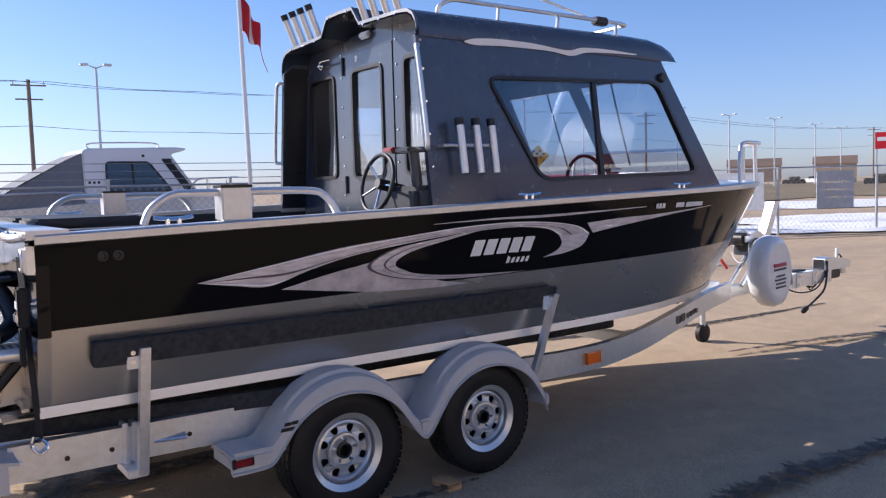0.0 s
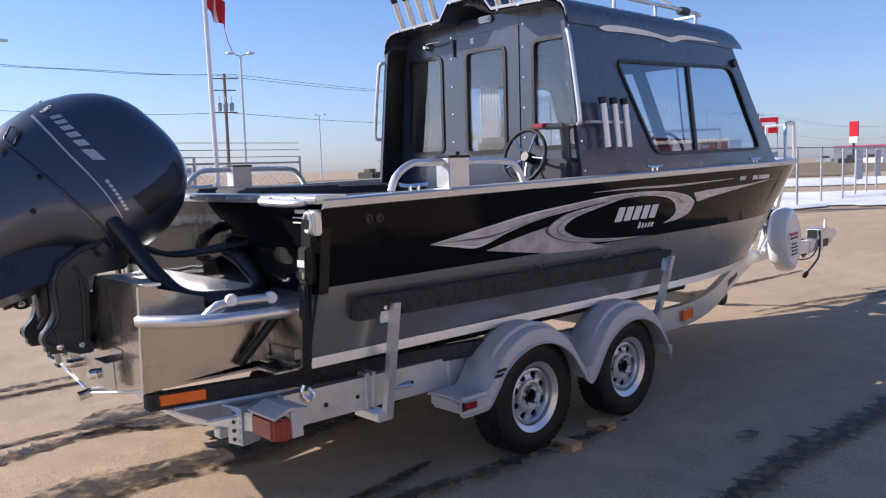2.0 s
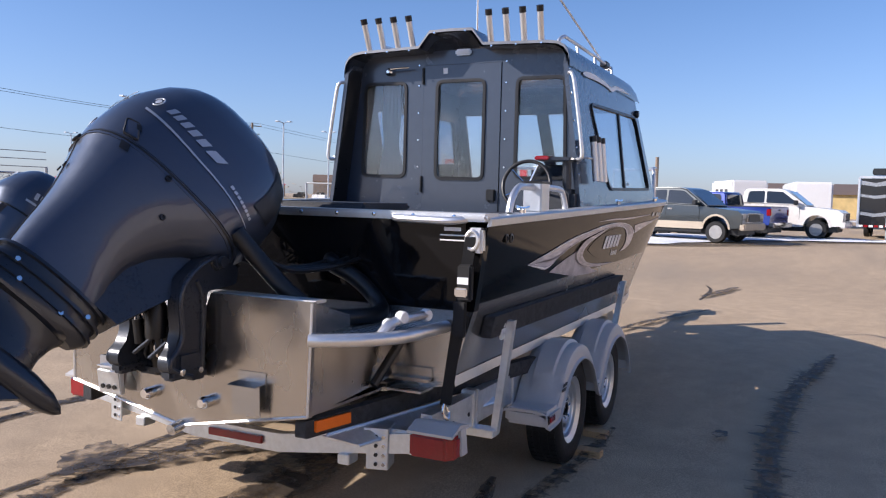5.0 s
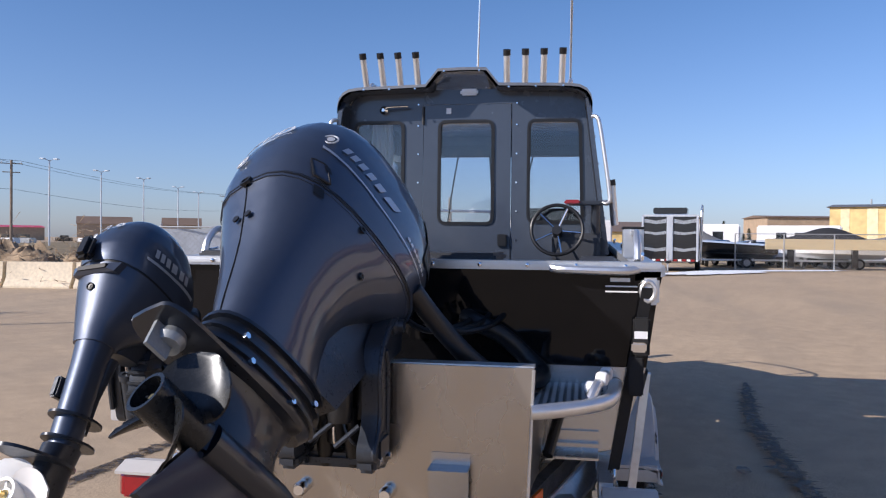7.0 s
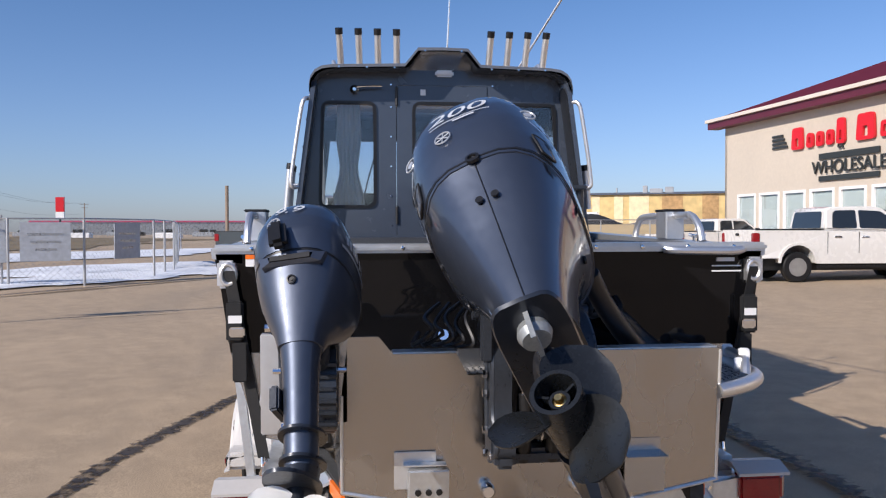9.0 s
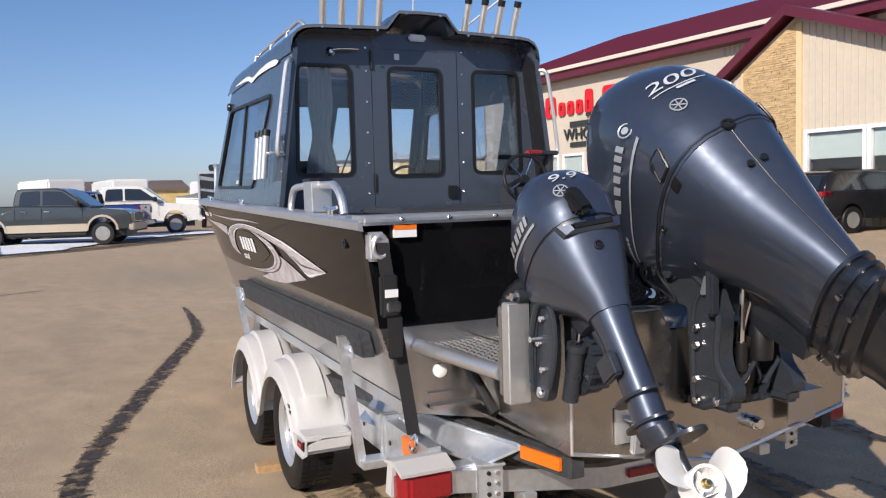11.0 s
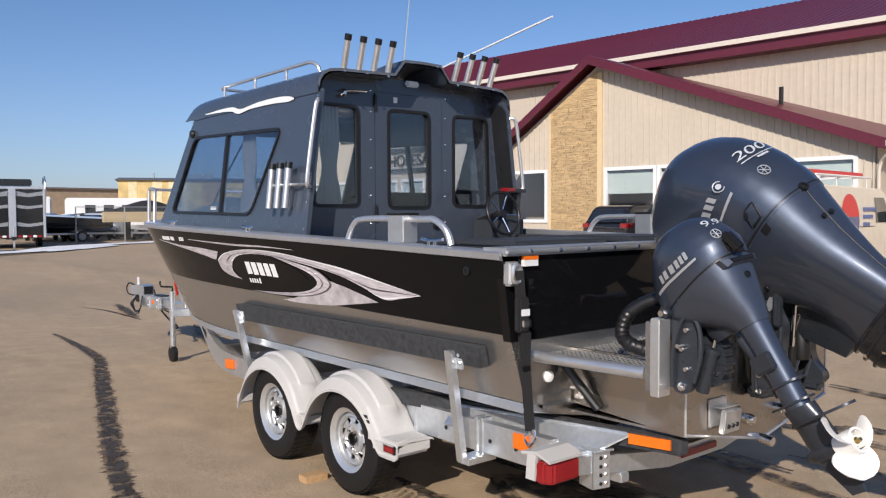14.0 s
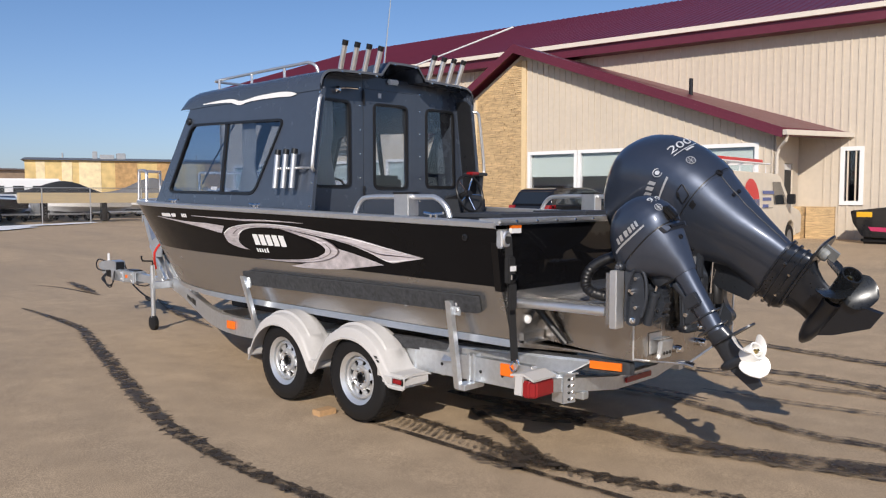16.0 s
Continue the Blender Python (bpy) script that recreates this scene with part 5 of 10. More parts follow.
part("winch_strap", tb([(6.34, 0, 1.04), (6.16, 0, 1.00), (6.08, 0, 0.96)], 0.02, 6, 3, flat=(1.0, 0.15)), WEB, wp)
part("safety_chain", tb([(6.10, -0.02, 0.90), (6.14, -0.04, 0.82), (6.22, -0.05, 0.80), (6.32, -0.05, 0.86)], 0.007, 6, 4), CHROME, wp, "slack safety chain")
bm = tb([(6.10, 0.30, 0.13), (6.10, 0.30, 0.78)], 0.028, 12)
jack = part("tongue_jack", bm, GALV, trailer, "galvanised swivel jack")
part("jack_crank", tb([(6.10, 0.30, 0.78), (6.10, 0.30, 0.83), (6.10, 0.42, 0.84), (6.10, 0.43, 0.90)], 0.010, 8, 2), TRIM, jack)
part("jack_arm", bx(6.05, 6.15, 0.0, 0.32, 0.50, 0.58, 0.01), GALV, jack)
bm = lathe(bmesh.new(), [(0, -0.03), (0.055, -0.03), (0.09, -0.022), (0.09, 0.022), (0.055, 0.03), (0, 0.03)], turn_to((6.10, 0.30, 0.092), (0, 1, 0)), 18)
part("jack_wheel", bm, RUBBER, jack, "black rubber jack wheel")
part("red_strap", tb([(6.24, 0.10, 1.05), (6.20, 0.22, 0.92), (6.30, 0.16, 0.72)], 0.014, 6, 3), material("red strap", (0.6, 0.03, 0.02), 0.7), trailer)
bm = prism(bmesh.new(), [(5.2, 0.62), (5.45, 0.62), (5.30, 0.50), (5.18, 0.52)], lambda u, v, w: Vector((u, -0.04 + w, v)), 0.08)
part("keel_roller", bm, TRIM, trailer)
# spare wheel in its white cover
bm = lathe(bmesh.new(), [(0, -0.10), (0.24, -0.10), (0.305, -0.085), (0.33, -0.04), (0.335, 0.03), (0.315, 0.08), (0.26, 0.105), (0.22, 0.095), (0, 0.105)], turn_to((6.35, -0.26, 0.72), (0.18, -1, 0.05)), 40)
sp = part("spare_wheel_cover", bm, WHITE_PAINT, trailer, "white vinyl spare wheel cover with red print", 80)
mm = turn_to((6.35, -0.26, 0.72), (0.18, -1, 0.05))
PRINT_RED, PRINT_DARK = material("red print", (0.5, 0.06, 0.08), 0.6), material("dark print", (0.06, 0.06, 0.07), 0.6)
for h, w, hh, mt_ in ((0.055, 0.14, 0.016, PRINT_RED), (0.015, 0.13, 0.010, PRINT_DARK), (-0.045, 0.09, 0.008, PRINT_DARK), (-0.080, 0.12, 0.008, PRINT_DARK), (-0.115, 0.10, 0.008, PRINT_DARK), (-0.150, 0.11, 0.008, PRINT_DARK)):
    part("printed_bar", bx(-w, w, h - hh, h + hh, 0.098, 0.107, m=mm), mt_, sp)

# wheels with tyres, built once
TYRE = [(0.205, -0.095), (0.255, -0.103), (0.300, -0.100), (0.322, -0.085), (0.330, -0.06), (0.332, 0.0), (0.330, 0.06), (0.322, 0.085), (0.300, 0.100), (0.255, 0.103), (0.205, 0.095), (0.195, 0.0)]


def make_wheel():
    w = thing("trailer_wheel", (0, 0, 0), "silver steel trailer wheel with a black tyre", "wheel", "trailer wheels")
    axle = Matrix.Rotation(radians(90), 4, "X")
    bm = lathe(bmesh.new(), TYRE, axle, 48, True)
    for k in range(48):
        a = 2 * math.pi * k / 48
        for zz in (-0.068, -0.025, 0.025, 0.068):
            c = Matrix.Rotation(-a, 4, "Y") @ Matrix.Translation((0.3325, zz, 0))
            box(bm, -0.004, 0.0012, -0.017, 0.017, -0.017, 0.017, m=c)
    part("tyre", bm, RUBBER, w, "black tyre with a ribbed tread")
    # rim: stepped lip and barrel round a dished face with eight oval holes
    bm = lathe(bmesh.new(), [(0.208, -0.094), (0.200, -0.099), (0.192, -0.096), (0.188, -0.084), (0.180, -0.078), (0.176, -0.060), (0.170, -0.030), (0.172, 0.07), (0.206, 0.09)], axle, 48, True)
    rim = part("rim", bm, WHEEL_SILVER, w, "silver painted rim", 40)
    outer = [(0.172 * math.cos(a), 0.172 * math.sin(a)) for a in [2 * math.pi * k / 64 for k in range(64)]]
    holes = []
    for k in range(8):
        a0 = 2 * math.pi * (k + 0.5) / 8
        ca, sa = math.cos(a0), math.sin(a0)
        hole = [(0.122 + 0.026 * math.cos(b), 0.021 * math.sin(b)) for b in [2 * math.pi * j / 14 for j in range(14)]]
        holes.append([(p * ca - q * sa, p * sa + q * ca) for p, q in hole])

    def dish(u, v):
        r = math.hypot(u, v)
        return -0.030 - 0.026 * math.exp(-((r - 0.152) / 0.012) ** 2) - 0.020 * max(0.0, 1 - abs(r - 0.085) / 0.035)
    centre = [(0.042 * math.cos(a), 0.042 * math.sin(a)) for a in [2 * math.pi * k / 24 for k in range(24)]]
    bm = prism(bmesh.new(), [outer] + holes + [centre], lambda u, v, q: Vector((u, dish(u, v) + q, v)), 0.008)
    part("wheel_disc", bm, WHEEL_SILVER, rim, "pierced silver disc", 35)
    bm = lathe(bmesh.new(), [(0.168, 0.040), (0.160, 0.056), (0.150, 0.060), (0.142, 0.052), (0.138, 0.036), (0.150, 0.034)], Matrix.Rotation(radians(90), 4, "X"), 48, True)
    part("disc_bead", bm, WHEEL_SILVER, rim, "pressed bead round the disc", 30)
    bm = lathe(bmesh.new(), [(0.0, -0.118), (0.016, -0.118), (0.024, -0.113), (0.028, -0.094), (0.030, -0.060)], axle, 20)
    part("hub_cap", bm, CHROME, w, "chrome grease cap")
    bm = lathe(bmesh.new(), [(0.036, 0.060), (0.041, 0.058), (0.043, 0.030), (0.041, 0.0), (0.034, 0.0), (0.030, 0.055)], Matrix.Rotation(radians(90), 4, "X"), 24, True)
    part("hub_body", bm, TRIM, w, "black hub")
    bm = lathe(bmesh.new(), [(0.098, 0.038), (0.092, 0.054), (0.080, 0.056), (0.072, 0.046), (0.044, 0.042), (0.046, 0.034)], Matrix.Rotation(radians(90), 4, "X"), 36, True)
    part("hub_ring", bm, WHEEL_SILVER, rim, "pressed ring round the hub", 30)
    for k in range(5):
        a = 2 * math.pi * k / 5 + 0.3
        part("wheel_nut", lathe(bmesh.new(), [(0, 0), (0.011, 0), (0.011, 0.018), (0.007, 0.024), (0, 0.024)], Matrix.Translation((0.060 * math.cos(a), -0.042, 0.060 * math.sin(a))) @ Matrix.Rotation(radians(90), 4, "X"), 6), CHROME, rim)
    bm = bmesh.new()
    lathe(bm, [(0, 0), (0.19, 0), (0.19, 0.01), (0, 0.01)], Matrix.Translation((0, 0.02, 0)) @ axle, 24)
    part("brake_drum", bm, TRIM, w)
    return w


master = make_wheel()
placed = [(1.345, -1.08, 0.303, 0), (2.225, -1.08, 0.303, 0), (1.265, 1.09, 0.328, 180), (2.15, 1.09, 0.328, 180)]
for i, (x, y, z, a) in enumerate(placed):
    m = pose(x, y, z, 0, 0, a) @ pose(0, 0, 0, 0, 17 * i, 0) @ Matrix.Scale(0.955, 4)
    if i == 0:
        master.matrix_basis = m
    else:
        copy_thing(master, m)

# fenders: a double arch with a step and lip
def arc_points(cx, r, a0, a1, n):
    return [(cx + r * math.cos(radians(a0 + (a1 - a0) * k / n)), 0, 0.30 + r * math.sin(radians(a0 + (a1 - a0) * k / n))) for k in range(n + 1)]


def fender_line(c1, c2):
    """The double arch over two wheels, with a step behind and a short skirt in front."""
    return smooth_path([(0.735, 0, 0.425), (0.84, 0, 0.425), (c1 - 0.40, 0, 0.435)] + arc_points(c1, 0.395, 150, 30, 7) + [((c1 + c2) / 2 - 0.028, 0, 0.400), ((c1 + c2) / 2 + 0.028, 0, 0.400)] + arc_points(c2, 0.395, 150, 30, 7) + [(c2 + 0.385, 0, 0.42), (c2 + 0.405, 0, 0.372)], 4)


for sgn, c1, c2 in ((-1, 1.325, 2.215), (1, 1.285, 2.155)):
    fender = thing("tandem_fender", (1.65, sgn * 1.10, 0.4), "pale grey plastic tandem wheel fender with a step", "fender", "trailer fenders")
    rows = []
    line = fender_line(c1, c2)
    for p in line:
        top = min(1.0, max(0.0, (p.z - 0.43) / 0.14))
        rows.append([Vector((p.x, sgn * y, p.z + dz)) for y, dz in ((0.962, -0.02), (0.975, -0.004), (1.0, 0.004), (1.028, 0.006), (1.036, 0.006 + 0.016 * top), (1.142, 0.006 + 0.016 * top), (1.152, 0.004), (1.186, 0.0), (1.206, -0.008), (1.214, -0.024), (1.218, -0.074), (1.232, -0.080), (1.230, -0.088), (1.206, -0.080), (1.198, -0.026), (1.13, -0.006), (0.985, -0.012))])
    part("fender_shell", loft(bmesh.new(), rows), FENDER, fender, "", 38)
    part("joint_tab", bx((c1 + c2) / 2 - 0.035, (c1 + c2) / 2 + 0.035, min(sgn * 0.99, sgn * 1.226), max(sgn * 0.99, sgn * 1.226), 0.332, 0.398, 0.012), FENDER, fender)
    part("front_foot", bx(c2 + 0.388, c2 + 0.425, min(sgn * 1.0, sgn * 1.224), max(sgn * 1.0, sgn * 1.224), 0.318, 0.385, 0.010), FENDER, fender)
    part("step", bx(0.735, 0.955, min(sgn * 0.975, sgn * 1.224), max(sgn * 0.975, sgn * 1.224), 0.346, 0.432, 0.020), FENDER, fender)
    part("step_riser", prism(bmesh.new(), [(0.90, 0.40), (1.0, 0.40), (1.0, 0.505), (0.955, 0.455)], lambda u, v, w: Vector((u, sgn * (0.985 + w), v)), 0.225), FENDER, fender, "", 30)
    lamp = part("clearance_lamp", bx(0.738, 0.842, sgn * 1.219 - 0.005, sgn * 1.219 + 0.005, 0.366, 0.412, 0.004), TRIM, fender, "red clearance lamp in a black bezel")
    part("lens", bx(0.750, 0.830, sgn * 1.223 - 0.006, sgn * 1.223 + 0.006, 0.374, 0.404, 0.004), RED, lamp, "red lens")
    for k, (u0, u1, z0) in enumerate(((0.990, 1.022, 0.512), (1.026, 1.058, 0.514), (0.972, 1.092, 0.488))):
        bm = prism(bmesh.new(), [(u0, z0), (u1, z0), (u1 + 0.006, z0 + 0.016), (u0 + 0.006, z0 + 0.016)], lambda u, v, w: Vector((u, sgn * (1.2165 + w), v)), 0.003)
        part("maker_bar", bm, TRIM, fender, "black printed bar")
    part("fender_stay", bx(1.67, 1.77, min(sgn * 0.95, sgn * 1.0), max(sgn * 0.95, sgn * 1.0), 0.36, 0.40, 0.005), GALV, fender)
for k, (x, y) in enumerate(((1.93, -1.17), (1.52, -1.235), (1.60, 1.20))):
    blk = part("wood_chock", bx(x - 0.045, x + 0.045, y - 0.075, y + 0.075, rise(x, y) - 0.004, rise(x, y) + 0.040, 0.003), WOOD)
    tagged(blk, "small raw timber wheel chock on the asphalt", "chock", "wheel chocks")

# ---- outboard motors ----


def motor_frame(origin, tilt, steer, lean):
    """Rows for (forward, port, up) of a tilted and steered motor, from its propeller nut."""
    t, s = radians(tilt), radians(steer)
    up = Vector((math.sin(t), 0, math.cos(t)))
    fwd = Vector((math.cos(t) * math.cos(s), math.sin(s), -math.sin(t) * math.cos(s)))
    port = up.cross(fwd)
    up = (up + port * lean).normalized()
    port = up.cross(fwd).normalized()
    m = Matrix((fwd, port, up)).transposed().to_4x4()
    m.translation = origin
    return m


def section(m, s, f0, f1, w, n=28, e=2.6, off=0.0):
    """A rounded oblong cut of a motor at height s."""
    c, h = (f0 + f1) / 2, (f1 - f0) / 2
    out = []
    for k in range(n):
        a = 2 * math.pi * k / n
        ca, sa = math.cos(a), math.sin(a)
        out.append(m @ Vector((c + h * math.copysign(abs(ca) ** (2 / e), ca), off + w * math.copysign(abs(sa) ** (2 / e), sa), s)))
    return out


def interp(table, s):
    for a, b in zip(table, table[1:]):
        if a[0] <= s <= b[0]:
            t = (s - a[0]) / (b[0] - a[0])
            t = t * t * (3 - 2 * t) * 0.4 + t * 0.6
            return [p + (q - p) * t for p, q in zip(a, b)]
    return list(table[-1])


def prop(m, radius, mat, parent, f, hub_r, hub_l, blades=3, spin=0.0):
    """Propeller: a hub and broad twisted blades round the local forward axis."""
    ax = m @ Matrix.Translation((f, 0, 0)) @ Matrix.Rotation(radians(90), 4, "Y")
    bm = lathe(bmesh.new(), [(hub_r * 0.86, -hub_l * 0.5), (hub_r * 1.05, -hub_l * 0.5), (hub_r, hub_l * 0.1), (hub_r * 0.95, hub_l * 0.5), (hub_r * 0.3, hub_l * 0.5), (hub_r * 0.3, hub_l * 0.02), (hub_r * 0.80, -hub_l * 0.02)], ax, 28, True)
    p = part("propeller_hub", bm, mat, parent)
    for k in range(blades):
        a0 = spin + 2 * math.pi * k / blades
        rows = []
        for i in range(13):
            t = i / 12
            r = hub_r * 0.8 + (radius - hub_r * 0.8) * t
            wide = radius * 1.28 * math.sin(math.pi * (0.20 + 0.55 * t)) ** 0.7 * math.sqrt(max(0.02, 1 - max(0.0, (t - 0.5) / 0.5) ** 2.6))
            pitch = radians(52 - 27 * t)
            row = []
            for j in range(7):
                u = (j / 6 - 0.5) * wide
                ang = a0 + (u * math.cos(pitch) + 0.10 * radius * t) / max(r, 0.03) * 0.95
                zz = u * math.sin(pitch) * 0.85 - 0.10 * radius * t * t + 0.02 * radius * math.sin(math.pi * j / 6)
                row.append(ax @ Vector((r * math.cos(ang), r * math.sin(ang), zz)))
            rows.append(row)
        bm = bmesh.new()
        top = rows
        th = (ax.to_3x3() @ Vector((0, 0, 1))).normalized() * 0.006
        loft(bm, [r + [v + th for v in reversed(r)] for r in top])
        part("propeller_blade", bm, mat, p, "", 50)
    bm = lathe(bmesh.new(), [(hub_r * 0.30, -hub_l * 0.34), (hub_r * 0.44, -hub_l * 0.34), (hub_r * 0.48, hub_l * 0.02), (hub_r * 0.30, hub_l * 0.02)], ax, 20, True)
    part("hub_sleeve", bm, mat, p)
    for k in range(3):
        a = spin + 0.5 + 2 * math.pi * k / 3
        part("hub_spoke", box(bmesh.new(), hub_r * 0.42, hub_r * 0.90, -0.003, 0.003, -hub_l * 0.36, hub_l * 0.0, m=ax @ Matrix.Rotation(a, 4, "Z")), mat, p)
    bm = lathe(bmesh.new(), [(0, -0.030), (hub_r * 0.16, -0.030), (hub_r * 0.18, -0.014), (hub_r * 0.30, -0.012), (hub_r * 0.32, 0.02), (0, 0.03)], ax @ Matrix.Translation((0, 0, -hub_l * 0.24)), 12)
    part("propeller_nut", bm, BRASS, p)
    return p


MM = Matrix(((0.5715, 0.2112, 0.7930, -1.627), (-0.4315, 0.8993, 0.0715, 0.181), (-0.6980, -0.3830, 0.6050, 1.172), (0, 0, 0, 1)))
motor = thing("outboard_motor", (-0.60, 0, 1.0), "large blue-grey outboard motor tilted up on the motor pod", "outboard motor")
LOWER = [(0.335, 0.085, 0.50, 0.082), (0.45, 0.070, 0.46, 0.105), (0.55, 0.060, 0.455, 0.130), (0.65, 0.045, 0.50, 0.162), (0.75, 0.020, 0.585, 0.198), (0.82, 0.0, 0.69, 0.222), (0.87, -0.018, 0.755, 0.236)]
UPPER = [(0.885, -0.022, 0.770, 0.242), (0.95, -0.030, 0.800, 0.252), (1.05, -0.026, 0.822, 0.258), (1.15, -0.004, 0.822, 0.256), (1.25, 0.042, 0.795, 0.242), (1.335, 0.105, 0.735, 0.212), (1.395, 0.18, 0.655, 0.165), (1.43, 0.26, 0.56, 0.10), (1.442, 0.34, 0.47, 0.035)]
UPPER = [(0.885 + (s - 0.885) * 1.062, f0, f1 + 0.008, w * 1.015) for s, f0, f1, w in UPPER]


def skin(table, n, e=2.7, k0=0.0, m=MM):
    lo, hi = table[0][0], table[-1][0]
    return [section(m, *interp(table, lo + (hi - lo) * i / n)[:4], e=e) for i in range(n + 1)]


MC = MM @ Matrix.Translation((0.012, 0.0, 0.35)) @ Matrix.Scale(1.065, 4, (0, 0, 1)) @ Matrix.Translation((0, 0, -0.35))
part("lower_cowling", loft(bmesh.new(), skin(LOWER, 14, m=MC)), COWL, motor, "blue-grey lower cowling", 40)
part("upper_cowling", loft(bmesh.new(), skin(UPPER, 18, m=MC)), COWL, motor, "glossy blue-grey upper cowling", 40)
part("cowling_joint", loft(bmesh.new(), [section(MC, 0.864, -0.021, 0.757, 0.2365, e=2.7), section(MC, 0.888, -0.0225, 0.769, 0.2412, e=2.7)]), COWL, motor, "", 40)
part("cowling_seam", loft(bmesh.new(), [section(MC, 0.8745, -0.0232, 0.7635, 0.2405, e=2.7), section(MC, 0.8805, -0.0236, 0.767, 0.2418, e=2.7)]), TRIM, motor, "dark seam", 40)
# fine seam down the middle of the lower cowling and a crease either side
seam = [MC @ Vector((interp(LOWER, q)[1] - 0.0012, 0, q)) for q in [0.37 + 0.49 * i / 12 for i in range(13)]]
part("rear_seam", tb(seam, 0.0022, 6), TRIM, motor, "thin dark seam")
# midsection, splash plates, leg, plates, torpedo, skeg
MID = [(0.20, 0.06, 0.50, 0.050), (0.235, 0.055, 0.53, 0.066), (0.30, 0.07, 0.53, 0.074), (0.345, 0.08, 0.52, 0.086)]
part("midsection", loft(bmesh.new(), skin(MID, 8, 2.4)), LEG_PAINT, motor, "dark blue midsection", 40)
for s, g in ((0.255, 0.012), (0.300, 0.014), (0.345, 0.016)):
    _, f0, f1, w = interp(MID, min(s, 0.344))
    part("splash_plate", loft(bmesh.new(), [section(MM, s - 0.006, f0 - g, f1 + g, w + g, e=2.5), section(MM, s + 0.006, f0 - g, f1 + g, w + g, e=2.5)]), LEG_PAINT, motor, "thin splash plate ridge", 40)
bm = loft(bmesh.new(), [section(MM, 0.190, -0.105, 0.44, 0.088, e=5), section(MM, 0.200, -0.108, 0.46, 0.092, e=5), section(MM, 0.209, -0.09, 0.46, 0.075, e=4)])
part("cavitation_plate", bm, LEG_PAINT, motor, "flat anti-ventilation plate", 40)
ZINC = material("dull zinc", (0.30, 0.32, 0.33), 0.5, 0.5, 0.12, 30, 0.1, 90)
bm = lathe(bmesh.new(), [(0, 0.0), (0.034, 0.0), (0.042, 0.02), (0.036, 0.045), (0, 0.045)], MM @ Matrix.Translation((-0.01, 0, 0.150)), 18)
box(bm, -0.07, 0.0, -0.006, 0.006, 0.11, 0.19, m=MM)
part("trim_anode", bm, ZINC, motor, "dull zinc trim tab")
LEG = [(-0.03, 0.17, 0.42, 0.030), (0.03, 0.16, 0.45, 0.042), (0.10, 0.14, 0.44, 0.040), (0.16, 0.10, 0.45, 0.046), (0.195, 0.05, 0.47, 0.06)]
part("gear_leg", loft(bmesh.new(), skin(LEG, 10, 2.0)), LEG_PAINT, motor, "dark blue lower leg", 40)
tz = MM @ Matrix.Rotation(radians(90), 4, "Y")
bm = lathe(bmesh.new(), [(0.0, 0.62), (0.020, 0.60), (0.040, 0.55), (0.053, 0.47), (0.056, 0.35), (0.056, 0.20)], tz, 24)
part("torpedo", bm, LEG_PAINT, motor, "torpedo gear case", 40)
bm = prism(bmesh.new(), [(0.16, -0.04), (0.07, -0.235), (0.20, -0.235), (0.40, -0.115), (0.50, -0.03)], lambda u, v, w: MM @ Vector((u, (w - 0.5) * 0.02 * (1 + (v + 0.235) * 3), v)), 1.0)
part("skeg", bm, LEG_PAINT, motor, "swept skeg")
prop(MM, 0.178, PROP_DARK, motor, 0.085, 0.054, 0.19, 3, 1.60)
for s, f in ((0.25, 0.20), (0.25, 0.38), (0.30, 0.15), (0.30, 0.46)):
    for sg in (-1, 1):
        _, f0, f1, w = interp(MID, s)
        part("casing_bolt", lathe(bmesh.new(), [(0, 0), (0.010, 0), (0.010, 0.012), (0, 0.012)], MM @ turn_to((f, sg * (w - 0.002), s), (0, sg, 0)), 6), CHROME, motor)
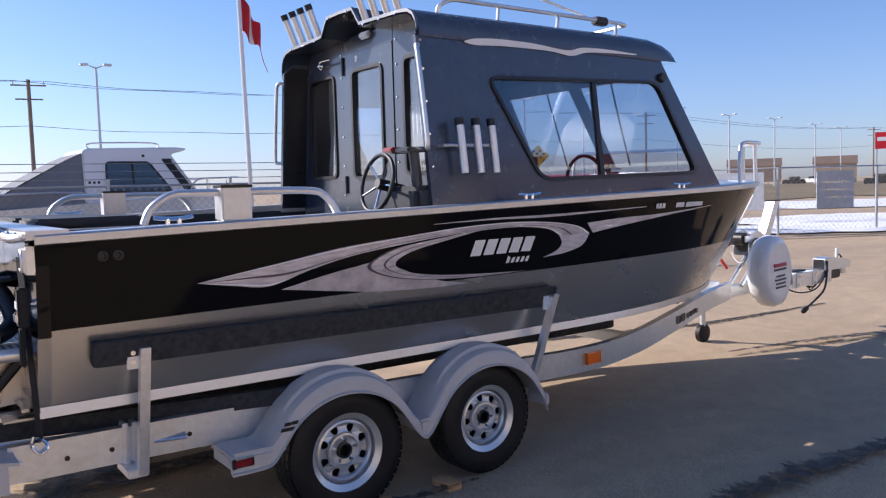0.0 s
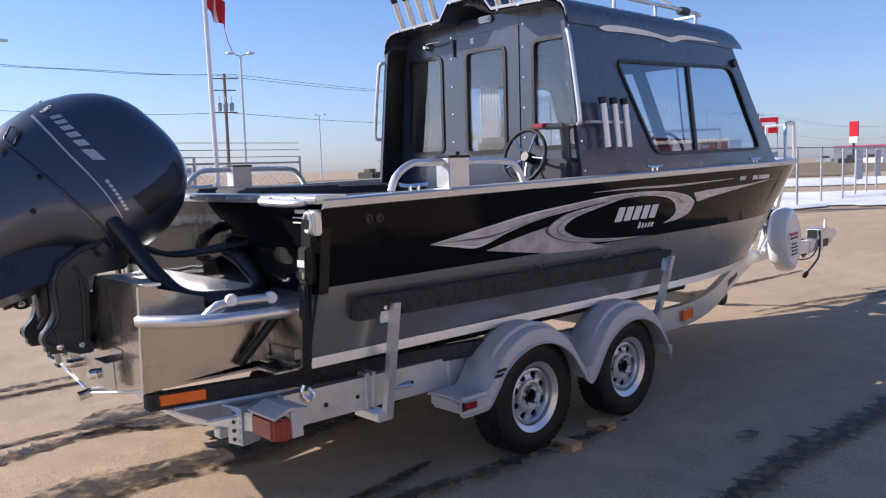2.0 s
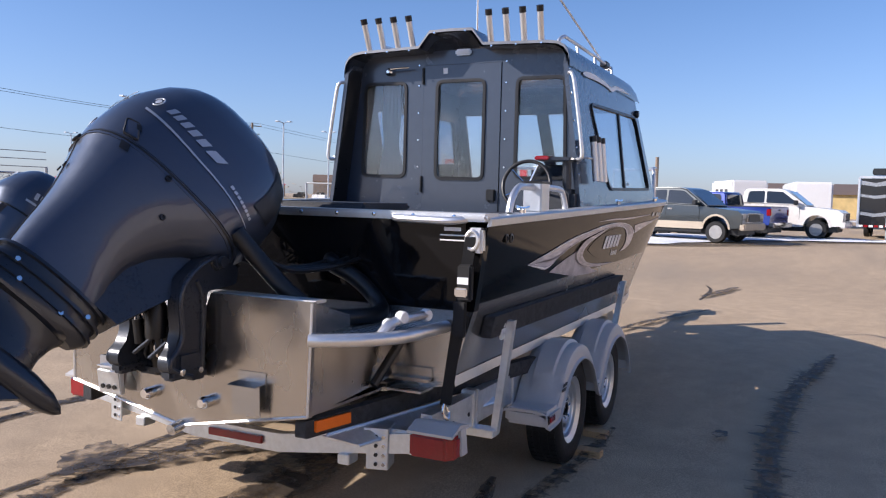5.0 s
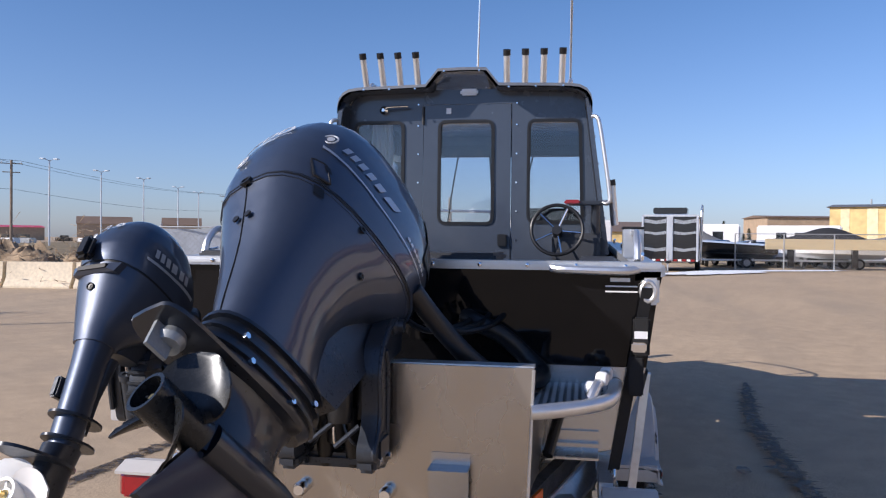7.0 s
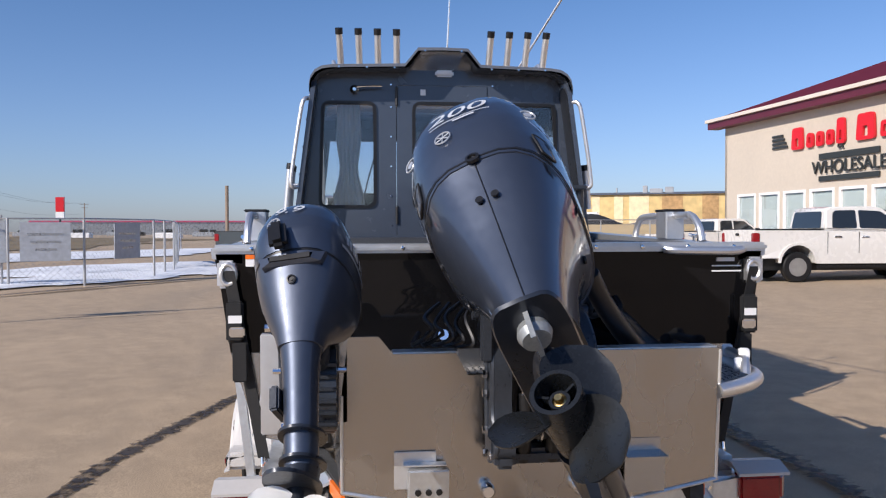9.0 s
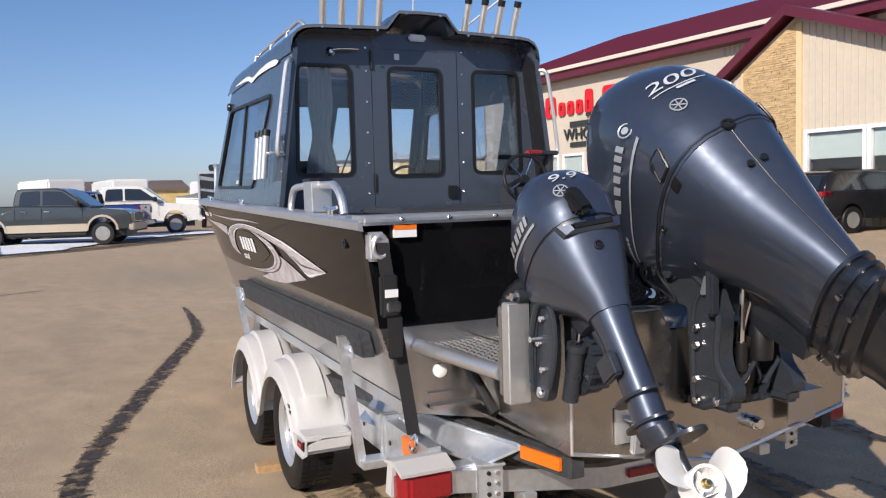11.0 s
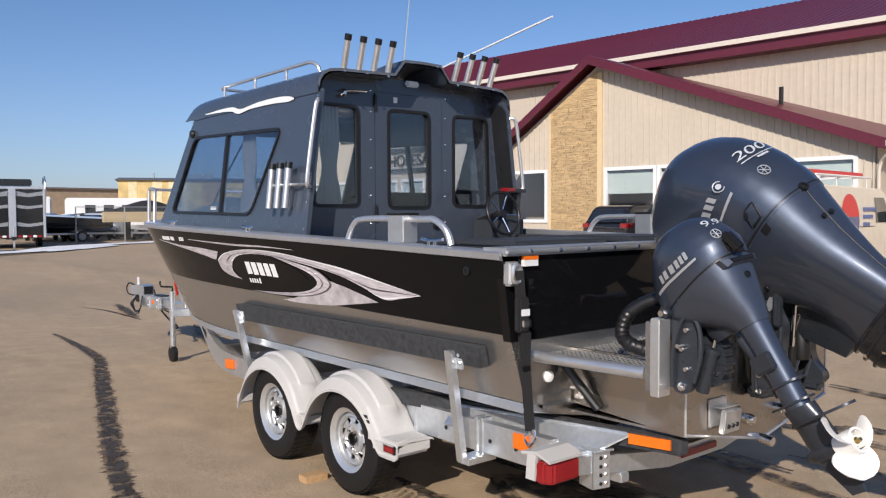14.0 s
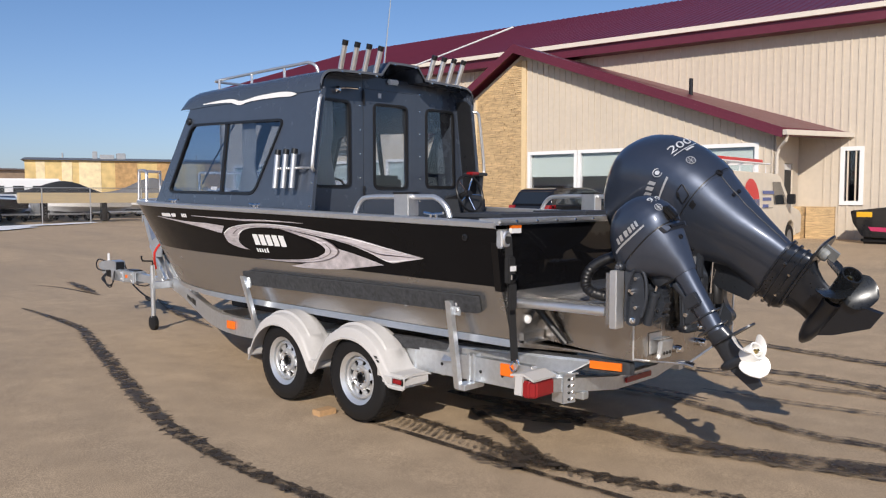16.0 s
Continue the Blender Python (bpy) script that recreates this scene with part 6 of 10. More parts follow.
# swivel and clamp brackets
bm = prism(bmesh.new(), [(0.44, 0.36), (0.56, 0.36), (0.66, 0.60), (0.70, 0.80), (0.52, 0.86), (0.42, 0.70)], lambda u, v, w: MM @ Vector((u, -0.07 + w, v)), 0.14)
part("swivel_bracket", bm, ENGINE_DARK, motor, "dark swivel bracket")
for y in (-0.135, 0.135):
    bm = prism(bmesh.new(), rounded([(-0.64, 0.760), (-0.625, 1.115), (-0.44, 1.13), (-0.43, 1.20), (-0.56, 1.275), (-0.66, 1.245), (-0.755, 1.185), (-0.792, 1.10), (-0.782, 0.96), (-0.802, 0.905), (-0.846, 0.862), (-0.842, 0.812), (-0.77, 0.790), (-0.71, 0.760)], 0.022, 4), lambda u, v, w: Vector((u, y - 0.028 + w, v)), 0.056)
    br = part("clamp_bracket", bm, ENGINE_DARK, motor, "dark cast clamp bracket")
    side = 1 if y > 0 else -1
    rim_y = y + side * 0.030
    part("bracket_rib", tb([(-0.715, rim_y, 0.775), (-0.825, rim_y, 0.822), (-0.832, rim_y, 0.858), (-0.790, rim_y, 0.900), (-0.768, rim_y, 0.960), (-0.778, rim_y, 1.09), (-0.745, rim_y, 1.168), (-0.66, rim_y, 1.228), (-0.565, rim_y, 1.255)], 0.011, 8, 4), ENGINE_DARK, br)
    part("bracket_rib", tb([(-0.665, rim_y, 0.79), (-0.655, rim_y, 0.95), (-0.66, rim_y, 1.10), (-0.69, rim_y, 1.165)], 0.009, 8, 4), ENGINE_DARK, br)
    part("bracket_pad", bx(-0.80, -0.665, rim_y - 0.012, rim_y + 0.010, 0.800, 0.885, 0.012), ENGINE_DARK, br, "raised lower pad of the bracket")
    part("bracket_boss", lathe(bmesh.new(), [(0, 0), (0.034, 0), (0.030, 0.018), (0, 0.018)], turn_to((-0.56, y + side * 0.026, 1.235), (0, side, 0)), 18), ENGINE_DARK, br)
    part("bracket_foot", bx(-0.83, -0.70, y - 0.034, y + 0.034, 0.772, 0.822, 0.014), ENGINE_DARK, br, "lower lug of the bracket")
    part("lug_bolt", lathe(bmesh.new(), [(0, 0), (0.016, 0), (0.016, 0.016), (0.009, 0.020), (0, 0.020)], turn_to((-0.775, y + side * 0.024, 0.805), (0, side, 0)), 12), CHROME, br)
    for z in ((0.79, 0.866, 0.985, 1.047) if y > 0 else (0.80,)):
        part("bolt", lathe(bmesh.new(), [(0, 0), (0.014, 0), (0.014, 0.014), (0, 0.014)], turn_to((-0.682, y + side * 0.036, z), (0, side, 0)), 6), CHROME, br)
for y in (-0.05, 0.05):
    bm = tb([(-0.66, y, 0.76), (-0.74, y, 0.98)], 0.030, 12)
    tube(bm, [(-0.74, y, 0.97), (-0.80, y, 1.15)], 0.014, 10)
    part("trim_cylinder", bm, TRIM, motor, "black trim cylinder")
part("tilt_cylinder", tb([(-0.70, 0.0, 0.85), (-0.74, 0.0, 1.02)], 0.038, 14), TRIM, motor)
part("trim_rod", tb([(-0.76, 0.05, 1.0), (-0.83, 0.05, 1.22)], 0.008, 8), CHROME, motor)
bm = bx(-0.70, -0.605, -0.16, 0.16, 0.75, 0.80, 0.015)
part("clamp_base", bm, ENGINE_DARK, motor)
part("trim_motor", lathe(bmesh.new(), [(0, 0), (0.034, 0), (0.036, 0.02), (0.036, 0.13), (0.028, 0.15), (0, 0.15)], Matrix.Translation((-0.70, -0.085, 0.93)), 18), TRIM, motor, "black trim pump motor")
part("trim_reservoir", bx(-0.73, -0.66, 0.068, 0.108, 0.90, 1.06, 0.014), TRIM, motor)
for k, y in enumerate((-0.10, 0.0, 0.10)):
    part("trim_pipe", tb([(-0.69, y, 0.82), (-0.745, y * 0.6, 0.86), (-0.74, y * 0.3, 0.95), (-0.70, y * 0.8, 1.05)], 0.006, 6, 4), CHROME if k == 1 else ENGINE_DARK, motor)
part("oil_reservoir", lathe(bmesh.new(), [(0, 0), (0.040, 0), (0.043, 0.02), (0.043, 0.13), (0.036, 0.145), (0.036, 0.16), (0, 0.16)], Matrix.Translation((-0.775, -0.03, 0.93)), 22), TRIM, motor, "glossy black oil reservoir")
for k, (a, b) in enumerate((((-0.79, 0.075, 0.86), (-0.775, -0.005, 0.925)), ((-0.80, -0.02, 0.85), (-0.785, -0.10, 0.92)))):
    part("trim_link", tb([a, b], 0.009, 8), ENGINE_DARK, motor, "trim link")
part("trim_rod", tb([(-0.78, 0.065, 0.98), (-0.80, 0.075, 1.22)], 0.011, 10), CHROME, motor)
part("rod_sleeve", tb([(-0.775, 0.06, 0.90), (-0.783, 0.066, 1.0)], 0.019, 12), TRIM, motor)
part("tilt_support", prism(bmesh.new(), rounded([(-0.735, 1.165), (-0.705, 1.165), (-0.742, 1.275), (-0.785, 1.268)], 0.012, 3), lambda u, v, w: Vector((u, 0.158 + w, v)), 0.022), GUNWALE, motor, "pale tilt support lever")
for k in range(5):
    y = 0.20 + 0.035 * k
    part("loose_cable", tb([(-0.46, y - 0.04, 1.26), (-0.54, y + 0.02, 1.22 - 0.02 * (k % 2)), (-0.60, y, 1.135 + 0.012 * k), (-0.53, y + 0.06, 1.125), (-0.40, y + 0.03, 1.15)], 0.008, 6, 5), TRIM, motor)
part("cable_clip", lathe(bmesh.new(), [(0, 0), (0.018, 0), (0.018, 0.012), (0, 0.012)], turn_to((-0.59, 0.30, 1.165), (-1, 0.3, 0.3)), 12), CHROME, motor)
part("tilt_lock_lever", bx(-0.79, -0.755, 0.165, 0.205, 1.10, 1.26, 0.008), ENGINE_DARK, motor)
part("tilt_tube", tb([(-0.56, -0.20, 1.235), (-0.56, 0.20, 1.235)], 0.024, 14), ENGINE_DARK, motor)
part("steering_ram", tb([(-0.50, -0.19, 1.27), (-0.50, 0.21, 1.27)], 0.017, 12), ENGINE_DARK, motor, "dark steering ram")
part("steering_body", tb([(-0.50, -0.10, 1.27), (-0.50, 0.10, 1.27)], 0.031, 12), TRIM, motor)
bm = bmesh.new()
for k in range(7):
    y = -0.16 + 0.05 * k
    tube(bm, [(-0.52, y * 0.9, 1.17), (-0.60 + 0.02 * (k % 3), y, 1.23 + 0.015 * (k % 2)), (-0.50, y + 0.06, 1.28), (-0.40, y + 0.02, 1.20 - 0.02 * (k % 3))], 0.009, 6, 5)
part("control_cables", bm, TRIM, motor, "black control cables")
path = smooth_path([(-0.52, -0.22, 1.36), (-0.46, -0.30, 1.24), (-0.40, -0.42, 1.10), (-0.33, -0.54, 1.01), (-0.20, -0.645, 0.998), (-0.06, -0.665, 1.004), (0.0, -0.60, 1.06), (-0.02, -0.50, 1.15), (-0.04, -0.40, 1.20), (0.03, -0.34, 1.22)], 14)
bm = tube(bmesh.new(), path, 0.037, 12, 1, radii=[0.039 if i % 2 else 0.0375 for i in range(len(path))])
for y in (-0.30, -0.24, -0.18):
    part("fuel_line", tb([(-0.42, y, 1.24), (-0.30, y - 0.06, 1.19), (-0.15, y - 0.16, 1.20), (0.02, y - 0.20, 1.23)], 0.012, 8, 5), TRIM, motor, "black fuel line")
part("rigging_hose", bm, TRIM, motor, "thick black corrugated rigging hose")
# details on the big cowling
def on_cowl(table, m, s, ang, lift=0.003, e=2.7):
    _, f0, f1, w = interp(table, s)
    c, h = (f0 + f1) / 2, (f1 - f0) / 2
    ca, sa = math.cos(ang), math.sin(ang)
    p = Vector((c + (h + lift) * math.copysign(abs(ca) ** (2 / e), ca), (w + lift) * math.copysign(abs(sa) ** (2 / e), sa), s))
    return m @ p


def cowl_patch(name, table, m, s0, s1, a0, a1, mat, parent, skew=0.0, n=8, lift=0.003, e=2.7):
    rows = [[on_cowl(table, m, s0 + (s1 - s0) * i / n, a0 + (a1 - a0) * j / n + skew * i / n, lift, e) for j in range(n + 1)] for i in range(n + 1)]
    return part(name, loft(bmesh.new(), rows, False, False), mat, parent, "", 60)


R = radians
MARK = material("silver motor mark", (0.55, 0.57, 0.60), 0.35, 0.5, 0.05, 20)
for sg in (-1, 1):
    mid = R(180)
    for k in range(6):
        a = mid - sg * R(56 + 6.0 * k)
        cowl_patch("brand_bar", UPPER, MC, 1.088 - 0.006 * k, 1.128 - 0.006 * k, a, a - sg * R(4.2), MARK, motor, -sg * 0.04)
    bm = bmesh.new()
    c = on_cowl(UPPER, MC, 1.115, mid - sg * R(46), 0.004)
    nrm = (c - MC @ Vector((0.38, 0, 1.1))).normalized()
    mt = turn_to(c, nrm)
    tube(bm, [mt @ Vector((0.026 * math.cos(a), 0.026 * math.sin(a), 0)) for a in [k * math.pi / 12 for k in range(24)]], 0.003, 6, 1, True)
    lathe(bm, [(0, 0), (0.014, 0), (0.014, 0.002), (0, 0.002)], mt, 12)
    part("round_emblem", bm, MARK, motor)
    lo = [on_cowl(UPPER, MC, 1.045 - 0.085 * t, mid - sg * R(44 + 84 * t), 0.003) for t in [i / 14 for i in range(15)]]
    up = [on_cowl(UPPER, MC, 1.058 - 0.094 * t, mid - sg * R(44 + 84 * t), 0.003) for t in [i / 14 for i in range(15)]]
    part("cowling_stripe", loft(bmesh.new(), [[a, b] for a, b in zip(lo, up)], False, False), MARK, motor)
    for k in range(8):
        a = mid - sg * R(100 + 3.2 * k)
        cowl_patch("script_bar", UPPER, MC, 1.022 - 0.004 * k, 1.036 - 0.004 * k, a, a - sg * R(2.4), MARK, motor)
    # vents near the seam and round plugs
    latch = cowl_patch("side_latch", UPPER, MC, 0.898, 0.956, mid - sg * R(48), mid - sg * R(58), COWL, motor, sg * 0.10, 6, 0.007)
    edge = [on_cowl(UPPER, MC, s_, mid - sg * R(a_), 0.005) for s_, a_ in ((0.896, 47), (0.925, 44.3), (0.958, 41.5), (0.960, 47), (0.957, 52.5), (0.926, 55.5), (0.896, 58.5), (0.894, 53))]
    part("latch_gap", tb(edge, 0.0045, 6, 2, True), TRIM, latch, "black gap round the latch")
    cowl_patch("latch_slot", UPPER, MC, 0.930, 0.952, mid - sg * R(53.5), mid - sg * R(57.5), TRIM, latch, sg * 0.05, 4, 0.009)
    cowl_patch("latch_slot", LOWER, MC, 0.835, 0.866, mid - sg * R(52), mid - sg * R(60), TRIM, latch, sg * 0.04, 4, 0.004)
    for s, an in ((0.858, 86), (0.74, 104)):
        c = on_cowl(LOWER, MC, s, mid - sg * R(an), 0.0)
        bm = lathe(bmesh.new(), [(0, 0), (0.014, 0), (0.014, 0.006), (0.008, 0.006), (0.006, 0.002), (0, 0.002)], turn_to(c, c - MC @ Vector((0.35, 0, s))), 12)
        part("cowling_plug", bm, TRIM, motor)
    cowl_patch("air_scoop", UPPER, MC, 1.06, 1.335, sg * R(40), sg * R(62), TRIM, motor, -sg * 0.1, 8, 0.004)
bm = lathe(bmesh.new(), [(0, 0), (0.022, 0), (0.022, 0.010), (0.014, 0.011), (0.012, 0.003), (0, 0.003)], turn_to(MC @ Vector((-0.020, 0, 0.872)), MC.to_3x3() @ Vector((-1, 0, 0.1))), 16)
part("rear_latch", bm, TRIM, motor)
for y in (-0.024, 0.024):
    bm = lathe(bmesh.new(), [(0, 0), (0.012, 0), (0.012, 0.006), (0, 0.006)], turn_to(MC @ Vector((0.018, y, 0.735)), MC.to_3x3() @ Vector((-1, 0, -0.1))), 12)
    part("rear_screw", bm, TRIM, motor)
for sg in (1,):
    cc = on_cowl(UPPER, MC, 1.025, R(180) - sg * R(9), 0.004)
    mt = turn_to(cc, cc - MC @ Vector((0.38, 0, 1.0)))
    bm = tb([mt @ Vector((0.027 * math.cos(a), 0.027 * math.sin(a), 0)) for a in [k * math.pi / 12 for k in range(24)]], 0.0025, 6, 1, True)
    for k in range(3):
        tube(bm, [mt @ Vector((0.024 * math.cos(k * math.pi / 3), 0.024 * math.sin(k * math.pi / 3), 0)), mt @ Vector((-0.024 * math.cos(k * math.pi / 3), -0.024 * math.sin(k * math.pi / 3), 0))], 0.0022, 6)
    part("round_emblem", bm, MARK, motor)
TXT = material("pale motor figures", (0.72, 0.74, 0.76), 0.35, 0.3, 0.03, 20)
def bent_figure(text, size, table, m, s0, y0, squash, e, parent, wide=1.3):
    """A figure bent over the rear of a cowling."""
    flat = words("figure_outline", text, size, Matrix.Identity(4), TXT, None, 0.001)
    mesh = bpy.data.meshes.new_from_object(flat)
    outline = flat.data
    bpy.data.objects.remove(flat)
    bpy.data.curves.remove(outline)
    bm = bmesh.new()
    bm.from_mesh(mesh)
    bmesh.ops.subdivide_edges(bm, edges=[d for d in bm.edges if d.calc_length() > 0.02], cuts=3)
    bmesh.ops.triangulate(bm, faces=bm.faces)
    for v in bm.verts:
        s = s0 + squash * v.co.y
        _, f0, f1, w = interp(table, s)
        c, h = (f0 + f1) / 2, (f1 - f0) / 2
        side = y0 - (v.co.x + 0.22 * v.co.y) * wide
        out = (1 - min(0.999, abs(side) / w) ** e) ** (1 / e)
        v.co = m @ Vector((c - h * out - 0.006 - v.co.z, side, s))
    part("power_figure", bm, TXT, parent)


bent_figure("200", 0.088, UPPER, MC, 1.150, 0.0, 0.80, 2.7, motor, 1.55)
for s0, s1, y0, y1 in ((1.108, 1.113, -0.10, 0.10), (1.090, 1.102, -0.05, 0.02)):
    rows = [[on_cowl(UPPER, MC, s_, R(180) - math.copysign(math.asin((abs(y_) / 0.256) ** 1.35), y_), 0.005) for s_ in (s0, s1)] for y_ in [y0 + (y1 - y0) * k / 8 for k in range(9)]]
    part("figure_underline", loft(bmesh.new(), rows, False, False), TXT, motor, "", 60)

# small motor
KM = motor_frame((-1.376, 0.767, 0.819), 32, -12, 0.03)
kick = thing("small_outboard_motor", (-0.62, 0.78, 1.0), "small blue-grey outboard motor with a white propeller", "outboard motor")
KUP = [(0.792, 0.040, 0.482, 0.148), (0.815, 0.034, 0.487, 0.151), (0.86, 0.033, 0.482, 0.152), (0.91, 0.052, 0.455, 0.145), (0.96, 0.085, 0.41, 0.128), (1.005, 0.13, 0.35, 0.095), (1.022, 0.19, 0.30, 0.04)]
KLO = [(0.52, 0.085, 0.215, 0.062), (0.56, 0.077, 0.25, 0.072), (0.62, 0.068, 0.33, 0.100), (0.70, 0.054, 0.43, 0.130), (0.75, 0.047, 0.468, 0.142), (0.784, 0.042, 0.480, 0.146)]


def raked(rows, weight):
    """Lets a cut of the small motor fall towards the front, most at the seam."""
    inv = KM.inverted()
    out = []
    for i, row in enumerate(rows):
        w = weight(i / (len(rows) - 1))
        loc = [inv @ p for p in row]
        out.append([KM @ Vector((q.x, q.y, q.z - 0.20 * w * max(0.0, q.x - 0.05))) for q in loc])
    return out


part("lower_cowling", loft(bmesh.new(), raked(skin(KLO, 12, 2.5, m=KM), lambda t: t)), COWL_SILVER, kick, "blue-grey lower cowling", 40)
part("upper_cowling", loft(bmesh.new(), raked(skin(KUP, 16, 2.5, m=KM), lambda t: (1 - t) ** 1.5)), COWL, kick, "glossy blue-grey upper cowling", 40)
part("cowling_seam", loft(bmesh.new(), raked([section(KM, 0.783, 0.044, 0.478, 0.1445, e=2.5), section(KM, 0.793, 0.043, 0.480, 0.1455, e=2.5)], lambda t: 1.0)), TRIM, kick, "dark seam", 40)
part("leg_tube", loft(bmesh.new(), [section(KM, s, f0, f1, w, e=2.2) for s, f0, f1, w in ((0.17, 0.105, 0.205, 0.045), (0.30, 0.100, 0.205, 0.046), (0.45, 0.095, 0.205, 0.050), (0.53, 0.088, 0.212, 0.058))]), COWL, kick, "blue-grey leg", 40)
part("leg_housing", loft(bmesh.new(), [section(KM, s, f0, f1, w, e=2.4) for s, f0, f1, w in ((0.24, 0.19, 0.222, 0.022), (0.36, 0.19, 0.226, 0.026), (0.50, 0.19, 0.250, 0.040))]), ENGINE_DARK, kick, "dark leg rib", 40)
part("gear_leg", loft(bmesh.new(), [section(KM, s, f0, f1, w, e=2.0) for s, f0, f1, w in ((-0.02, 0.06, 0.20, 0.022), (0.05, 0.06, 0.21, 0.030), (0.10, 0.07, 0.21, 0.035), (0.18, 0.085, 0.22, 0.05))]), ENGINE_DARK, kick, "dark lower leg", 40)
part("cavitation_plate", loft(bmesh.new(), [section(KM, 0.118, -0.07, 0.22, 0.066, e=2.0), section(KM, 0.128, -0.07, 0.22, 0.066, e=2.0)]), ENGINE_DARK, kick, "", 40)
part("torpedo", lathe(bmesh.new(), [(0.0, 0.25), (0.016, 0.235), (0.030, 0.19), (0.034, 0.12), (0.034, 0.06)], KM @ Matrix.Rotation(radians(90), 4, "Y"), 18), ENGINE_DARK, kick, "", 40)
bm = prism(bmesh.new(), [(0.06, -0.02), (0.075, -0.165), (0.135, -0.165), (0.20, -0.02)], lambda u, v, w: KM @ Vector((u, (w - 0.5) * 0.014, v)), 1.0)
part("skeg", bm, ENGINE_DARK, kick)
prop(KM, 0.134, PROP_WHITE, kick, 0.035, 0.044, 0.085, 3, 2.4)
# pull-start grip, latch, plug, marks
grip_m = KM @ Matrix.Translation((0.010, 0.030, 0.825)) @ Matrix.Rotation(radians(12), 4, "Y") @ Matrix.Rotation(radians(-8), 4, "X")
part("starter_grip", bx(-0.018, 0.022, -0.026, 0.026, -0.050, 0.050, 0.014, m=grip_m), TRIM, kick, "black starter grip")
part("starter_boss", bx(0.012, 0.06, -0.018, 0.018, -0.02, 0.02, 0.006, m=grip_m), TRIM, kick)
handle = prism(bmesh.new(), [[(-0.085, 0.742), (0.085, 0.742), (0.100, 0.778), (-0.100, 0.778)], [(-0.060, 0.750), (0.060, 0.750), (0.066, 0.768), (-0.066, 0.768)]], lambda u, v, w: KM @ Vector((0.052 - 0.030 * w + 3.4 * u * u, u, v)), 1.0)
hp = part("carry_handle", handle, COWL_SILVER, kick, "moulded silver-grey carry handle", 30)
part("handle_recess", bx(0.030, 0.046, -0.058, 0.058, 0.751, 0.767, m=KM), TRIM, hp)
bm = lathe(bmesh.new(), [(0, 0), (0.014, 0), (0.014, 0.006), (0.010, 0.007), (0.009, 0.003), (0.005, 0.003), (0.005, 0.006), (0, 0.006)], turn_to(KM @ Vector((0.055, 0, 0.697)), KM.to_3x3() @ Vector((-1, 0, -0.15))), 14)
part("flush_plug", bm, TRIM, kick)
for sg in (-1, 1):
    part("cowl_screw", lathe(bmesh.new(), [(0, 0), (0.009, 0), (0.009, 0.006), (0, 0.006)], turn_to(on_cowl(KLO, KM, 0.772, R(180) - sg * R(30), 0.0, 2.5), KM.to_3x3() @ Vector((-0.8, sg * 0.6, 0))), 10), TRIM, kick)
for sg in (-1, 1):
    for k in range(6):
        a = R(180) - sg * R(66 + 6.5 * k)
        cowl_patch("brand_bar", KUP, KM, 0.845 - 0.004 * k, 0.878 - 0.004 * k, a, a - sg * R(4.4), MARK, kick, 0, 3, 0.003, 2.5)
    lo = [on_cowl(KUP, KM, 0.825 - 0.03 * t, R(180) - sg * R(58 + 60 * t), 0.003, 2.5) for t in [i / 10 for i in range(11)]]
    up = [on_cowl(KUP, KM, 0.835 - 0.028 * t, R(180) - sg * R(58 + 60 * t), 0.003, 2.5) for t in [i / 10 for i in range(11)]]
    part("cowling_stripe", loft(bmesh.new(), [[a, b] for a, b in zip(lo, up)], False, False), MARK, kick)
cowl_patch("warning_label", KLO, KM, 0.700, 0.735, R(66), R(84), DECAL_WHITE, kick, 0, 3, 0.006, 2.5)
cc = on_cowl(KUP, KM, 0.885, R(165), 0.004, 2.5)
mt = turn_to(cc, KM.to_3x3() @ Vector((-0.93, 0.30, 0.22)))
bm = tb([mt @ Vector((0.021 * math.cos(a), 0.021 * math.sin(a), 0)) for a in [k * math.pi / 12 for k in range(24)]], 0.002, 6, 1, True)
for k in range(3):
    tube(bm, [mt @ Vector((0.019 * math.cos(k * math.pi / 3), 0.019 * math.sin(k * math.pi / 3), 0)), mt @ Vector((-0.019 * math.cos(k * math.pi / 3), -0.019 * math.sin(k * math.pi / 3), 0))], 0.0018, 6)
part("round_emblem", bm, MARK, kick)
bent_figure("9.9", 0.058, KUP, KM, 0.945, 0.014, 0.80, 2.5, kick, 1.35)
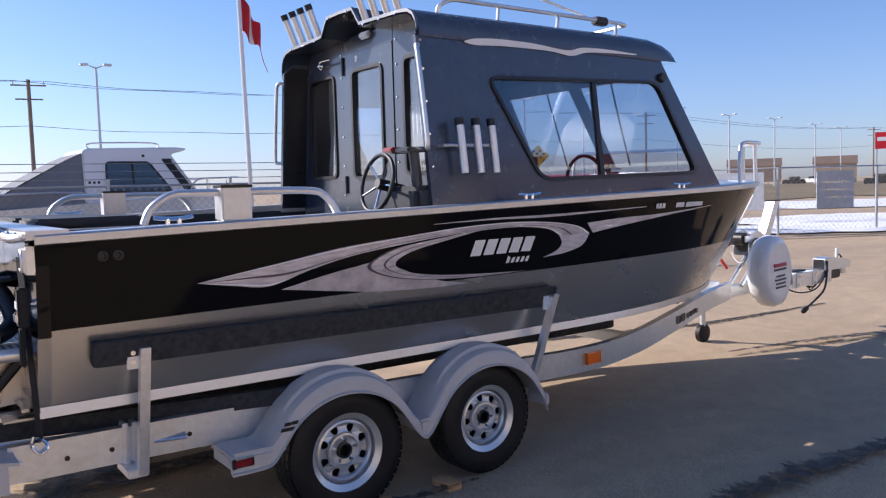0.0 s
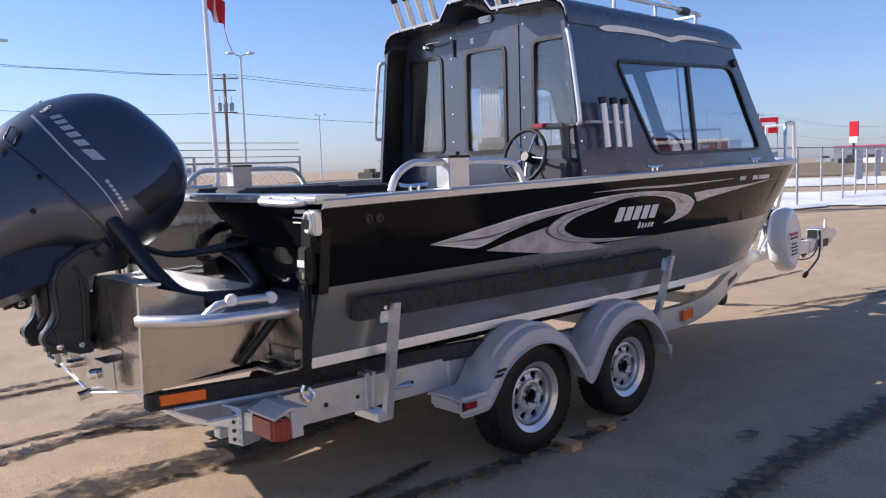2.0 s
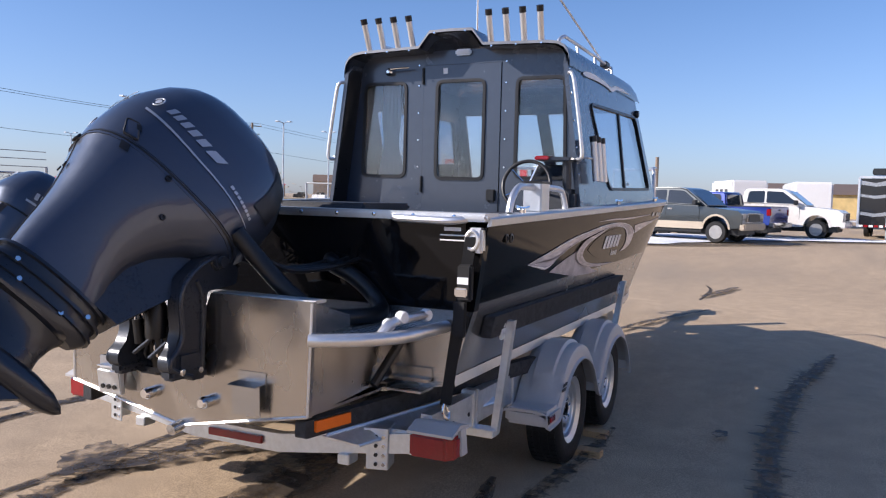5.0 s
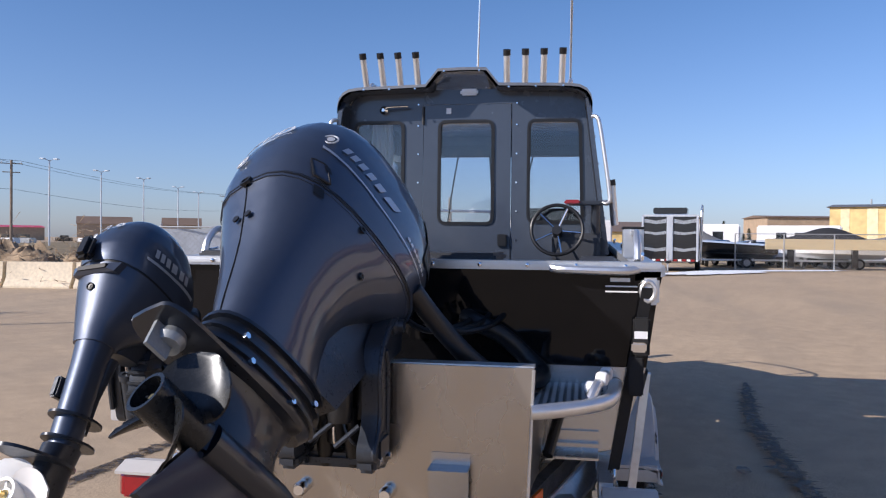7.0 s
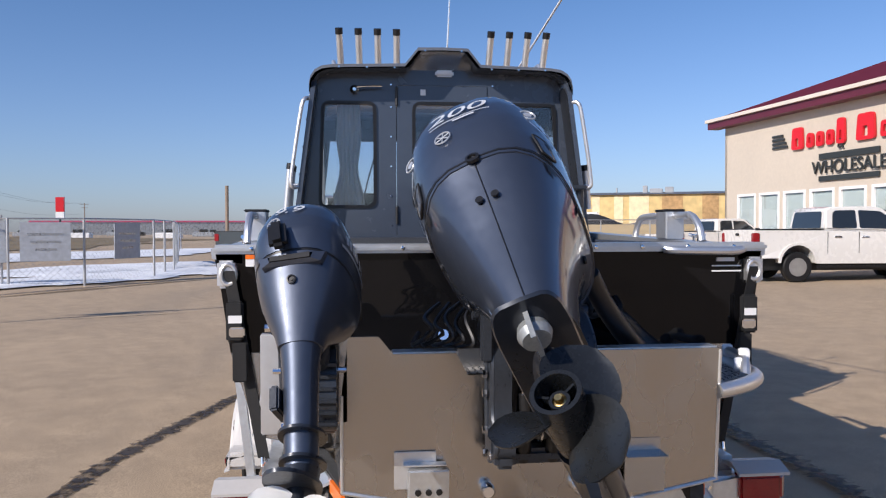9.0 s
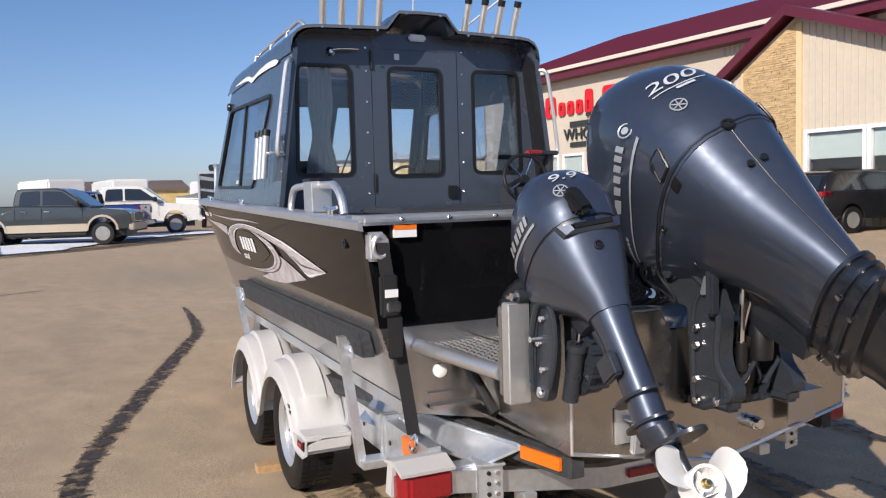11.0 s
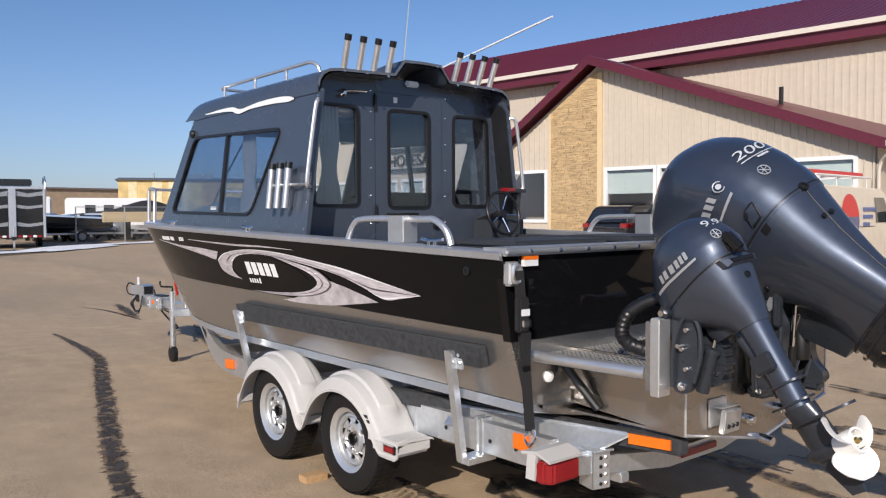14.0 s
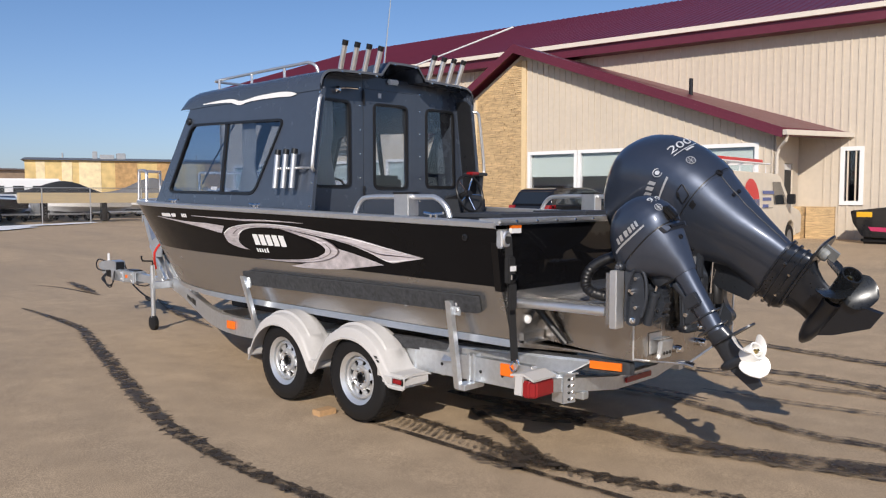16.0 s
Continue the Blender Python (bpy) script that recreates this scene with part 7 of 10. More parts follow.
# its clamp on the platform plate
part("mount_plate", bx(-0.645, -0.60, 0.82, 0.90, 0.86, 1.185, 0.004), ALU_BRIGHT, kick, "bright aluminium mounting plate")
part("mount_board", bx(-0.60, -0.575, 0.62, 0.90, 0.88, 1.17, 0.004), ALU, kick)
for y in (0.68, 0.80):
    bm = prism(bmesh.new(), rounded([(-0.655, 0.875), (-0.648, 1.13), (-0.57, 1.185), (-0.60, 1.235), (-0.70, 1.23), (-0.765, 1.14), (-0.77, 1.02), (-0.735, 0.875)], 0.035, 4), lambda u, v, w: Vector((u, y - 0.016 + w, v)), 0.032)
    cl = part("clamp_bracket", bm, ENGINE_DARK, kick, "dark cast clamp bracket")
    out = 1 if y > 0.74 else -1
    bm = tb([(-0.655, y + out * 0.018, 0.90), (-0.672, y + out * 0.020, 1.08), (-0.70, y + out * 0.020, 1.19)], 0.011, 8, 4)
    part("cast_rib", bm, ENGINE_DARK, cl)
    part("pivot_bolt", lathe(bmesh.new(), [(0, 0), (0.020, 0), (0.018, 0.008), (0.009, 0.010), (0, 0.010)], turn_to((-0.70, y + out * 0.016, 0.905), (0, out, 0)), 14), CHROME, cl)
    part("pinch_bolt", tb([(-0.70, y + out * 0.012, 1.075), (-0.70, y + out * 0.055, 1.075)], 0.010, 8), CHROME, cl)
bm = bmesh.new()
tube(bm, [(-0.745, 0.74, 0.88), (-0.79, 0.74, 1.06)], 0.027, 14)
lathe(bm, [(0.020, 0), (0.033, 0), (0.033, 0.02), (0.020, 0.02)], turn_to((-0.787, 0.74, 1.045), (-0.24, 0, 1)), 14, True)
part("tilt_cylinder", bm, ENGINE_DARK, kick, "dark tilt cylinder")
bm = bmesh.new()
for k in range(5):
    tube(bm, [(-0.66, 0.66 + 0.03 * k, 1.18), (-0.62, 0.68 + 0.03 * k, 1.27), (-0.70, 0.70 + 0.02 * k, 1.33)], 0.008, 6, 4)
tagged(part("control_cables", bm, TRIM, kick, "black control cables"), kind="stuff")
part("tilt_rod", tb([(-0.79, 0.74, 1.06), (-0.815, 0.74, 1.16)], 0.007, 8), CHROME, kick, "bright tilt rod")
cast = part("trim_casting", prism(bmesh.new(), rounded([(-0.735, 0.905), (-0.715, 1.06), (-0.725, 1.15), (-0.775, 1.155), (-0.815, 1.09), (-0.838, 1.00), (-0.815, 0.93), (-0.775, 0.895)], 0.025, 3), lambda u, v, w: Vector((u, 0.655 + w, v)), 0.060), ENGINE_DARK, kick, "dark ribbed trim casting", 30)
for k in range(6):
    part("casting_rib", bx(-0.845 + 0.006 * abs(k - 2), -0.73, 0.652, 0.719, 0.925 + 0.036 * k, 0.937 + 0.036 * k, 0.003), ENGINE_DARK, cast)
for k, (x, z) in enumerate(((-0.76, 0.925), (-0.80, 0.96), (-0.79, 1.08), (-0.745, 1.13))):
    part("casting_screw", lathe(bmesh.new(), [(0, 0), (0.010, 0), (0.009, 0.010), (0, 0.010)], turn_to((x, 0.715, z), (0, 1, 0)), 8), CHROME, cast)
part("clamp_hoop", tb([(-0.66, 0.825, 0.93), (-0.668, 0.830, 1.06), (-0.70, 0.830, 1.17), (-0.74, 0.825, 1.205), (-0.775, 0.815, 1.15), (-0.782, 0.815, 1.04), (-0.755, 0.820, 0.93)], 0.010, 8, 4), ENGINE_DARK, kick, "cast rim of the clamp")
part("clamp_arm", tb([(-0.70, 0.76, 1.20), (-0.76, 0.74, 1.235), (-0.82, 0.72, 1.215)], 0.018, 10, 4), ENGINE_DARK, kick)
part("clamp_arm", tb([(-0.66, 0.82, 1.20), (-0.70, 0.80, 1.265), (-0.77, 0.77, 1.26)], 0.013, 8, 4), ENGINE_DARK, kick)
part("pressure_hose", tb([(-0.73, 0.70, 1.15), (-0.70, 0.66, 1.26), (-0.62, 0.64, 1.25), (-0.58, 0.62, 1.17)], 0.008, 6, 4), TRIM, kick)
part("tilt_tube", tb([(-0.64, 0.63, 1.205), (-0.64, 0.865, 1.205)], 0.022, 14), ENGINE_DARK, kick)
part("tilt_nut", tb([(-0.64, 0.865, 1.205), (-0.64, 0.885, 1.205)], 0.014, 6), CHROME, kick)
part("stern_latch", bx(0.10, 0.20, 0.048, 0.075, 0.335, 0.405, 0.006, m=KM), ENGINE_DARK, kick)
for ss, ww in ((0.275, 0.064), (0.20, 0.060)):
    part("leg_fin", loft(bmesh.new(), [section(KM, ss - 0.004, 0.07, 0.27, ww, e=2.0), section(KM, ss + 0.004, 0.07, 0.27, ww, e=2.0)]), ENGINE_DARK, kick, "", 40)
part("swivel_bracket", loft(bmesh.new(), [section(KM, s, f0, f1, w, e=3.0) for s, f0, f1, w in ((0.53, 0.225, 0.34, 0.036), (0.56, 0.22, 0.36, 0.044), (0.64, 0.22, 0.37, 0.046))]), ENGINE_DARK, kick, "dark swivel bracket", 40)
for k in range(4):
    part("clamp_bolt", lathe(bmesh.new(), [(0, 0), (0.010, 0), (0.010, 0.012), (0, 0.012)], turn_to((-0.70 - 0.02 * (k % 2), 0.818, 0.90 + 0.08 * k), (0, 1, 0)), 6), CHROME, kick)
path = smooth_path([(-0.60, 0.60, 1.23), (-0.48, 0.66, 1.24), (-0.36, 0.72, 1.17), (-0.34, 0.74, 1.06), (-0.44, 0.70, 1.01), (-0.56, 0.62, 1.02)], 10)
bm = tube(bmesh.new(), path, 0.034, 12, 1, radii=[0.034 if i % 2 else 0.030 for i in range(len(path))])
part("rigging_hose", bm, TRIM, kick, "black corrugated rigging hose")

# ---- stains and snow on the lot ----


LAYER = [0.004]


def next_layer():
    """Each stain lies a hair above the last, so that no two share a plane."""
    LAYER[0] += 0.0006
    return LAYER[0]


DAMP = material("damp asphalt", (0.160, 0.122, 0.084), 0.75, 0.0, 0.35, 4, 0.3, 70, spec=0.3)


def patchy(m, scale, lo, hi, least):
    """Lets the dry asphalt show through a stain where it has thinned out."""
    t = m.node_tree
    at, nz, rg = (t.nodes.new("ShaderNode" + n) for n in ("TexCoord", "TexNoise", "MapRange"))
    nz.inputs["Scale"].default_value, nz.inputs["Detail"].default_value = scale, 6
    rg.inputs[1].default_value, rg.inputs[2].default_value = lo, hi
    rg.inputs[3].default_value, rg.inputs[4].default_value = least, 1.0
    t.links.new(at.outputs["Object"], nz.inputs[0])
    t.links.new(nz.outputs[0], rg.inputs[0])
    t.links.new(rg.outputs[0], t.nodes["Principled BSDF"].inputs["Alpha"])


patchy(WET, 12.0, 0.38, 0.62, 0.22)
patchy(DAMP, 12.0, 0.38, 0.66, 0.10)


def ragged(count, rnd, teeth):
    """Half breadths of a trail: a wandering edge with fine pointed teeth."""
    out, ph = [], rnd.random() * 9
    while len(out) < count:
        n, amp = rnd.randint(2, 6), rnd.random() ** 2.4
        for j in range(n):
            out.append(0.46 + 0.20 * noise.noise(Vector((len(out) * 0.03, ph, 0))) + teeth * 1.5 * amp * (1 - abs(2 * (j + 0.5) / n - 1)) + 0.05 * rnd.random())
    return out


def streak(name, pts, width, seed, mat=WET, teeth=0.6, label="dark wet drip streak on the asphalt"):
    """A wet trail with ragged teeth along both sides, in a paler damp margin."""
    if mat is WET:
        streak("damp_margin", pts, width * 1.3, seed + 50, DAMP, teeth * 0.7, "half-dried damp margin of a drip streak")
    rnd = random.Random(seed)
    coarse = smooth_path([(x, y, 0) for x, y in pts], 16)
    path = []
    for a, b in zip(coarse, coarse[1:]):
        n = max(1, round((b - a).length / 0.014))
        path += [a.lerp(b, k / n) for k in range(n)]
    left, right = ragged(len(path), rnd, teeth), ragged(len(path), rnd, teeth)
    lift, verts, faces = next_layer(), [], []
    for i, p in enumerate(path):
        a, b = path[max(0, i - 6)], path[min(len(path) - 1, i + 6)]
        d = (b - a).normalized()
        n = Vector((-d.y, d.x, 0))
        f = math.sin(math.pi * min(1, max(0.01, i / (len(path) - 1)))) ** 0.35
        for q in (p + n * width * f * left[i], p, p - n * width * f * right[i]):
            verts.append((q.x, q.y, rise(q.x, q.y) + lift))
        if i:
            k = 3 * i
            faces += [(k - 3, k - 2, k + 1, k), (k - 2, k - 1, k + 2, k + 1)]
    bm = bmesh.new()
    vs = [bm.verts.new(v) for v in verts]
    for f in faces:
        bm.faces.new([vs[k] for k in f])
    return tagged(part(name, bm, mat), label, "stain", "wet streaks", kind="stuff")


def blob(name, cx, cy, rx, ry, turn, seed, mat, h=0.004, label="", category="", kind="stuff", rough=0.35):
    """A flat patch with an uneven outline; with height it is domed."""
    rnd = random.Random(seed)
    ph = [rnd.random() * 6.28 for _ in range(6)]
    lift = next_layer()
    bm = bmesh.new()
    c, s = math.cos(radians(turn)), math.sin(radians(turn))
    rings_b = []
    for q, hh in ((1.0, 0.0), (0.93, 0.6), (0.7, 0.9), (0.35, 1.0)):
        rr = []
        for k in range(72):
            a = 2 * math.pi * k / 72
            w = 1 + rough * (0.5 * math.sin(2 * a + ph[0]) * 0.5 + 0.4 * math.sin(5 * a + ph[1]) + 0.3 * math.sin(9 * a + ph[2]) + 0.25 * math.sin(17 * a + ph[3])) * 0.6
            u, v = rx * w * q * math.cos(a), ry * w * q * math.sin(a)
            x, y = cx + c * u - s * v, cy + s * u + c * v
            z = rise(x, y) + lift + h * hh * (0.7 + 0.3 * noise.noise(Vector((x * 0.9, y * 0.9, seed))))
            rr.append(Vector((x, y, z)))
        rings_b.append(rr)
    loft(bm, rings_b, True, False)
    bm.faces.new([bm.verts.new(v) for v in rings_b[-1]])
    bmesh.ops.remove_doubles(bm, verts=bm.verts, dist=0.0001)
    return tagged(part(name, bm, mat), label, category, "", kind)


streak("wet_streak", [(9.16, 0.757), (7.10, 0.849), (6.0, 1.10), (4.35, 1.56), (3.036, 1.92), (2.1, 2.15), (1.05, 2.27), (0.3, 2.25), (-0.6, 2.2)], 0.11, 1, teeth=0.42)
streak("wet_streak", [(12.39, -0.50), (11.55, -0.68), (9.99, -0.71)], 0.05, 2)
streak("wet_streak", [(1.5, 1.11), (0.72, 1.11), (0.25, 1.12), (-0.2, 1.13), (-0.76, 1.12), (-1.6, 1.05)], 0.055, 3, teeth=0.12)
streak("wet_streak", [(1.3, 0.80), (0.9, 0.83), (0.64, 0.86), (0.1, 0.92), (-0.36, 0.95), (-0.84, 0.87), (-1.22, 0.72), (-2.2, 0.55)], 0.085, 21, teeth=0.75)
for k in range(26):
    x = 1.15 - 0.062 * k
    streak("comb_mark", [(x, 0.88 + 0.004 * k), (x - 0.05, 0.97 + 0.003 * k), (x - 0.085, 1.07)], 0.016 + 0.008 * (k % 3), 300 + k, DAMP, 0.2, "damp comb mark left by a tyre tread")
streak("wet_streak", [(1.4, 0.10), (0.47, 0.02), (-0.04, 0.01), (-0.6, 0.07), (-1.16, -0.06), (-1.75, -0.26), (-3.0, -0.5)], 0.24, 4, teeth=0.10)
streak("wet_streak", [(0.9, 0.37), (0.29, 0.69), (-0.21, 0.98)], 0.10, 5, teeth=0.3)
streak("damp_streak", [(0.8, -0.9), (0.18, -1.0), (-0.53, -0.87), (-1.17, -0.73), (-1.56, -0.77), (-3.0, -0.6)], 0.13, 6, DAMP, 0.05, "half-dried damp tyre track on the asphalt")
streak("wet_streak", [(0.8, -0.9), (0.18, -1.0), (-0.53, -0.87), (-1.17, -0.73), (-1.56, -0.77)], 0.055, 26, teeth=0.3)
streak("damp_streak", [(0.3, -2.19), (-0.13, -2.19), (-0.65, -2.2), (-1.14, -2.27), (-2.2, -2.4)], 0.14, 27, DAMP, 0.05, "half-dried damp tyre track on the asphalt")
streak("damp_streak", [(0.0, -1.45), (-0.48, -1.5), (-1.32, -1.63), (-2.2, -1.8)], 0.09, 28, DAMP, 0.05, "half-dried damp tyre track on the asphalt")
streak("wet_streak", [(0.9, -4.0), (0.28, -3.88), (-0.73, -3.72), (-1.8, -3.6)], 0.10, 29, teeth=0.5)
streak("damp_streak", [(0.2, 2.30), (-0.3, 2.32), (-1.2, 2.3)], 0.10, 30, DAMP, 0.05, "half-dried damp tyre track on the asphalt")
streak("wet_streak", [(0.42, -2.13), (-0.16, -2.6), (-1.07, -2.52), (-2.2, -2.3)], 0.09, 7)
streak("wet_streak", [(0.3, -2.2), (1.406, -2.249), (2.17, -2.216), (3.173, -2.252), (4.105, -2.30), (4.98, -2.44), (6.0, -2.6)], 0.10, 8, teeth=0.9)
streak("wet_streak", [(-0.2, -1.12), (0.398, -1.156), (0.849, -1.191), (1.369, -1.242), (2.1, -1.25)], 0.07, 9)
streak("wet_streak", [(5.745, -0.238), (7.157, -0.538), (8.711, -1.029)], 0.07, 10)
streak("wet_streak", [(10.25, -0.70), (12.23, -1.065)], 0.12, 11)
streak("wet_streak", [(10.62, 5.43), (11.5, 3.62)], 0.06, 12)
streak("wet_streak", [(-1.0, 2.33), (-0.03, 2.33), (0.55, 2.34)], 0.06, 13)
for k, (x, y, r) in enumerate(((2.3, -1.9, 0.09), (0.5, 0.25, 0.35), (-0.1, 1.1, 0.28))):
    blob("damp_spot", x, y, r, r * 0.55, 15 * k, 40 + k, WET, 0.0, "small damp spot on the asphalt", "stain")

blob("snow_patch", 22.5, 8.2, 4.6, 2.0, -25, 3, SNOW, 0.10, "strip of old snow along the fence", "snow")
blob("snow_patch", 28.0, 9.8, 5.5, 2.6, -30, 4, SNOW, 0.16, "bank of old snow behind the fence", "snow")
blob("snow_patch", 27.5, 4.2, 5.0, 2.4, -35, 5, SNOW, 0.06, "thin snow by the parked trucks", "snow")
blob("snow_patch", 33.5, 0.5, 6.0, 2.2, -60, 6, SNOW, 0.05, "thin snow by the parked trucks", "snow")
blob("snow_patch", 37.5, -7.0, 4.0, 1.4, -40, 7, SNOW, 0.06, "thin snow by the trailer", "snow")
blob("snow_patch", 41.0, -10.5, 4.5, 0.5, -60, 8, SNOW, 0.06, "thin snow along the fence", "snow")
blob("snow_patch", 44.0, 17.0, 14, 5, -30, 9, SNOW, 0.25, "old snow on the field", "snow")
blob("snow_patch", 18.0, 24.0, 16, 4, -10, 10, SNOW, 0.25, "old snow on the field", "snow")
blob("snow_patch", 3.0, 22.0, 14, 5, 5, 11, SNOW, 0.30, "old snow behind the fence", "snow")
DRY = material("dry grass", (0.20, 0.15, 0.08), 0.95, 0.0, 0.4, 0.5, 0.6, 4)
blob("dry_field", 120, 75, 95, 45, 25, 12, DRY, 0.2, "dry brown field beyond the fence", "field", "structure")
blob("wet_margin", 26.0, 1.2, 4.5, 0.6, -45, 13, WET, 0.0, "wet slush along the lot's edge", "stain")
blob("wet_margin", 18.2, 7.0, 4.0, 0.22, -30, 14, WET, 0.0, "wet slush along the lot's edge", "stain")
blob("wet_margin", 33.0, -3.2, 6.0, 0.7, -50, 15, WET, 0.0, "wet slush along the lot's edge", "stain")

# ---- the shop ----
SA = radians(5.7)
SU, SN = Vector((math.cos(SA), math.sin(SA), 0)), Vector((-math.sin(SA), math.cos(SA), 0))
S0 = Vector((16, -21.2, 0))


def shop(u, v, z):
    """u along the front, v out from the front wall."""
    return S0 + SU * u + SN * v + Vector((0, 0, z))


def shop_box(bm, u0, u1, v0, v1, z0, z1):
    q = [bm.verts.new(shop(u, v, z)) for z in (z0, z1) for u, v in ((u0, v0), (u1, v0), (u1, v1), (u0, v1))]
    for f in ((0, 1, 2, 3), (4, 5, 6, 7), (0, 1, 5, 4), (1, 2, 6, 5), (2, 3, 7, 6), (3, 0, 4, 7)):
        bm.faces.new([q[i] for i in f])
    return bm


def sb(*a):
    return shop_box(bmesh.new(), *a)


house = thing("shop_building", shop(0, -10, 0), "beige ribbed metal shop with a maroon roof and a gabled entry", "building")
FRONT_OPEN = [(19.0 - 1.9 * k, 20.45 - 1.9 * k) for k in range(7)]
# front wall with its window row left open
outer = [(-34, 0.1), (21.7, 0.1), (21.7, 6.95), (-34, 6.95)]
wins = [[(a, 1.35), (b, 1.35), (b, 3.2), (a, 3.2)] for a, b in FRONT_OPEN] + [[(-10.78, 1.4), (-10.3, 1.4), (-10.3, 3.02), (-10.78, 3.02)]]
bm = prism(bmesh.new(), [outer] + wins, lambda u, v, w: shop(u, -w, v), 0.2)
fw = part("front_wall", bm, SIDING, house, "beige front wall")
bm = bmesh.new()
u = -33.9
while u < 5.0:
    top = 6.9
    if not -9.6 < u < 6.0:
        shop_box(bm, u, u + 0.045, 0.0, 0.030, 0.12, top)
    else:
        shop_box(bm, u, u + 0.045, 0.0, 0.030, 3.2, top)
    u += 0.23
tagged(part("siding_ribs", bm, SIDING, fw), kind="stuff")
bm = prism(bmesh.new(), [(0, 0.1), (-22, 0.1), (-22, 6.95), (-11, 10.8), (0, 6.95)], lambda u, v, w: shop(21.7 - w, u, v), 0.2)
part("end_wall", bm, SIDING, house, "beige end wall")
bm = prism(bmesh.new(), [(0, 0.1), (-22, 0.1), (-22, 6.95), (-11, 10.8), (0, 6.95)], lambda u, v, w: shop(-34 + w, u, v), 0.2)
part("end_wall", bm, SIDING, house)
bm = prism(bmesh.new(), [(-34, 0.1), (21.7, 0.1), (21.7, 6.95), (-34, 6.95)], lambda u, v, w: shop(u, -22 + w, v), 0.2)
part("back_wall", bm, SIDING, house)
# roof with raised seams, fascia and gutter
bm = bmesh.new()
for s in (1, -1):
    q = [shop(22.4, -11 + s * 11.6, 7.13), shop(-34.6, -11 + s * 11.6, 7.13), shop(-34.6, -11, 11.0), shop(22.4, -11, 11.0)]
    lo = [bm.verts.new(p) for p in q]
    hi = [bm.verts.new(p + Vector((0, 0, 0.12))) for p in q]
    for f in ((lo[0], lo[1], lo[2], lo[3]), (hi[0], hi[1], hi[2], hi[3]), (lo[0], lo[1], hi[1], hi[0]), (lo[1], lo[2], hi[2], hi[1]), (lo[3], lo[0], hi[0], hi[3])):
        bm.faces.new(f)
roof_s = part("roof", bm, MAROON, house, "maroon metal roof")
bm = bmesh.new()
for k in range(178):
    u = -34.5 + 0.32 * k
    a, b = shop(u, 0.58, 7.253), shop(u, -10.9, 11.09)
    off = SU * 0.035
    up = Vector((0, 0, 0.035))
    v = [bm.verts.new(p) for p in (a - off, a + off, b + off, b - off, a + up, b + up)]
    bm.faces.new((v[0], v[4], v[5], v[3])), bm.faces.new((v[1], v[4], v[5], v[2])), bm.faces.new((v[0], v[1], v[4]))
tagged(part("roof_seams", bm, MAROON, roof_s), kind="stuff")
part("fascia", sb(-34.6, 22.4, 0.56, 0.62, 6.80, 7.18), MAROON, house, "maroon fascia")
part("soffit", sb(-34.6, 22.4, 0.0, 0.56, 6.80, 6.84), MAROON, house)
part("gutter", sb(-34.6, 22.45, 0.62, 0.76, 7.14, 7.30), material("cream gutter", (0.66, 0.60, 0.52), 0.45, 0.0, 0.05, 4), house, "cream gutter")
for a, b in FRONT_OPEN:
    part("window_frame", prism(bmesh.new(), [[(a - 0.08, 1.27), (b + 0.08, 1.27), (b + 0.08, 3.28), (a - 0.08, 3.28)], [(a + 0.04, 1.39), (b - 0.04, 1.39), (b - 0.04, 3.16), (a + 0.04, 3.16)]], lambda u, v, w: shop(u, 0.03 - w, v), 0.10), WHITE_PAINT, fw)
    part("blind", sb(a, b, -0.096, -0.088, 1.35, 3.2), material("pale green blind", (0.78, 0.82, 0.70), 0.7, 0.0, 0.04, 2) if a == FRONT_OPEN[0][0] else bpy.data.materials["pale green blind"], fw, "pale blind")
    part("pane", sb(a, b, -0.08, -0.07, 1.35, 3.2), PANE, fw).visible_shadow = False
# the shop's unlit interior is put into this near-black colour
UNLIT_INSIDE = material("unlit interior near-black", (0.03, 0.03, 0.03), 0.8, 0.0, 0.2, 2)
part("window_frame", prism(bmesh.new(), [[(-10.88, 1.3), (-10.2, 1.3), (-10.2, 3.12), (-10.88, 3.12)], [(-10.75, 1.43), (-10.33, 1.43), (-10.33, 2.99), (-10.75, 2.99)]], lambda u, v, w: shop(u, 0.06 - w, v), 0.10), WHITE_PAINT, fw)
part("pane", sb(-10.78, -10.3, -0.08, -0.07, 1.4, 3.02), PANE, fw).visible_shadow = False
part("room_back", sb(-34, 21.5, -4.0, -3.9, 0.1, 6.8), UNLIT_INSIDE, house)
part("room_floor", sb(-34, 21.5, -4.0, -0.2, 0.1, 0.2), UNLIT_INSIDE, house)

# gabled entry
GV = 2.5
APEX, RE, LE = (0.10, 6.80), (-9.30, 3.42), (5.30, 3.40)
wallpoly = [(-8.95, 0.1), (4.9, 0.1), (4.9, 3.55), (0.10, 6.72), (-8.95, 3.50)]
gwins = [[(-8.4 + 2.07 * k, 1.2), (-6.52 + 2.07 * k, 1.2), (-6.52 + 2.07 * k, 3.12), (-8.4 + 2.07 * k, 3.12)] for k in range(4)] + [[(2.3, 1.35), (3.95, 1.35), (3.95, 3.15), (2.3, 3.15)]]
bm = prism(bmesh.new(), [wallpoly] + gwins, lambda u, v, w: shop(u, GV - w, v), 0.2)
ew = part("entry_wall", bm, SIDING, house, "beige ribbed entry gable wall")
bm = bmesh.new()
u = -8.9
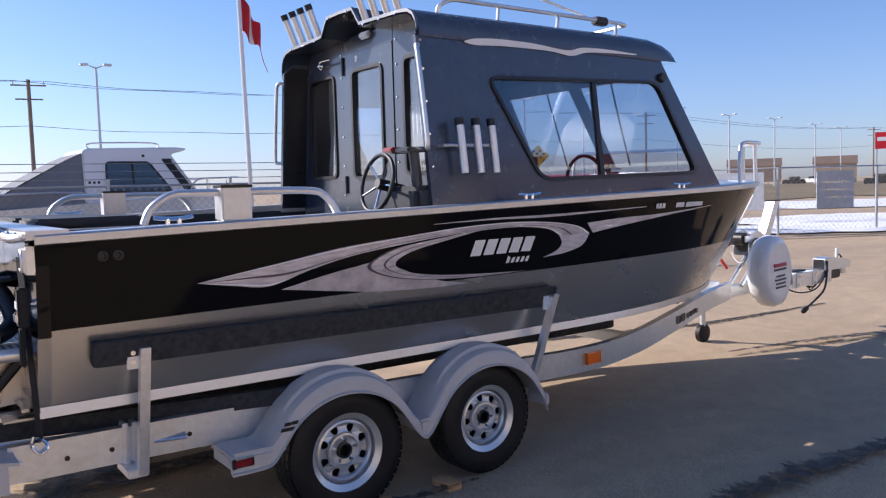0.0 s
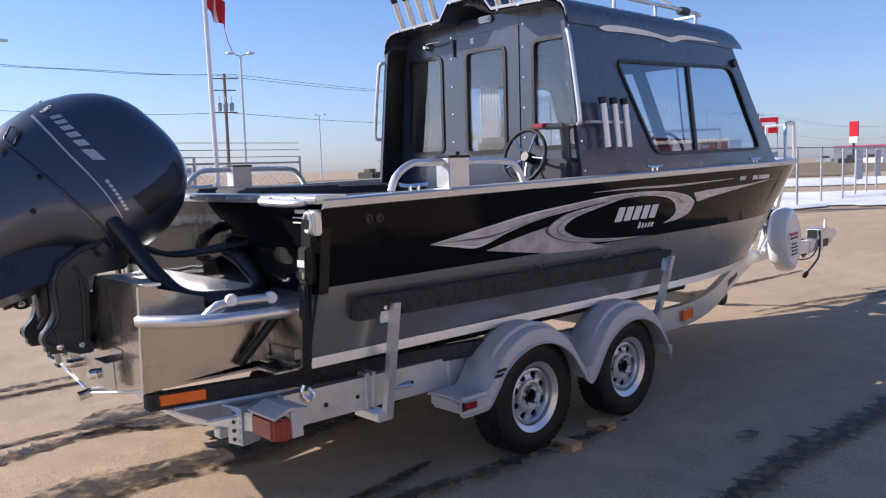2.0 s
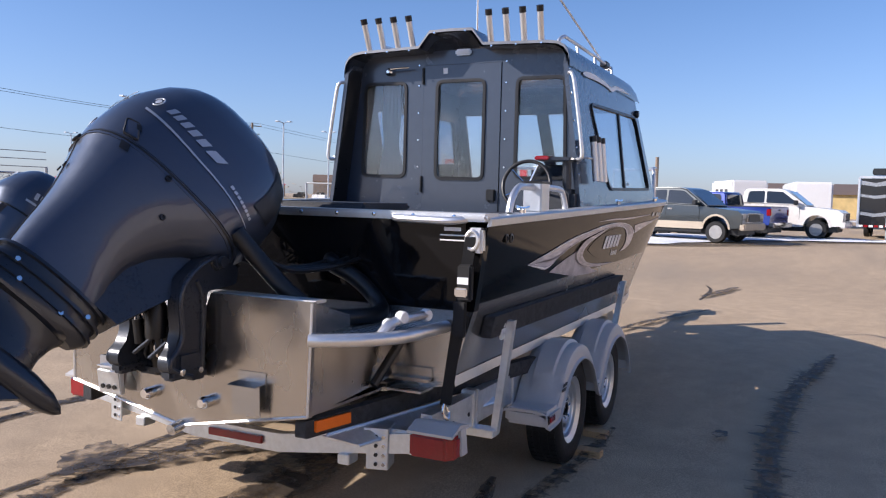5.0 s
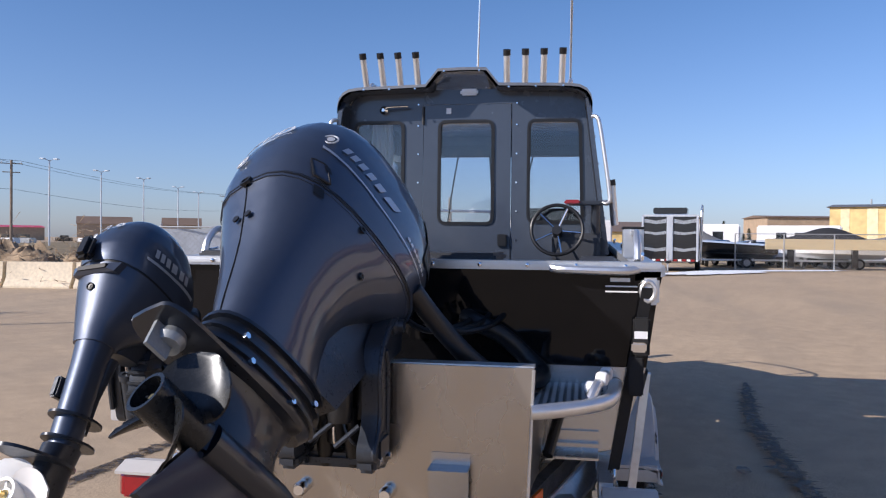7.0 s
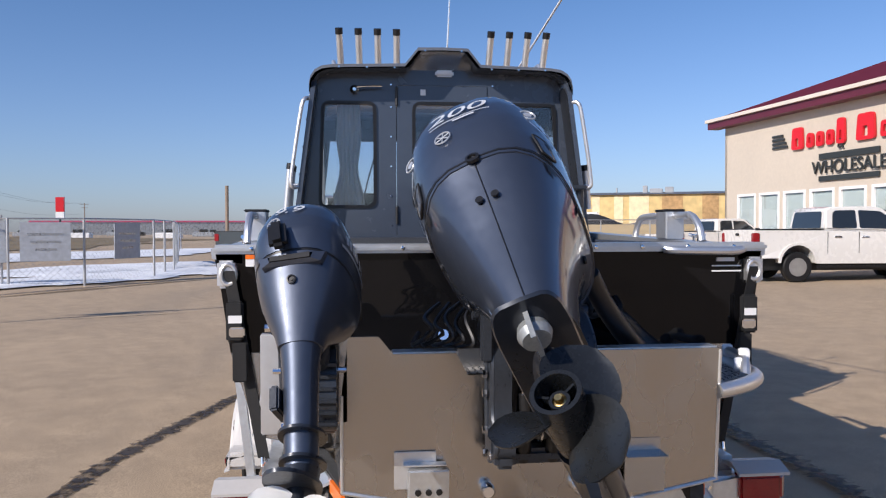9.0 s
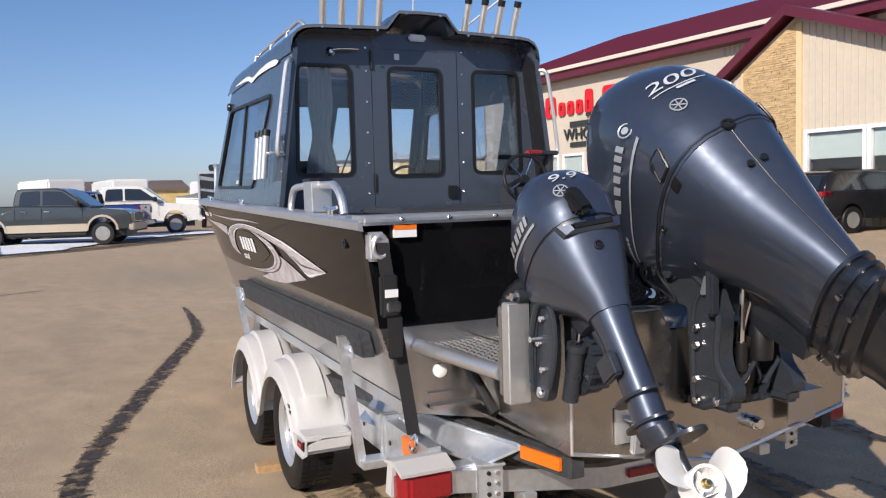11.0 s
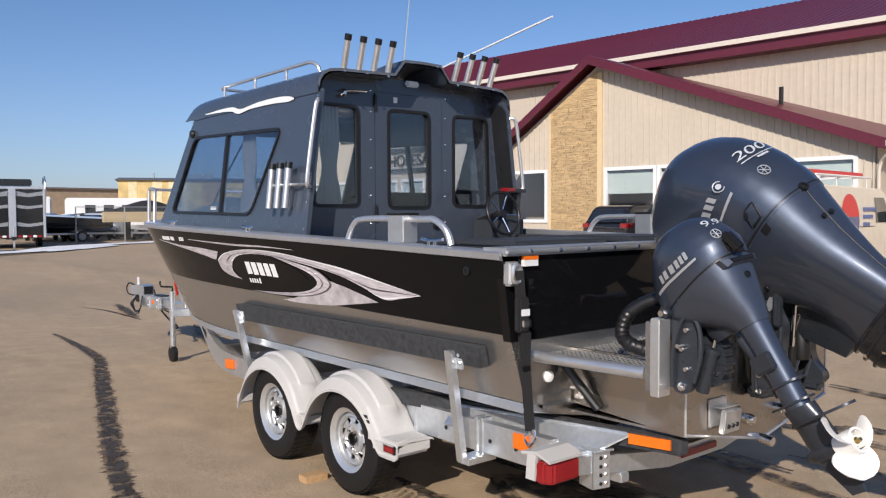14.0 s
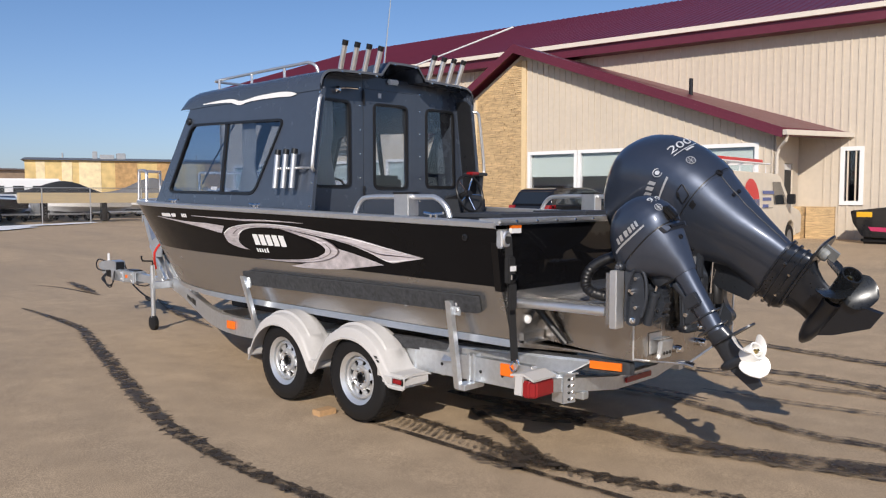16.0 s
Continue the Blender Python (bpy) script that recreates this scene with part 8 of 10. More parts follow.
while u < 4.8:
    top = 3.45 + (u + 8.95) * 0.354 if u < 0.10 else 6.60 - (u - 0.10) * 0.66
    if not -0.35 < u < 2.15:
        inside = any(w[0][0] - 0.06 < u < w[1][0] + 0.02 for w in gwins)
        shop_box(bm, u, u + 0.045, GV, GV + 0.03, 3.22 if inside else 0.15, top)
        if inside:
            shop_box(bm, u, u + 0.045, GV, GV + 0.03, 0.15, 1.1)
    u += 0.23
tagged(part("siding_ribs", bm, SIDING, ew), kind="stuff")
for w in gwins:
    (a, z0), (b, _), (_, z1), _ = w
    part("window_frame", prism(bmesh.new(), [[(a - 0.08, z0 - 0.08), (b + 0.08, z0 - 0.08), (b + 0.08, z1 + 0.08), (a - 0.08, z1 + 0.08)], [(a + 0.04, z0 + 0.04), (b - 0.04, z0 + 0.04), (b - 0.04, z1 - 0.04), (a + 0.04, z1 - 0.04)]], lambda u, v, w_: shop(u, GV + 0.05 - w_, v), 0.12), WHITE_PAINT, ew, "white window frame")
    if a < 2:
        part("blind", sb(a, b, GV - 0.116, GV - 0.108, 2.28, z1), bpy.data.materials["pale green blind"], ew, "half-drawn pale blind")
    part("pane", sb(a, b, GV - 0.10, GV - 0.09, z0, z1), PANE, ew).visible_shadow = False
# added near-black sheets stand for the shade inside the entry
part("room_back", sb(-8.8, 5.0, -1.0, -0.9, 0.15, 3.4), UNLIT_INSIDE, house)
part("room_floor", sb(-8.8, 5.0, -0.9, GV - 0.25, 0.15, 0.2), UNLIT_INSIDE, house)
# stone panel: courses of thin ledger stones
part("stone_backing", prism(bmesh.new(), [(0.02, 0.15), (2.05, 0.15), (2.05, 5.32), (0.12, 6.56), (0.02, 6.54)], lambda u, v, w: shop(u, GV + w, v), 0.03), STONE, ew, "tan ledger stone panel")
bm = bmesh.new()
rnd = random.Random(8)
z = 0.2
while z < 6.3:
    u = 0.03
    while u < 2.0:
        w = rnd.uniform(0.15, 0.45)
        e = min(2.04, u + w)
        lim = 6.45 if u < 0.10 else 6.50 - (e - 0.10) * 0.655
        if z + 0.07 < lim:
            shop_box(bm, u, e - 0.012, GV + 0.03, GV + 0.045 + rnd.random() * 0.03, z, z + 0.062)
        u = e
    z += 0.072
tagged(part("stone_facing", bm, STONE, ew, "uneven tan ledger stone facing"), kind="stuff")
part("stone_trim", sb(-0.16, 0.03, GV, GV + 0.07, 0.15, 6.50), TRIM_CREAM, ew, "cream corner board")
part("stone_trim", sb(2.03, 2.12, GV, GV + 0.07, 0.15, 5.25), TRIM_CREAM, ew)
# its roof slopes run back to the main wall
for p, q in ((APEX, RE), (APEX, LE)):
    bm = bmesh.new()
    d = 0.14
    pts = [(p[0], p[1] + 0.12), (q[0], q[1] + 0.02), (q[0], q[1] + 0.02 + d), (p[0], p[1] + 0.12 + d)]
    lo = [bm.verts.new(shop(u, GV + 0.55, z)) for u, z in pts]
    out = -1.15 if q is RE else 0.0
    hi = [bm.verts.new(shop(u + (out if u == q[0] else 0.0), -0.3, z)) for u, z in pts]
    bm.faces.new(lo), bm.faces.new(hi)
    for i in range(4):
        bm.faces.new((lo[i], lo[(i + 1) % 4], hi[(i + 1) % 4], hi[i]))
    part("entry_roof", bm, MAROON, house, "maroon entry roof slope")
    bm = prism(bmesh.new(), [(p[0], p[1] - 0.06), (q[0], q[1] - 0.14), (q[0], q[1] + 0.03), (p[0], p[1] + 0.13)], lambda u, v, w: shop(u, GV + 0.57 - w, v), 0.05)
    part("entry_fascia", bm, MAROON, house, "maroon rake board")
def between(p, q, w, h):
    """A straight trough between two places."""
    d = (q - p).normalized()
    n = Vector((-d.y, d.x, 0))
    return loft(bmesh.new(), [[r + n * u + Vector((0, 0, v)) for u, v in ((-w, 0), (w, 0), (w, h), (-w, h))] for r in (p, q)])


part("entry_gutter", between(shop(-9.38, GV + 0.60, 3.36), shop(-10.52, -0.02, 3.40), 0.07, 0.15), bpy.data.materials["cream gutter"], house, "cream gutter")
part("entry_soffit", between(shop(-9.20, GV + 0.50, 3.34), shop(-10.2, 0.0, 3.38), 0.18, 0.03), MAROON, house)
bm = tb([shop(-9.42, GV + 0.45, 3.36), shop(-9.36, GV + 0.40, 3.20), shop(-9.10, GV + 0.10, 3.02), shop(-9.02, GV + 0.04, 2.8), shop(-9.02, GV + 0.04, 0.35)], 0.05, 8)
part("downspout", bm, bpy.data.materials["cream gutter"], house)
bm = prism(bmesh.new(), [[(0.1, 0.1), (GV, 0.1), (GV, 3.5), (0.1, 3.5)], [(0.7, 0.2), (1.6, 0.2), (1.6, 2.6), (0.7, 2.6)]], lambda u, v, w: shop(-8.97 + w, u, v), 0.15)
part("entry_side_wall", bm, SIDING, house)
part("side_door", sb(-8.93, -8.88, 0.72, 1.58, 0.2, 2.58), WHITE_PAINT, house, "pale side door")
# door pane as a near-black plate, the dimness inside painted in
part("door_glass", sb(-8.96, -8.935, 0.85, 1.45, 0.9, 2.4), UNLIT_INSIDE, house)
for a, b in ((-0.2, 0.55), (1.75, 2.6)):
    part("stone_skirt", sb(-9.2, -8.98, a, b, 0.1, 1.25), STONE, house, "tan stone skirt")
part("stone_skirt", sb(-10.1, -9.25, 0.02, 0.16, 0.1, 1.25), STONE, house, "tan stone skirt")
part("vent_pipe", tb([shop(-5.8, 1.2, 4.5), shop(-5.8, 1.2, 5.5)], 0.07, 10), TRIM, house, "dark vent pipe")
# wall sign: red blocks, dark bands
SIGN_RED = material("red sign face", (0.62, 0.012, 0.020), 0.35, 0.0, 0.05, 4)
SIGN_DARK = material("dark sign band", (0.03, 0.035, 0.035), 0.5, 0.0, 0.1, 4)
sign = thing("wall_sign", shop(12, 0.05, 5), "red raised blocks over dark bands on the shop wall", "sign")
u = 16.0
for k, (w, h, dz) in enumerate(((0.95, 1.15, 0), (0.55, 0.75, -0.2), (0.55, 0.75, -0.2), (0.55, 0.75, -0.2), (0.62, 1.25, 0.05), (0.0, 0, 0), (1.25, 1.25, 0.05), (0.58, 0.75, -0.2), (0.58, 0.75, -0.2), (0.62, 1.25, 0.05), (0.58, 0.75, -0.2))):
    if w == 0:
        u -= 0.45
        continue
    zc = 5.60 + dz * 0.8
    h, g = h * 0.86, w * 0.86
    outl = rounded([(u, zc - h / 2), (u - g, zc - h / 2), (u - g * 0.94, zc + h / 2), (u - 0.10 * g, zc + h / 2)], 0.16)
    if h < 0.8:
        bm = prism(bmesh.new(), [outl, rounded([(u - 0.32 * g, zc - h * 0.22), (u - 0.68 * g, zc - h * 0.22), (u - 0.64 * g, zc + h * 0.22), (u - 0.36 * g, zc + h * 0.22)], 0.06)], lambda a, b, c: shop(a, 0.04 + c, b), 0.10)
    else:
        bm = prism(bmesh.new(), [outl, rounded([(u - 0.36 * g, zc - h * 0.36), (u - 0.64 * g, zc - h * 0.36), (u - 0.62 * g, zc + h * 0.02), (u - 0.38 * g, zc + h * 0.02)], 0.06)], lambda a, b, c: shop(a, 0.04 + c, b), 0.10)
    part("sign_block", bm, SIGN_RED, sign)
    u -= w + 0.10
for a, b in ((16.35, 17.5), (7.05, 8.25)):
    for k in range(4):
        t = 0.12 * k
        part("sign_bar", sb(a + (t if a > 10 else 0), b - (0 if a > 10 else t), 0.04, 0.10, 5.28 + 0.18 * k, 5.38 + 0.18 * k), SIGN_DARK, sign, "dark speed bar")
part("sign_band", sb(10.55, 14.15, 0.04, 0.09, 4.52, 4.78), SIGN_DARK, sign)
part("sign_band", sb(10.55, 14.15, 0.04, 0.09, 3.58, 3.80), SIGN_DARK, sign)
mw = Matrix((-SU, Vector((0, 0, 1)), SN)).transposed().to_4x4()
mw.translation = shop(12.35, 0.10, 4.15)
words("sign_word", "WHOLESALE", 0.78, mw, SIGN_DARK, sign, 0.03)
words("sign_ampersand", "&", 0.6, Matrix.Translation(shop(12.75, 0.1, 5.1)) @ mw.to_3x3().to_4x4(), SIGN_DARK, sign, 0.03)

# ---- vehicles ----


def place(ob_m, bm):
    for v in bm.verts:
        v.co = ob_m @ v.co
    return bm


def road_wheel(parent, m, x, y, r=0.39, w=0.25):
    sg = 1 if y > 0 else -1
    ax = m @ Matrix.Translation((x, y, r)) @ Matrix.Rotation(radians(-90 * sg), 4, "X")
    t = part("tyre", lathe(bmesh.new(), [(r * 0.62, -w / 2), (r * 0.93, -w / 2), (r, -w * 0.35), (r, w * 0.35), (r * 0.93, w / 2), (r * 0.62, w / 2)], ax, 28, True), RUBBER, parent)
    part("rim", lathe(bmesh.new(), [(r * 0.63, w * 0.46), (r * 0.60, w * 0.36), (r * 0.40, w * 0.30), (r * 0.15, w * 0.38), (0, w * 0.38)], ax, 28), CAR_RIM, t)
    bm = lathe(bmesh.new(), [(r * 0.57, w * 0.35), (r * 0.56, w * 0.372), (r * 0.16, w * 0.372), (r * 0.16, w * 0.35)], ax, 28, True)
    part("rim_shadow", bm, TRIM, t, "dark gaps between the spokes")
    for k in range(6):
        bm = bmesh.new()
        for d in (-0.17, 0.17):
            turn = ax @ Matrix.Rotation(k * math.pi / 3 + d, 4, "Z")
            loft(bm, [[turn @ Vector((r * q, y, z)) for y, z in ((-r * g, w * 0.36), (r * g, w * 0.36), (r * g * 0.7, w * 0.43), (-r * g * 0.7, w * 0.43))] for q, g in ((0.10, 0.045), (0.35, 0.034), (0.60, 0.042))])
        part("spoke", bm, CAR_RIM, t)


def arch(cx, r, z0, n=10):
    return [(cx + r * math.cos(math.pi * k / n), z0 + r * math.sin(math.pi * k / n)) for k in range(n + 1)]


def soften(bm, r, angle=26):
    """Rounds a body's hard edges."""
    bmesh.ops.dissolve_limit(bm, angle_limit=radians(1.5), verts=bm.verts, edges=bm.edges)
    hard = [e for e in bm.edges if e.is_manifold and e.calc_face_angle(0.0) > radians(angle)]
    bmesh.ops.bevel(bm, geom=hard, offset=r, segments=3, affect="EDGES", clamp_overlap=True)
    return bm


def pickup(name, x, y, heading, paint, lower, label, scale=1.0):
    """A crew-cab pickup; its local x runs forward from the rear axle."""
    z = rise(x, y)
    m = pose(x, y, z, 0, 0, heading) @ Matrix.Scale(scale, 4)
    car = thing(name, (x, y, z), label, "pickup truck")
    W = 0.98
    lowp = [(-1.15, 0.62), (-0.50, 0.62)] + arch(0, 0.47, 0.50)[::-1] + [(0.50, 0.48), (3.07, 0.48)] + arch(3.57, 0.47, 0.50)[::-1] + [(4.05, 0.52), (4.50, 0.55), (4.52, 1.02), (4.35, 1.16), (3.15, 1.28), (0.95, 1.34), (-1.18, 1.36)]
    bm = place(m, soften(prism(bmesh.new(), lowp, lambda u, v, w: Vector((u, (w - 1) * W * (1 - 0.05 * max(0, v - 0.95)), v)), 2.0), 0.045))
    body = part("body", bm, paint, car, "painted body", 50)
    for s in (-1, 1):
        bm = place(m, prism(bmesh.new(), [(0.50, 0.48), (3.07, 0.48), (3.07, 0.74), (0.50, 0.74)], lambda u, v, w: Vector((u, s * (W + 0.004 + w * 0.008), v)), 1.0))
        part("lower_panel", bm, lower, body)
        for cx in (0, 3.57):
            bm = place(m, prism(bmesh.new(), arch(cx, 0.53, 0.50) + arch(cx, 0.46, 0.50)[::-1], lambda u, v, w: Vector((u, s * (W - 0.01 + w * 0.035), v)), 1.0))
            part("wheel_arch", bm, lower, body)
            road_wheel(car, m, cx, s * 0.86)
    cabp = [(0.72, 1.36), (0.80, 1.90), (0.95, 1.96), (2.10, 1.97), (2.36, 1.91), (3.24, 1.28)]
    bm = place(m, soften(prism(bmesh.new(), cabp, lambda u, v, w: Vector((u, (w - 1) * (W - 0.02 - 0.22 * max(0, v - 1.33)), v)), 2.0), 0.05))
    cab = part("cab", bm, paint, car, "crew cab", 50)
    for s in (-1, 1):
        for poly in (rounded([(0.93, 1.40), (0.98, 1.80), (1.06, 1.86), (1.60, 1.87), (1.60, 1.40)], 0.05, 3), rounded([(1.68, 1.40), (1.68, 1.87), (2.28, 1.84), (2.92, 1.37)], 0.05, 3)):
            bm = place(m, prism(bmesh.new(), poly, lambda u, v, w: Vector((u, s * (W - 0.02 - 0.22 * (v - 1.33) + 0.002 + w * 0.004), v)), 1.0))
            part("side_window", bm, PANE_DARK, cab)
        part("mirror", place(m, bx(2.75, 2.90, s * 1.12 - 0.09, s * 1.12 + 0.09, 1.33, 1.52, 0.02)), TRIM, cab)
        part("head_lamp", place(m, bx(4.30, 4.525, s * 0.80 - 0.17, s * 0.80 + 0.17, 0.88, 1.07, 0.02)), LAMP, car)
        part("tail_lamp", place(m, bx(-1.20, -1.02, s * 0.92 - 0.075, s * 0.92 + 0.072, 1.00, 1.28, 0.02)), RED, car)
        part("bed_rail", place(m, bx(-1.14, 0.70, s * 0.925 - 0.04, s * 0.925 + 0.04, 1.335, 1.385, 0.012)), TRIM, car, "black bed rail cap")
        part("rocker", place(m, bx(0.52, 3.05, s * 0.95 - 0.03, s * 0.95 + 0.03, 0.36, 0.44, 0.015)), TRIM, car, "dark running board")
        part("door_handle", place(m, bx(0.98, 1.16, s * 0.985 - 0.015, s * 0.985 + 0.015, 1.16, 1.20)), CHROME, car)
        part("door_handle", place(m, bx(1.72, 1.90, s * 0.985 - 0.015, s * 0.985 + 0.015, 1.16, 1.20)), CHROME, car)
        part("door_gap", place(m, bx(0.79, 0.80, s * (W + 0.001) - 0.004, s * (W + 0.001) + 0.004, 0.55, 1.30)), TRIM, car)
        part("door_gap", place(m, bx(2.94, 2.95, s * (W + 0.001) - 0.004, s * (W + 0.001) + 0.004, 0.75, 1.26)), TRIM, car)
        part("door_gap", place(m, bx(1.635, 1.645, s * (W + 0.001) - 0.004, s * (W + 0.001) + 0.004, 0.55, 1.30)), TRIM, car)
    bm = place(m, prism(bmesh.new(), [(-0.82, 0), (0.82, 0), (0.70, 1), (-0.70, 1)], lambda u, v, w: Vector((3.17 - 0.66 * v + 0.01, u, 1.33 + 0.54 * v + 0.012 * w)), 1.0))
    part("windscreen", bm, PANE_DARK, cab)
    bm = place(m, prism(bmesh.new(), rounded([(-0.76, 1.40), (0.76, 1.40), (0.70, 1.84), (-0.70, 1.84)], 0.08, 3), lambda u, v, w: Vector((0.712 + 0.148 * (v - 1.36) - 0.006 * w, u, v)), 1.0))
    part("rear_window", bm, PANE_DARK, cab)
    part("tailgate_gap", place(m, bx(-1.184, -1.176, -0.80, 0.80, 0.84, 0.85)), TRIM, car)
    part("tailgate_handle", place(m, bx(-1.20, -1.17, -0.10, 0.10, 1.20, 1.27, 0.01)), TRIM, car)
    part("bed_well", place(m, bx(-1.10, 0.66, -0.90, 0.90, 1.362, 1.372)), TRIM, car)
    part("front_bumper", place(m, bx(4.40, 4.62, -0.98, 0.98, 0.48, 0.72, 0.04)), lower, car)
    part("rear_bumper", place(m, bx(-1.36, -1.12, -0.98, 0.98, 0.52, 0.72, 0.03)), CHROME, car)
    part("grille", place(m, bx(4.44, 4.56, -0.58, 0.58, 0.76, 1.08, 0.02)), CHROME, car)
    part("grille_mesh", place(m, bx(4.555, 4.57, -0.50, 0.50, 0.79, 1.05)), TRIM, car)
    part("underbody", place(m, bx(-1.0, 4.3, -0.75, 0.75, 0.30, 0.60)), TRIM, car)
    return car


PANE_DARK = material("dark vehicle glass", (0.018, 0.022, 0.026), 0.06, 0.0, 0.05, 3, coat=0.8)
LAMP = material("headlamp", (0.65, 0.67, 0.70), 0.12, 0.4, 0.1, 8)
GREY_CAR = material("grey metallic paint", (0.060, 0.068, 0.070), 0.22, 0.5, 0.05, 6, coat=0.6)
TAN_CAR = material("tan lower paint", (0.50, 0.42, 0.32), 0.35, 0.3, 0.06, 6)
BLUE_CAR = material("blue paint", (0.012, 0.035, 0.22), 0.22, 0.3, 0.05, 6, coat=0.6)
SILVER_CAR = material("silver paint", (0.42, 0.43, 0.44), 0.28, 0.6, 0.05, 6, coat=0.5)
DARK_CAR = material("black paint", (0.014, 0.014, 0.016), 0.18, 0.2, 0.05, 6, coat=0.6)
H = lambda dx, dy: math.degrees(math.atan2(dy, dx))
pickup("pickup_truck", 29.8, 4.45, -106.5, GREY_CAR, TAN_CAR, "grey and tan crew-cab pickup parked on thin snow", 1.03)
pickup("pickup_truck", 33.5, 0.45, 72, BLUE_CAR, BLUE_CAR, "blue crew-cab pickup parked nose to the field")
pickup("pickup_truck", 36.6, 1.7, -98, TRUCK_WHITE, TRUCK_WHITE, "white heavy-duty pickup parked by the trailer", 1.10)
pickup("pickup_truck", 17.45, -10.92, -92.5, TRUCK_WHITE, TRUCK_WHITE, "white crew-cab pickup parked before the shop")
pickup("pickup_truck", 31.5, -14.55, -80.8, TRUCK_WHITE, TRUCK_WHITE, "white pickup parked beyond another white pickup", 0.94)


STEEL_GREY = material("dull ladder steel", (0.45, 0.45, 0.45), 0.4, 0.7, 0.1, 10)


def van(x, y, heading):
    z = rise(x, y)
    m = pose(x, y, z, 0, 0, heading)
    VAN = material("dusty white van paint", (0.70, 0.63, 0.52), 0.35, 0.0, 0.07, 1.2)
    car = thing("cargo_van", (x, y, z), "dusty white cargo van with red lettering and a roof rack", "van")
    W = 1.0
    prof = [(-1.15, 0.45), (-0.48, 0.45)] + arch(0, 0.42, 0.42)[::-1] + [(0.48, 0.42), (2.95, 0.42)] + arch(3.43, 0.42, 0.42)[::-1] + [(3.90, 0.45), (4.35, 0.50), (4.38, 0.95), (4.20, 1.10), (3.55, 1.22), (2.85, 1.98), (2.60, 2.07), (-1.05, 2.10), (-1.18, 1.9)]
    body = part("body", place(m, soften(prism(bmesh.new(), prof, lambda u, v, w: Vector((u, (w - 1) * (W - 0.10 * max(0, v - 1.2)), v)), 2.0), 0.07)), VAN, car, "dusty white painted body", 50)
    for s in (-1, 1):
        bm = place(m, prism(bmesh.new(), [(2.10, 1.28), (2.10, 1.86), (2.70, 1.86), (3.20, 1.28)], lambda u, v, w: Vector((u, s * (W - 0.08 * (v - 1.2) + 0.002 + 0.004 * w), v)), 1.0))
        part("side_window", bm, PANE_DARK, body)
        part("mirror", place(m, bx(2.95, 3.08, s * 1.14 - 0.10, s * 1.14 + 0.10, 1.28, 1.55, 0.02)), TRIM, car)
        part("tail_lamp", place(m, bx(-1.215, -1.10, s * 0.90 - 0.05, s * 0.90 + 0.07, 1.38, 1.78, 0.015)), RED, car)
        for cx in (0, 3.43):
            road_wheel(car, m, cx, s * 0.86, 0.37)
        for lo_a, mt, nm in ((0, SIGN_RED, "red half of the disc"), (180, BLUE_CAR, "blue half of the disc")):
            half = [(0.55 + 0.50 * math.cos(radians(lo_a + 9 * q)), 1.42 + 0.50 * math.sin(radians(lo_a + 9 * q))) for q in range(21)]
            part("disc_half", place(m, prism(bmesh.new(), half, lambda u, v, w: Vector((u, s * (W - 0.08 * max(0, v - 1.2) + 0.003 + 0.004 * w), v)), 1.0)), mt, body, nm)
        for k in range(3):
            part("lettering_bar", place(m, bx(1.30, 1.30 + 0.20 * (4 - k), s * (W - 0.012) - 0.006, s * (W - 0.012) + 0.006, 1.55 - 0.17 * k, 1.63 - 0.17 * k)), material("van print", (0.10, 0.14, 0.35), 0.4) if s < 0 and k == 0 else bpy.data.materials["van print"], body)
        bm = place(m, bx(0.2, 2.0, s * (W + 0.001) - 0.003, s * (W + 0.001) + 0.003, 1.195, 1.205))
        part("body_crease", bm, TRIM, body)
    bm = place(m, prism(bmesh.new(), [(-0.85, 0), (0.85, 0), (0.74, 1), (-0.74, 1)], lambda u, v, w: Vector((3.52 - 0.62 * v + 0.012 * w, u, 1.27 + 0.66 * v)), 1.0))
    part("windscreen", bm, PANE_DARK, body)
    GASKET = bpy.data.materials["black trim"]
    VAN_PRINT = material("faded red van print", (0.46, 0.20, 0.13), 0.5, 0.0, 0.08, 6)
    for s in (-1, 1):
        gap = rounded([(s * 0.03, 0.66), (s * 0.82, 0.66), (s * 0.80, 1.75), (s * 0.70, 1.97), (s * 0.03, 1.99)], 0.09, 4)
        leaf = part("rear_door", place(m, prism(bmesh.new(), inset(gap, 0.012), lambda u, v, w: Vector((-1.178 - w + 0.35 * max(0.0, v - 1.88), u, v)), 0.016)), VAN, body, "dusty white rear door", 40)
        part("door_gasket", place(m, ring(bmesh.new(), inset(gap, -0.016), inset(gap, 0.010), lambda u, v, w: Vector((-1.172 - w + 0.35 * max(0.0, v - 1.88), u, v)), 0.014)), GASKET, leaf, "black door gasket", 40)
        blank = rounded([(s * 0.12, 1.36), (s * 0.72, 1.36), (s * 0.70, 1.86), (s * 0.12, 1.86)], 0.07, 3)
        part("blanked_window", place(m, prism(bmesh.new(), blank, lambda u, v, w: Vector((-1.195 - w, u, v)), 0.006)), VAN, leaf)
        for z in (0.85, 1.30, 1.75):
            part("hinge", place(m, bx(-1.21, -1.18, s * 0.83 - 0.025, s * 0.83 + 0.025, z, z + 0.10, 0.006)), GASKET, leaf)
    face = m @ Matrix.Translation((-1.204, -0.40, 0)) @ Matrix(((0, 0, -1, 0), (-1, 0, 0, 0), (0, 1, 0, 0), (0, 0, 0, 1)))
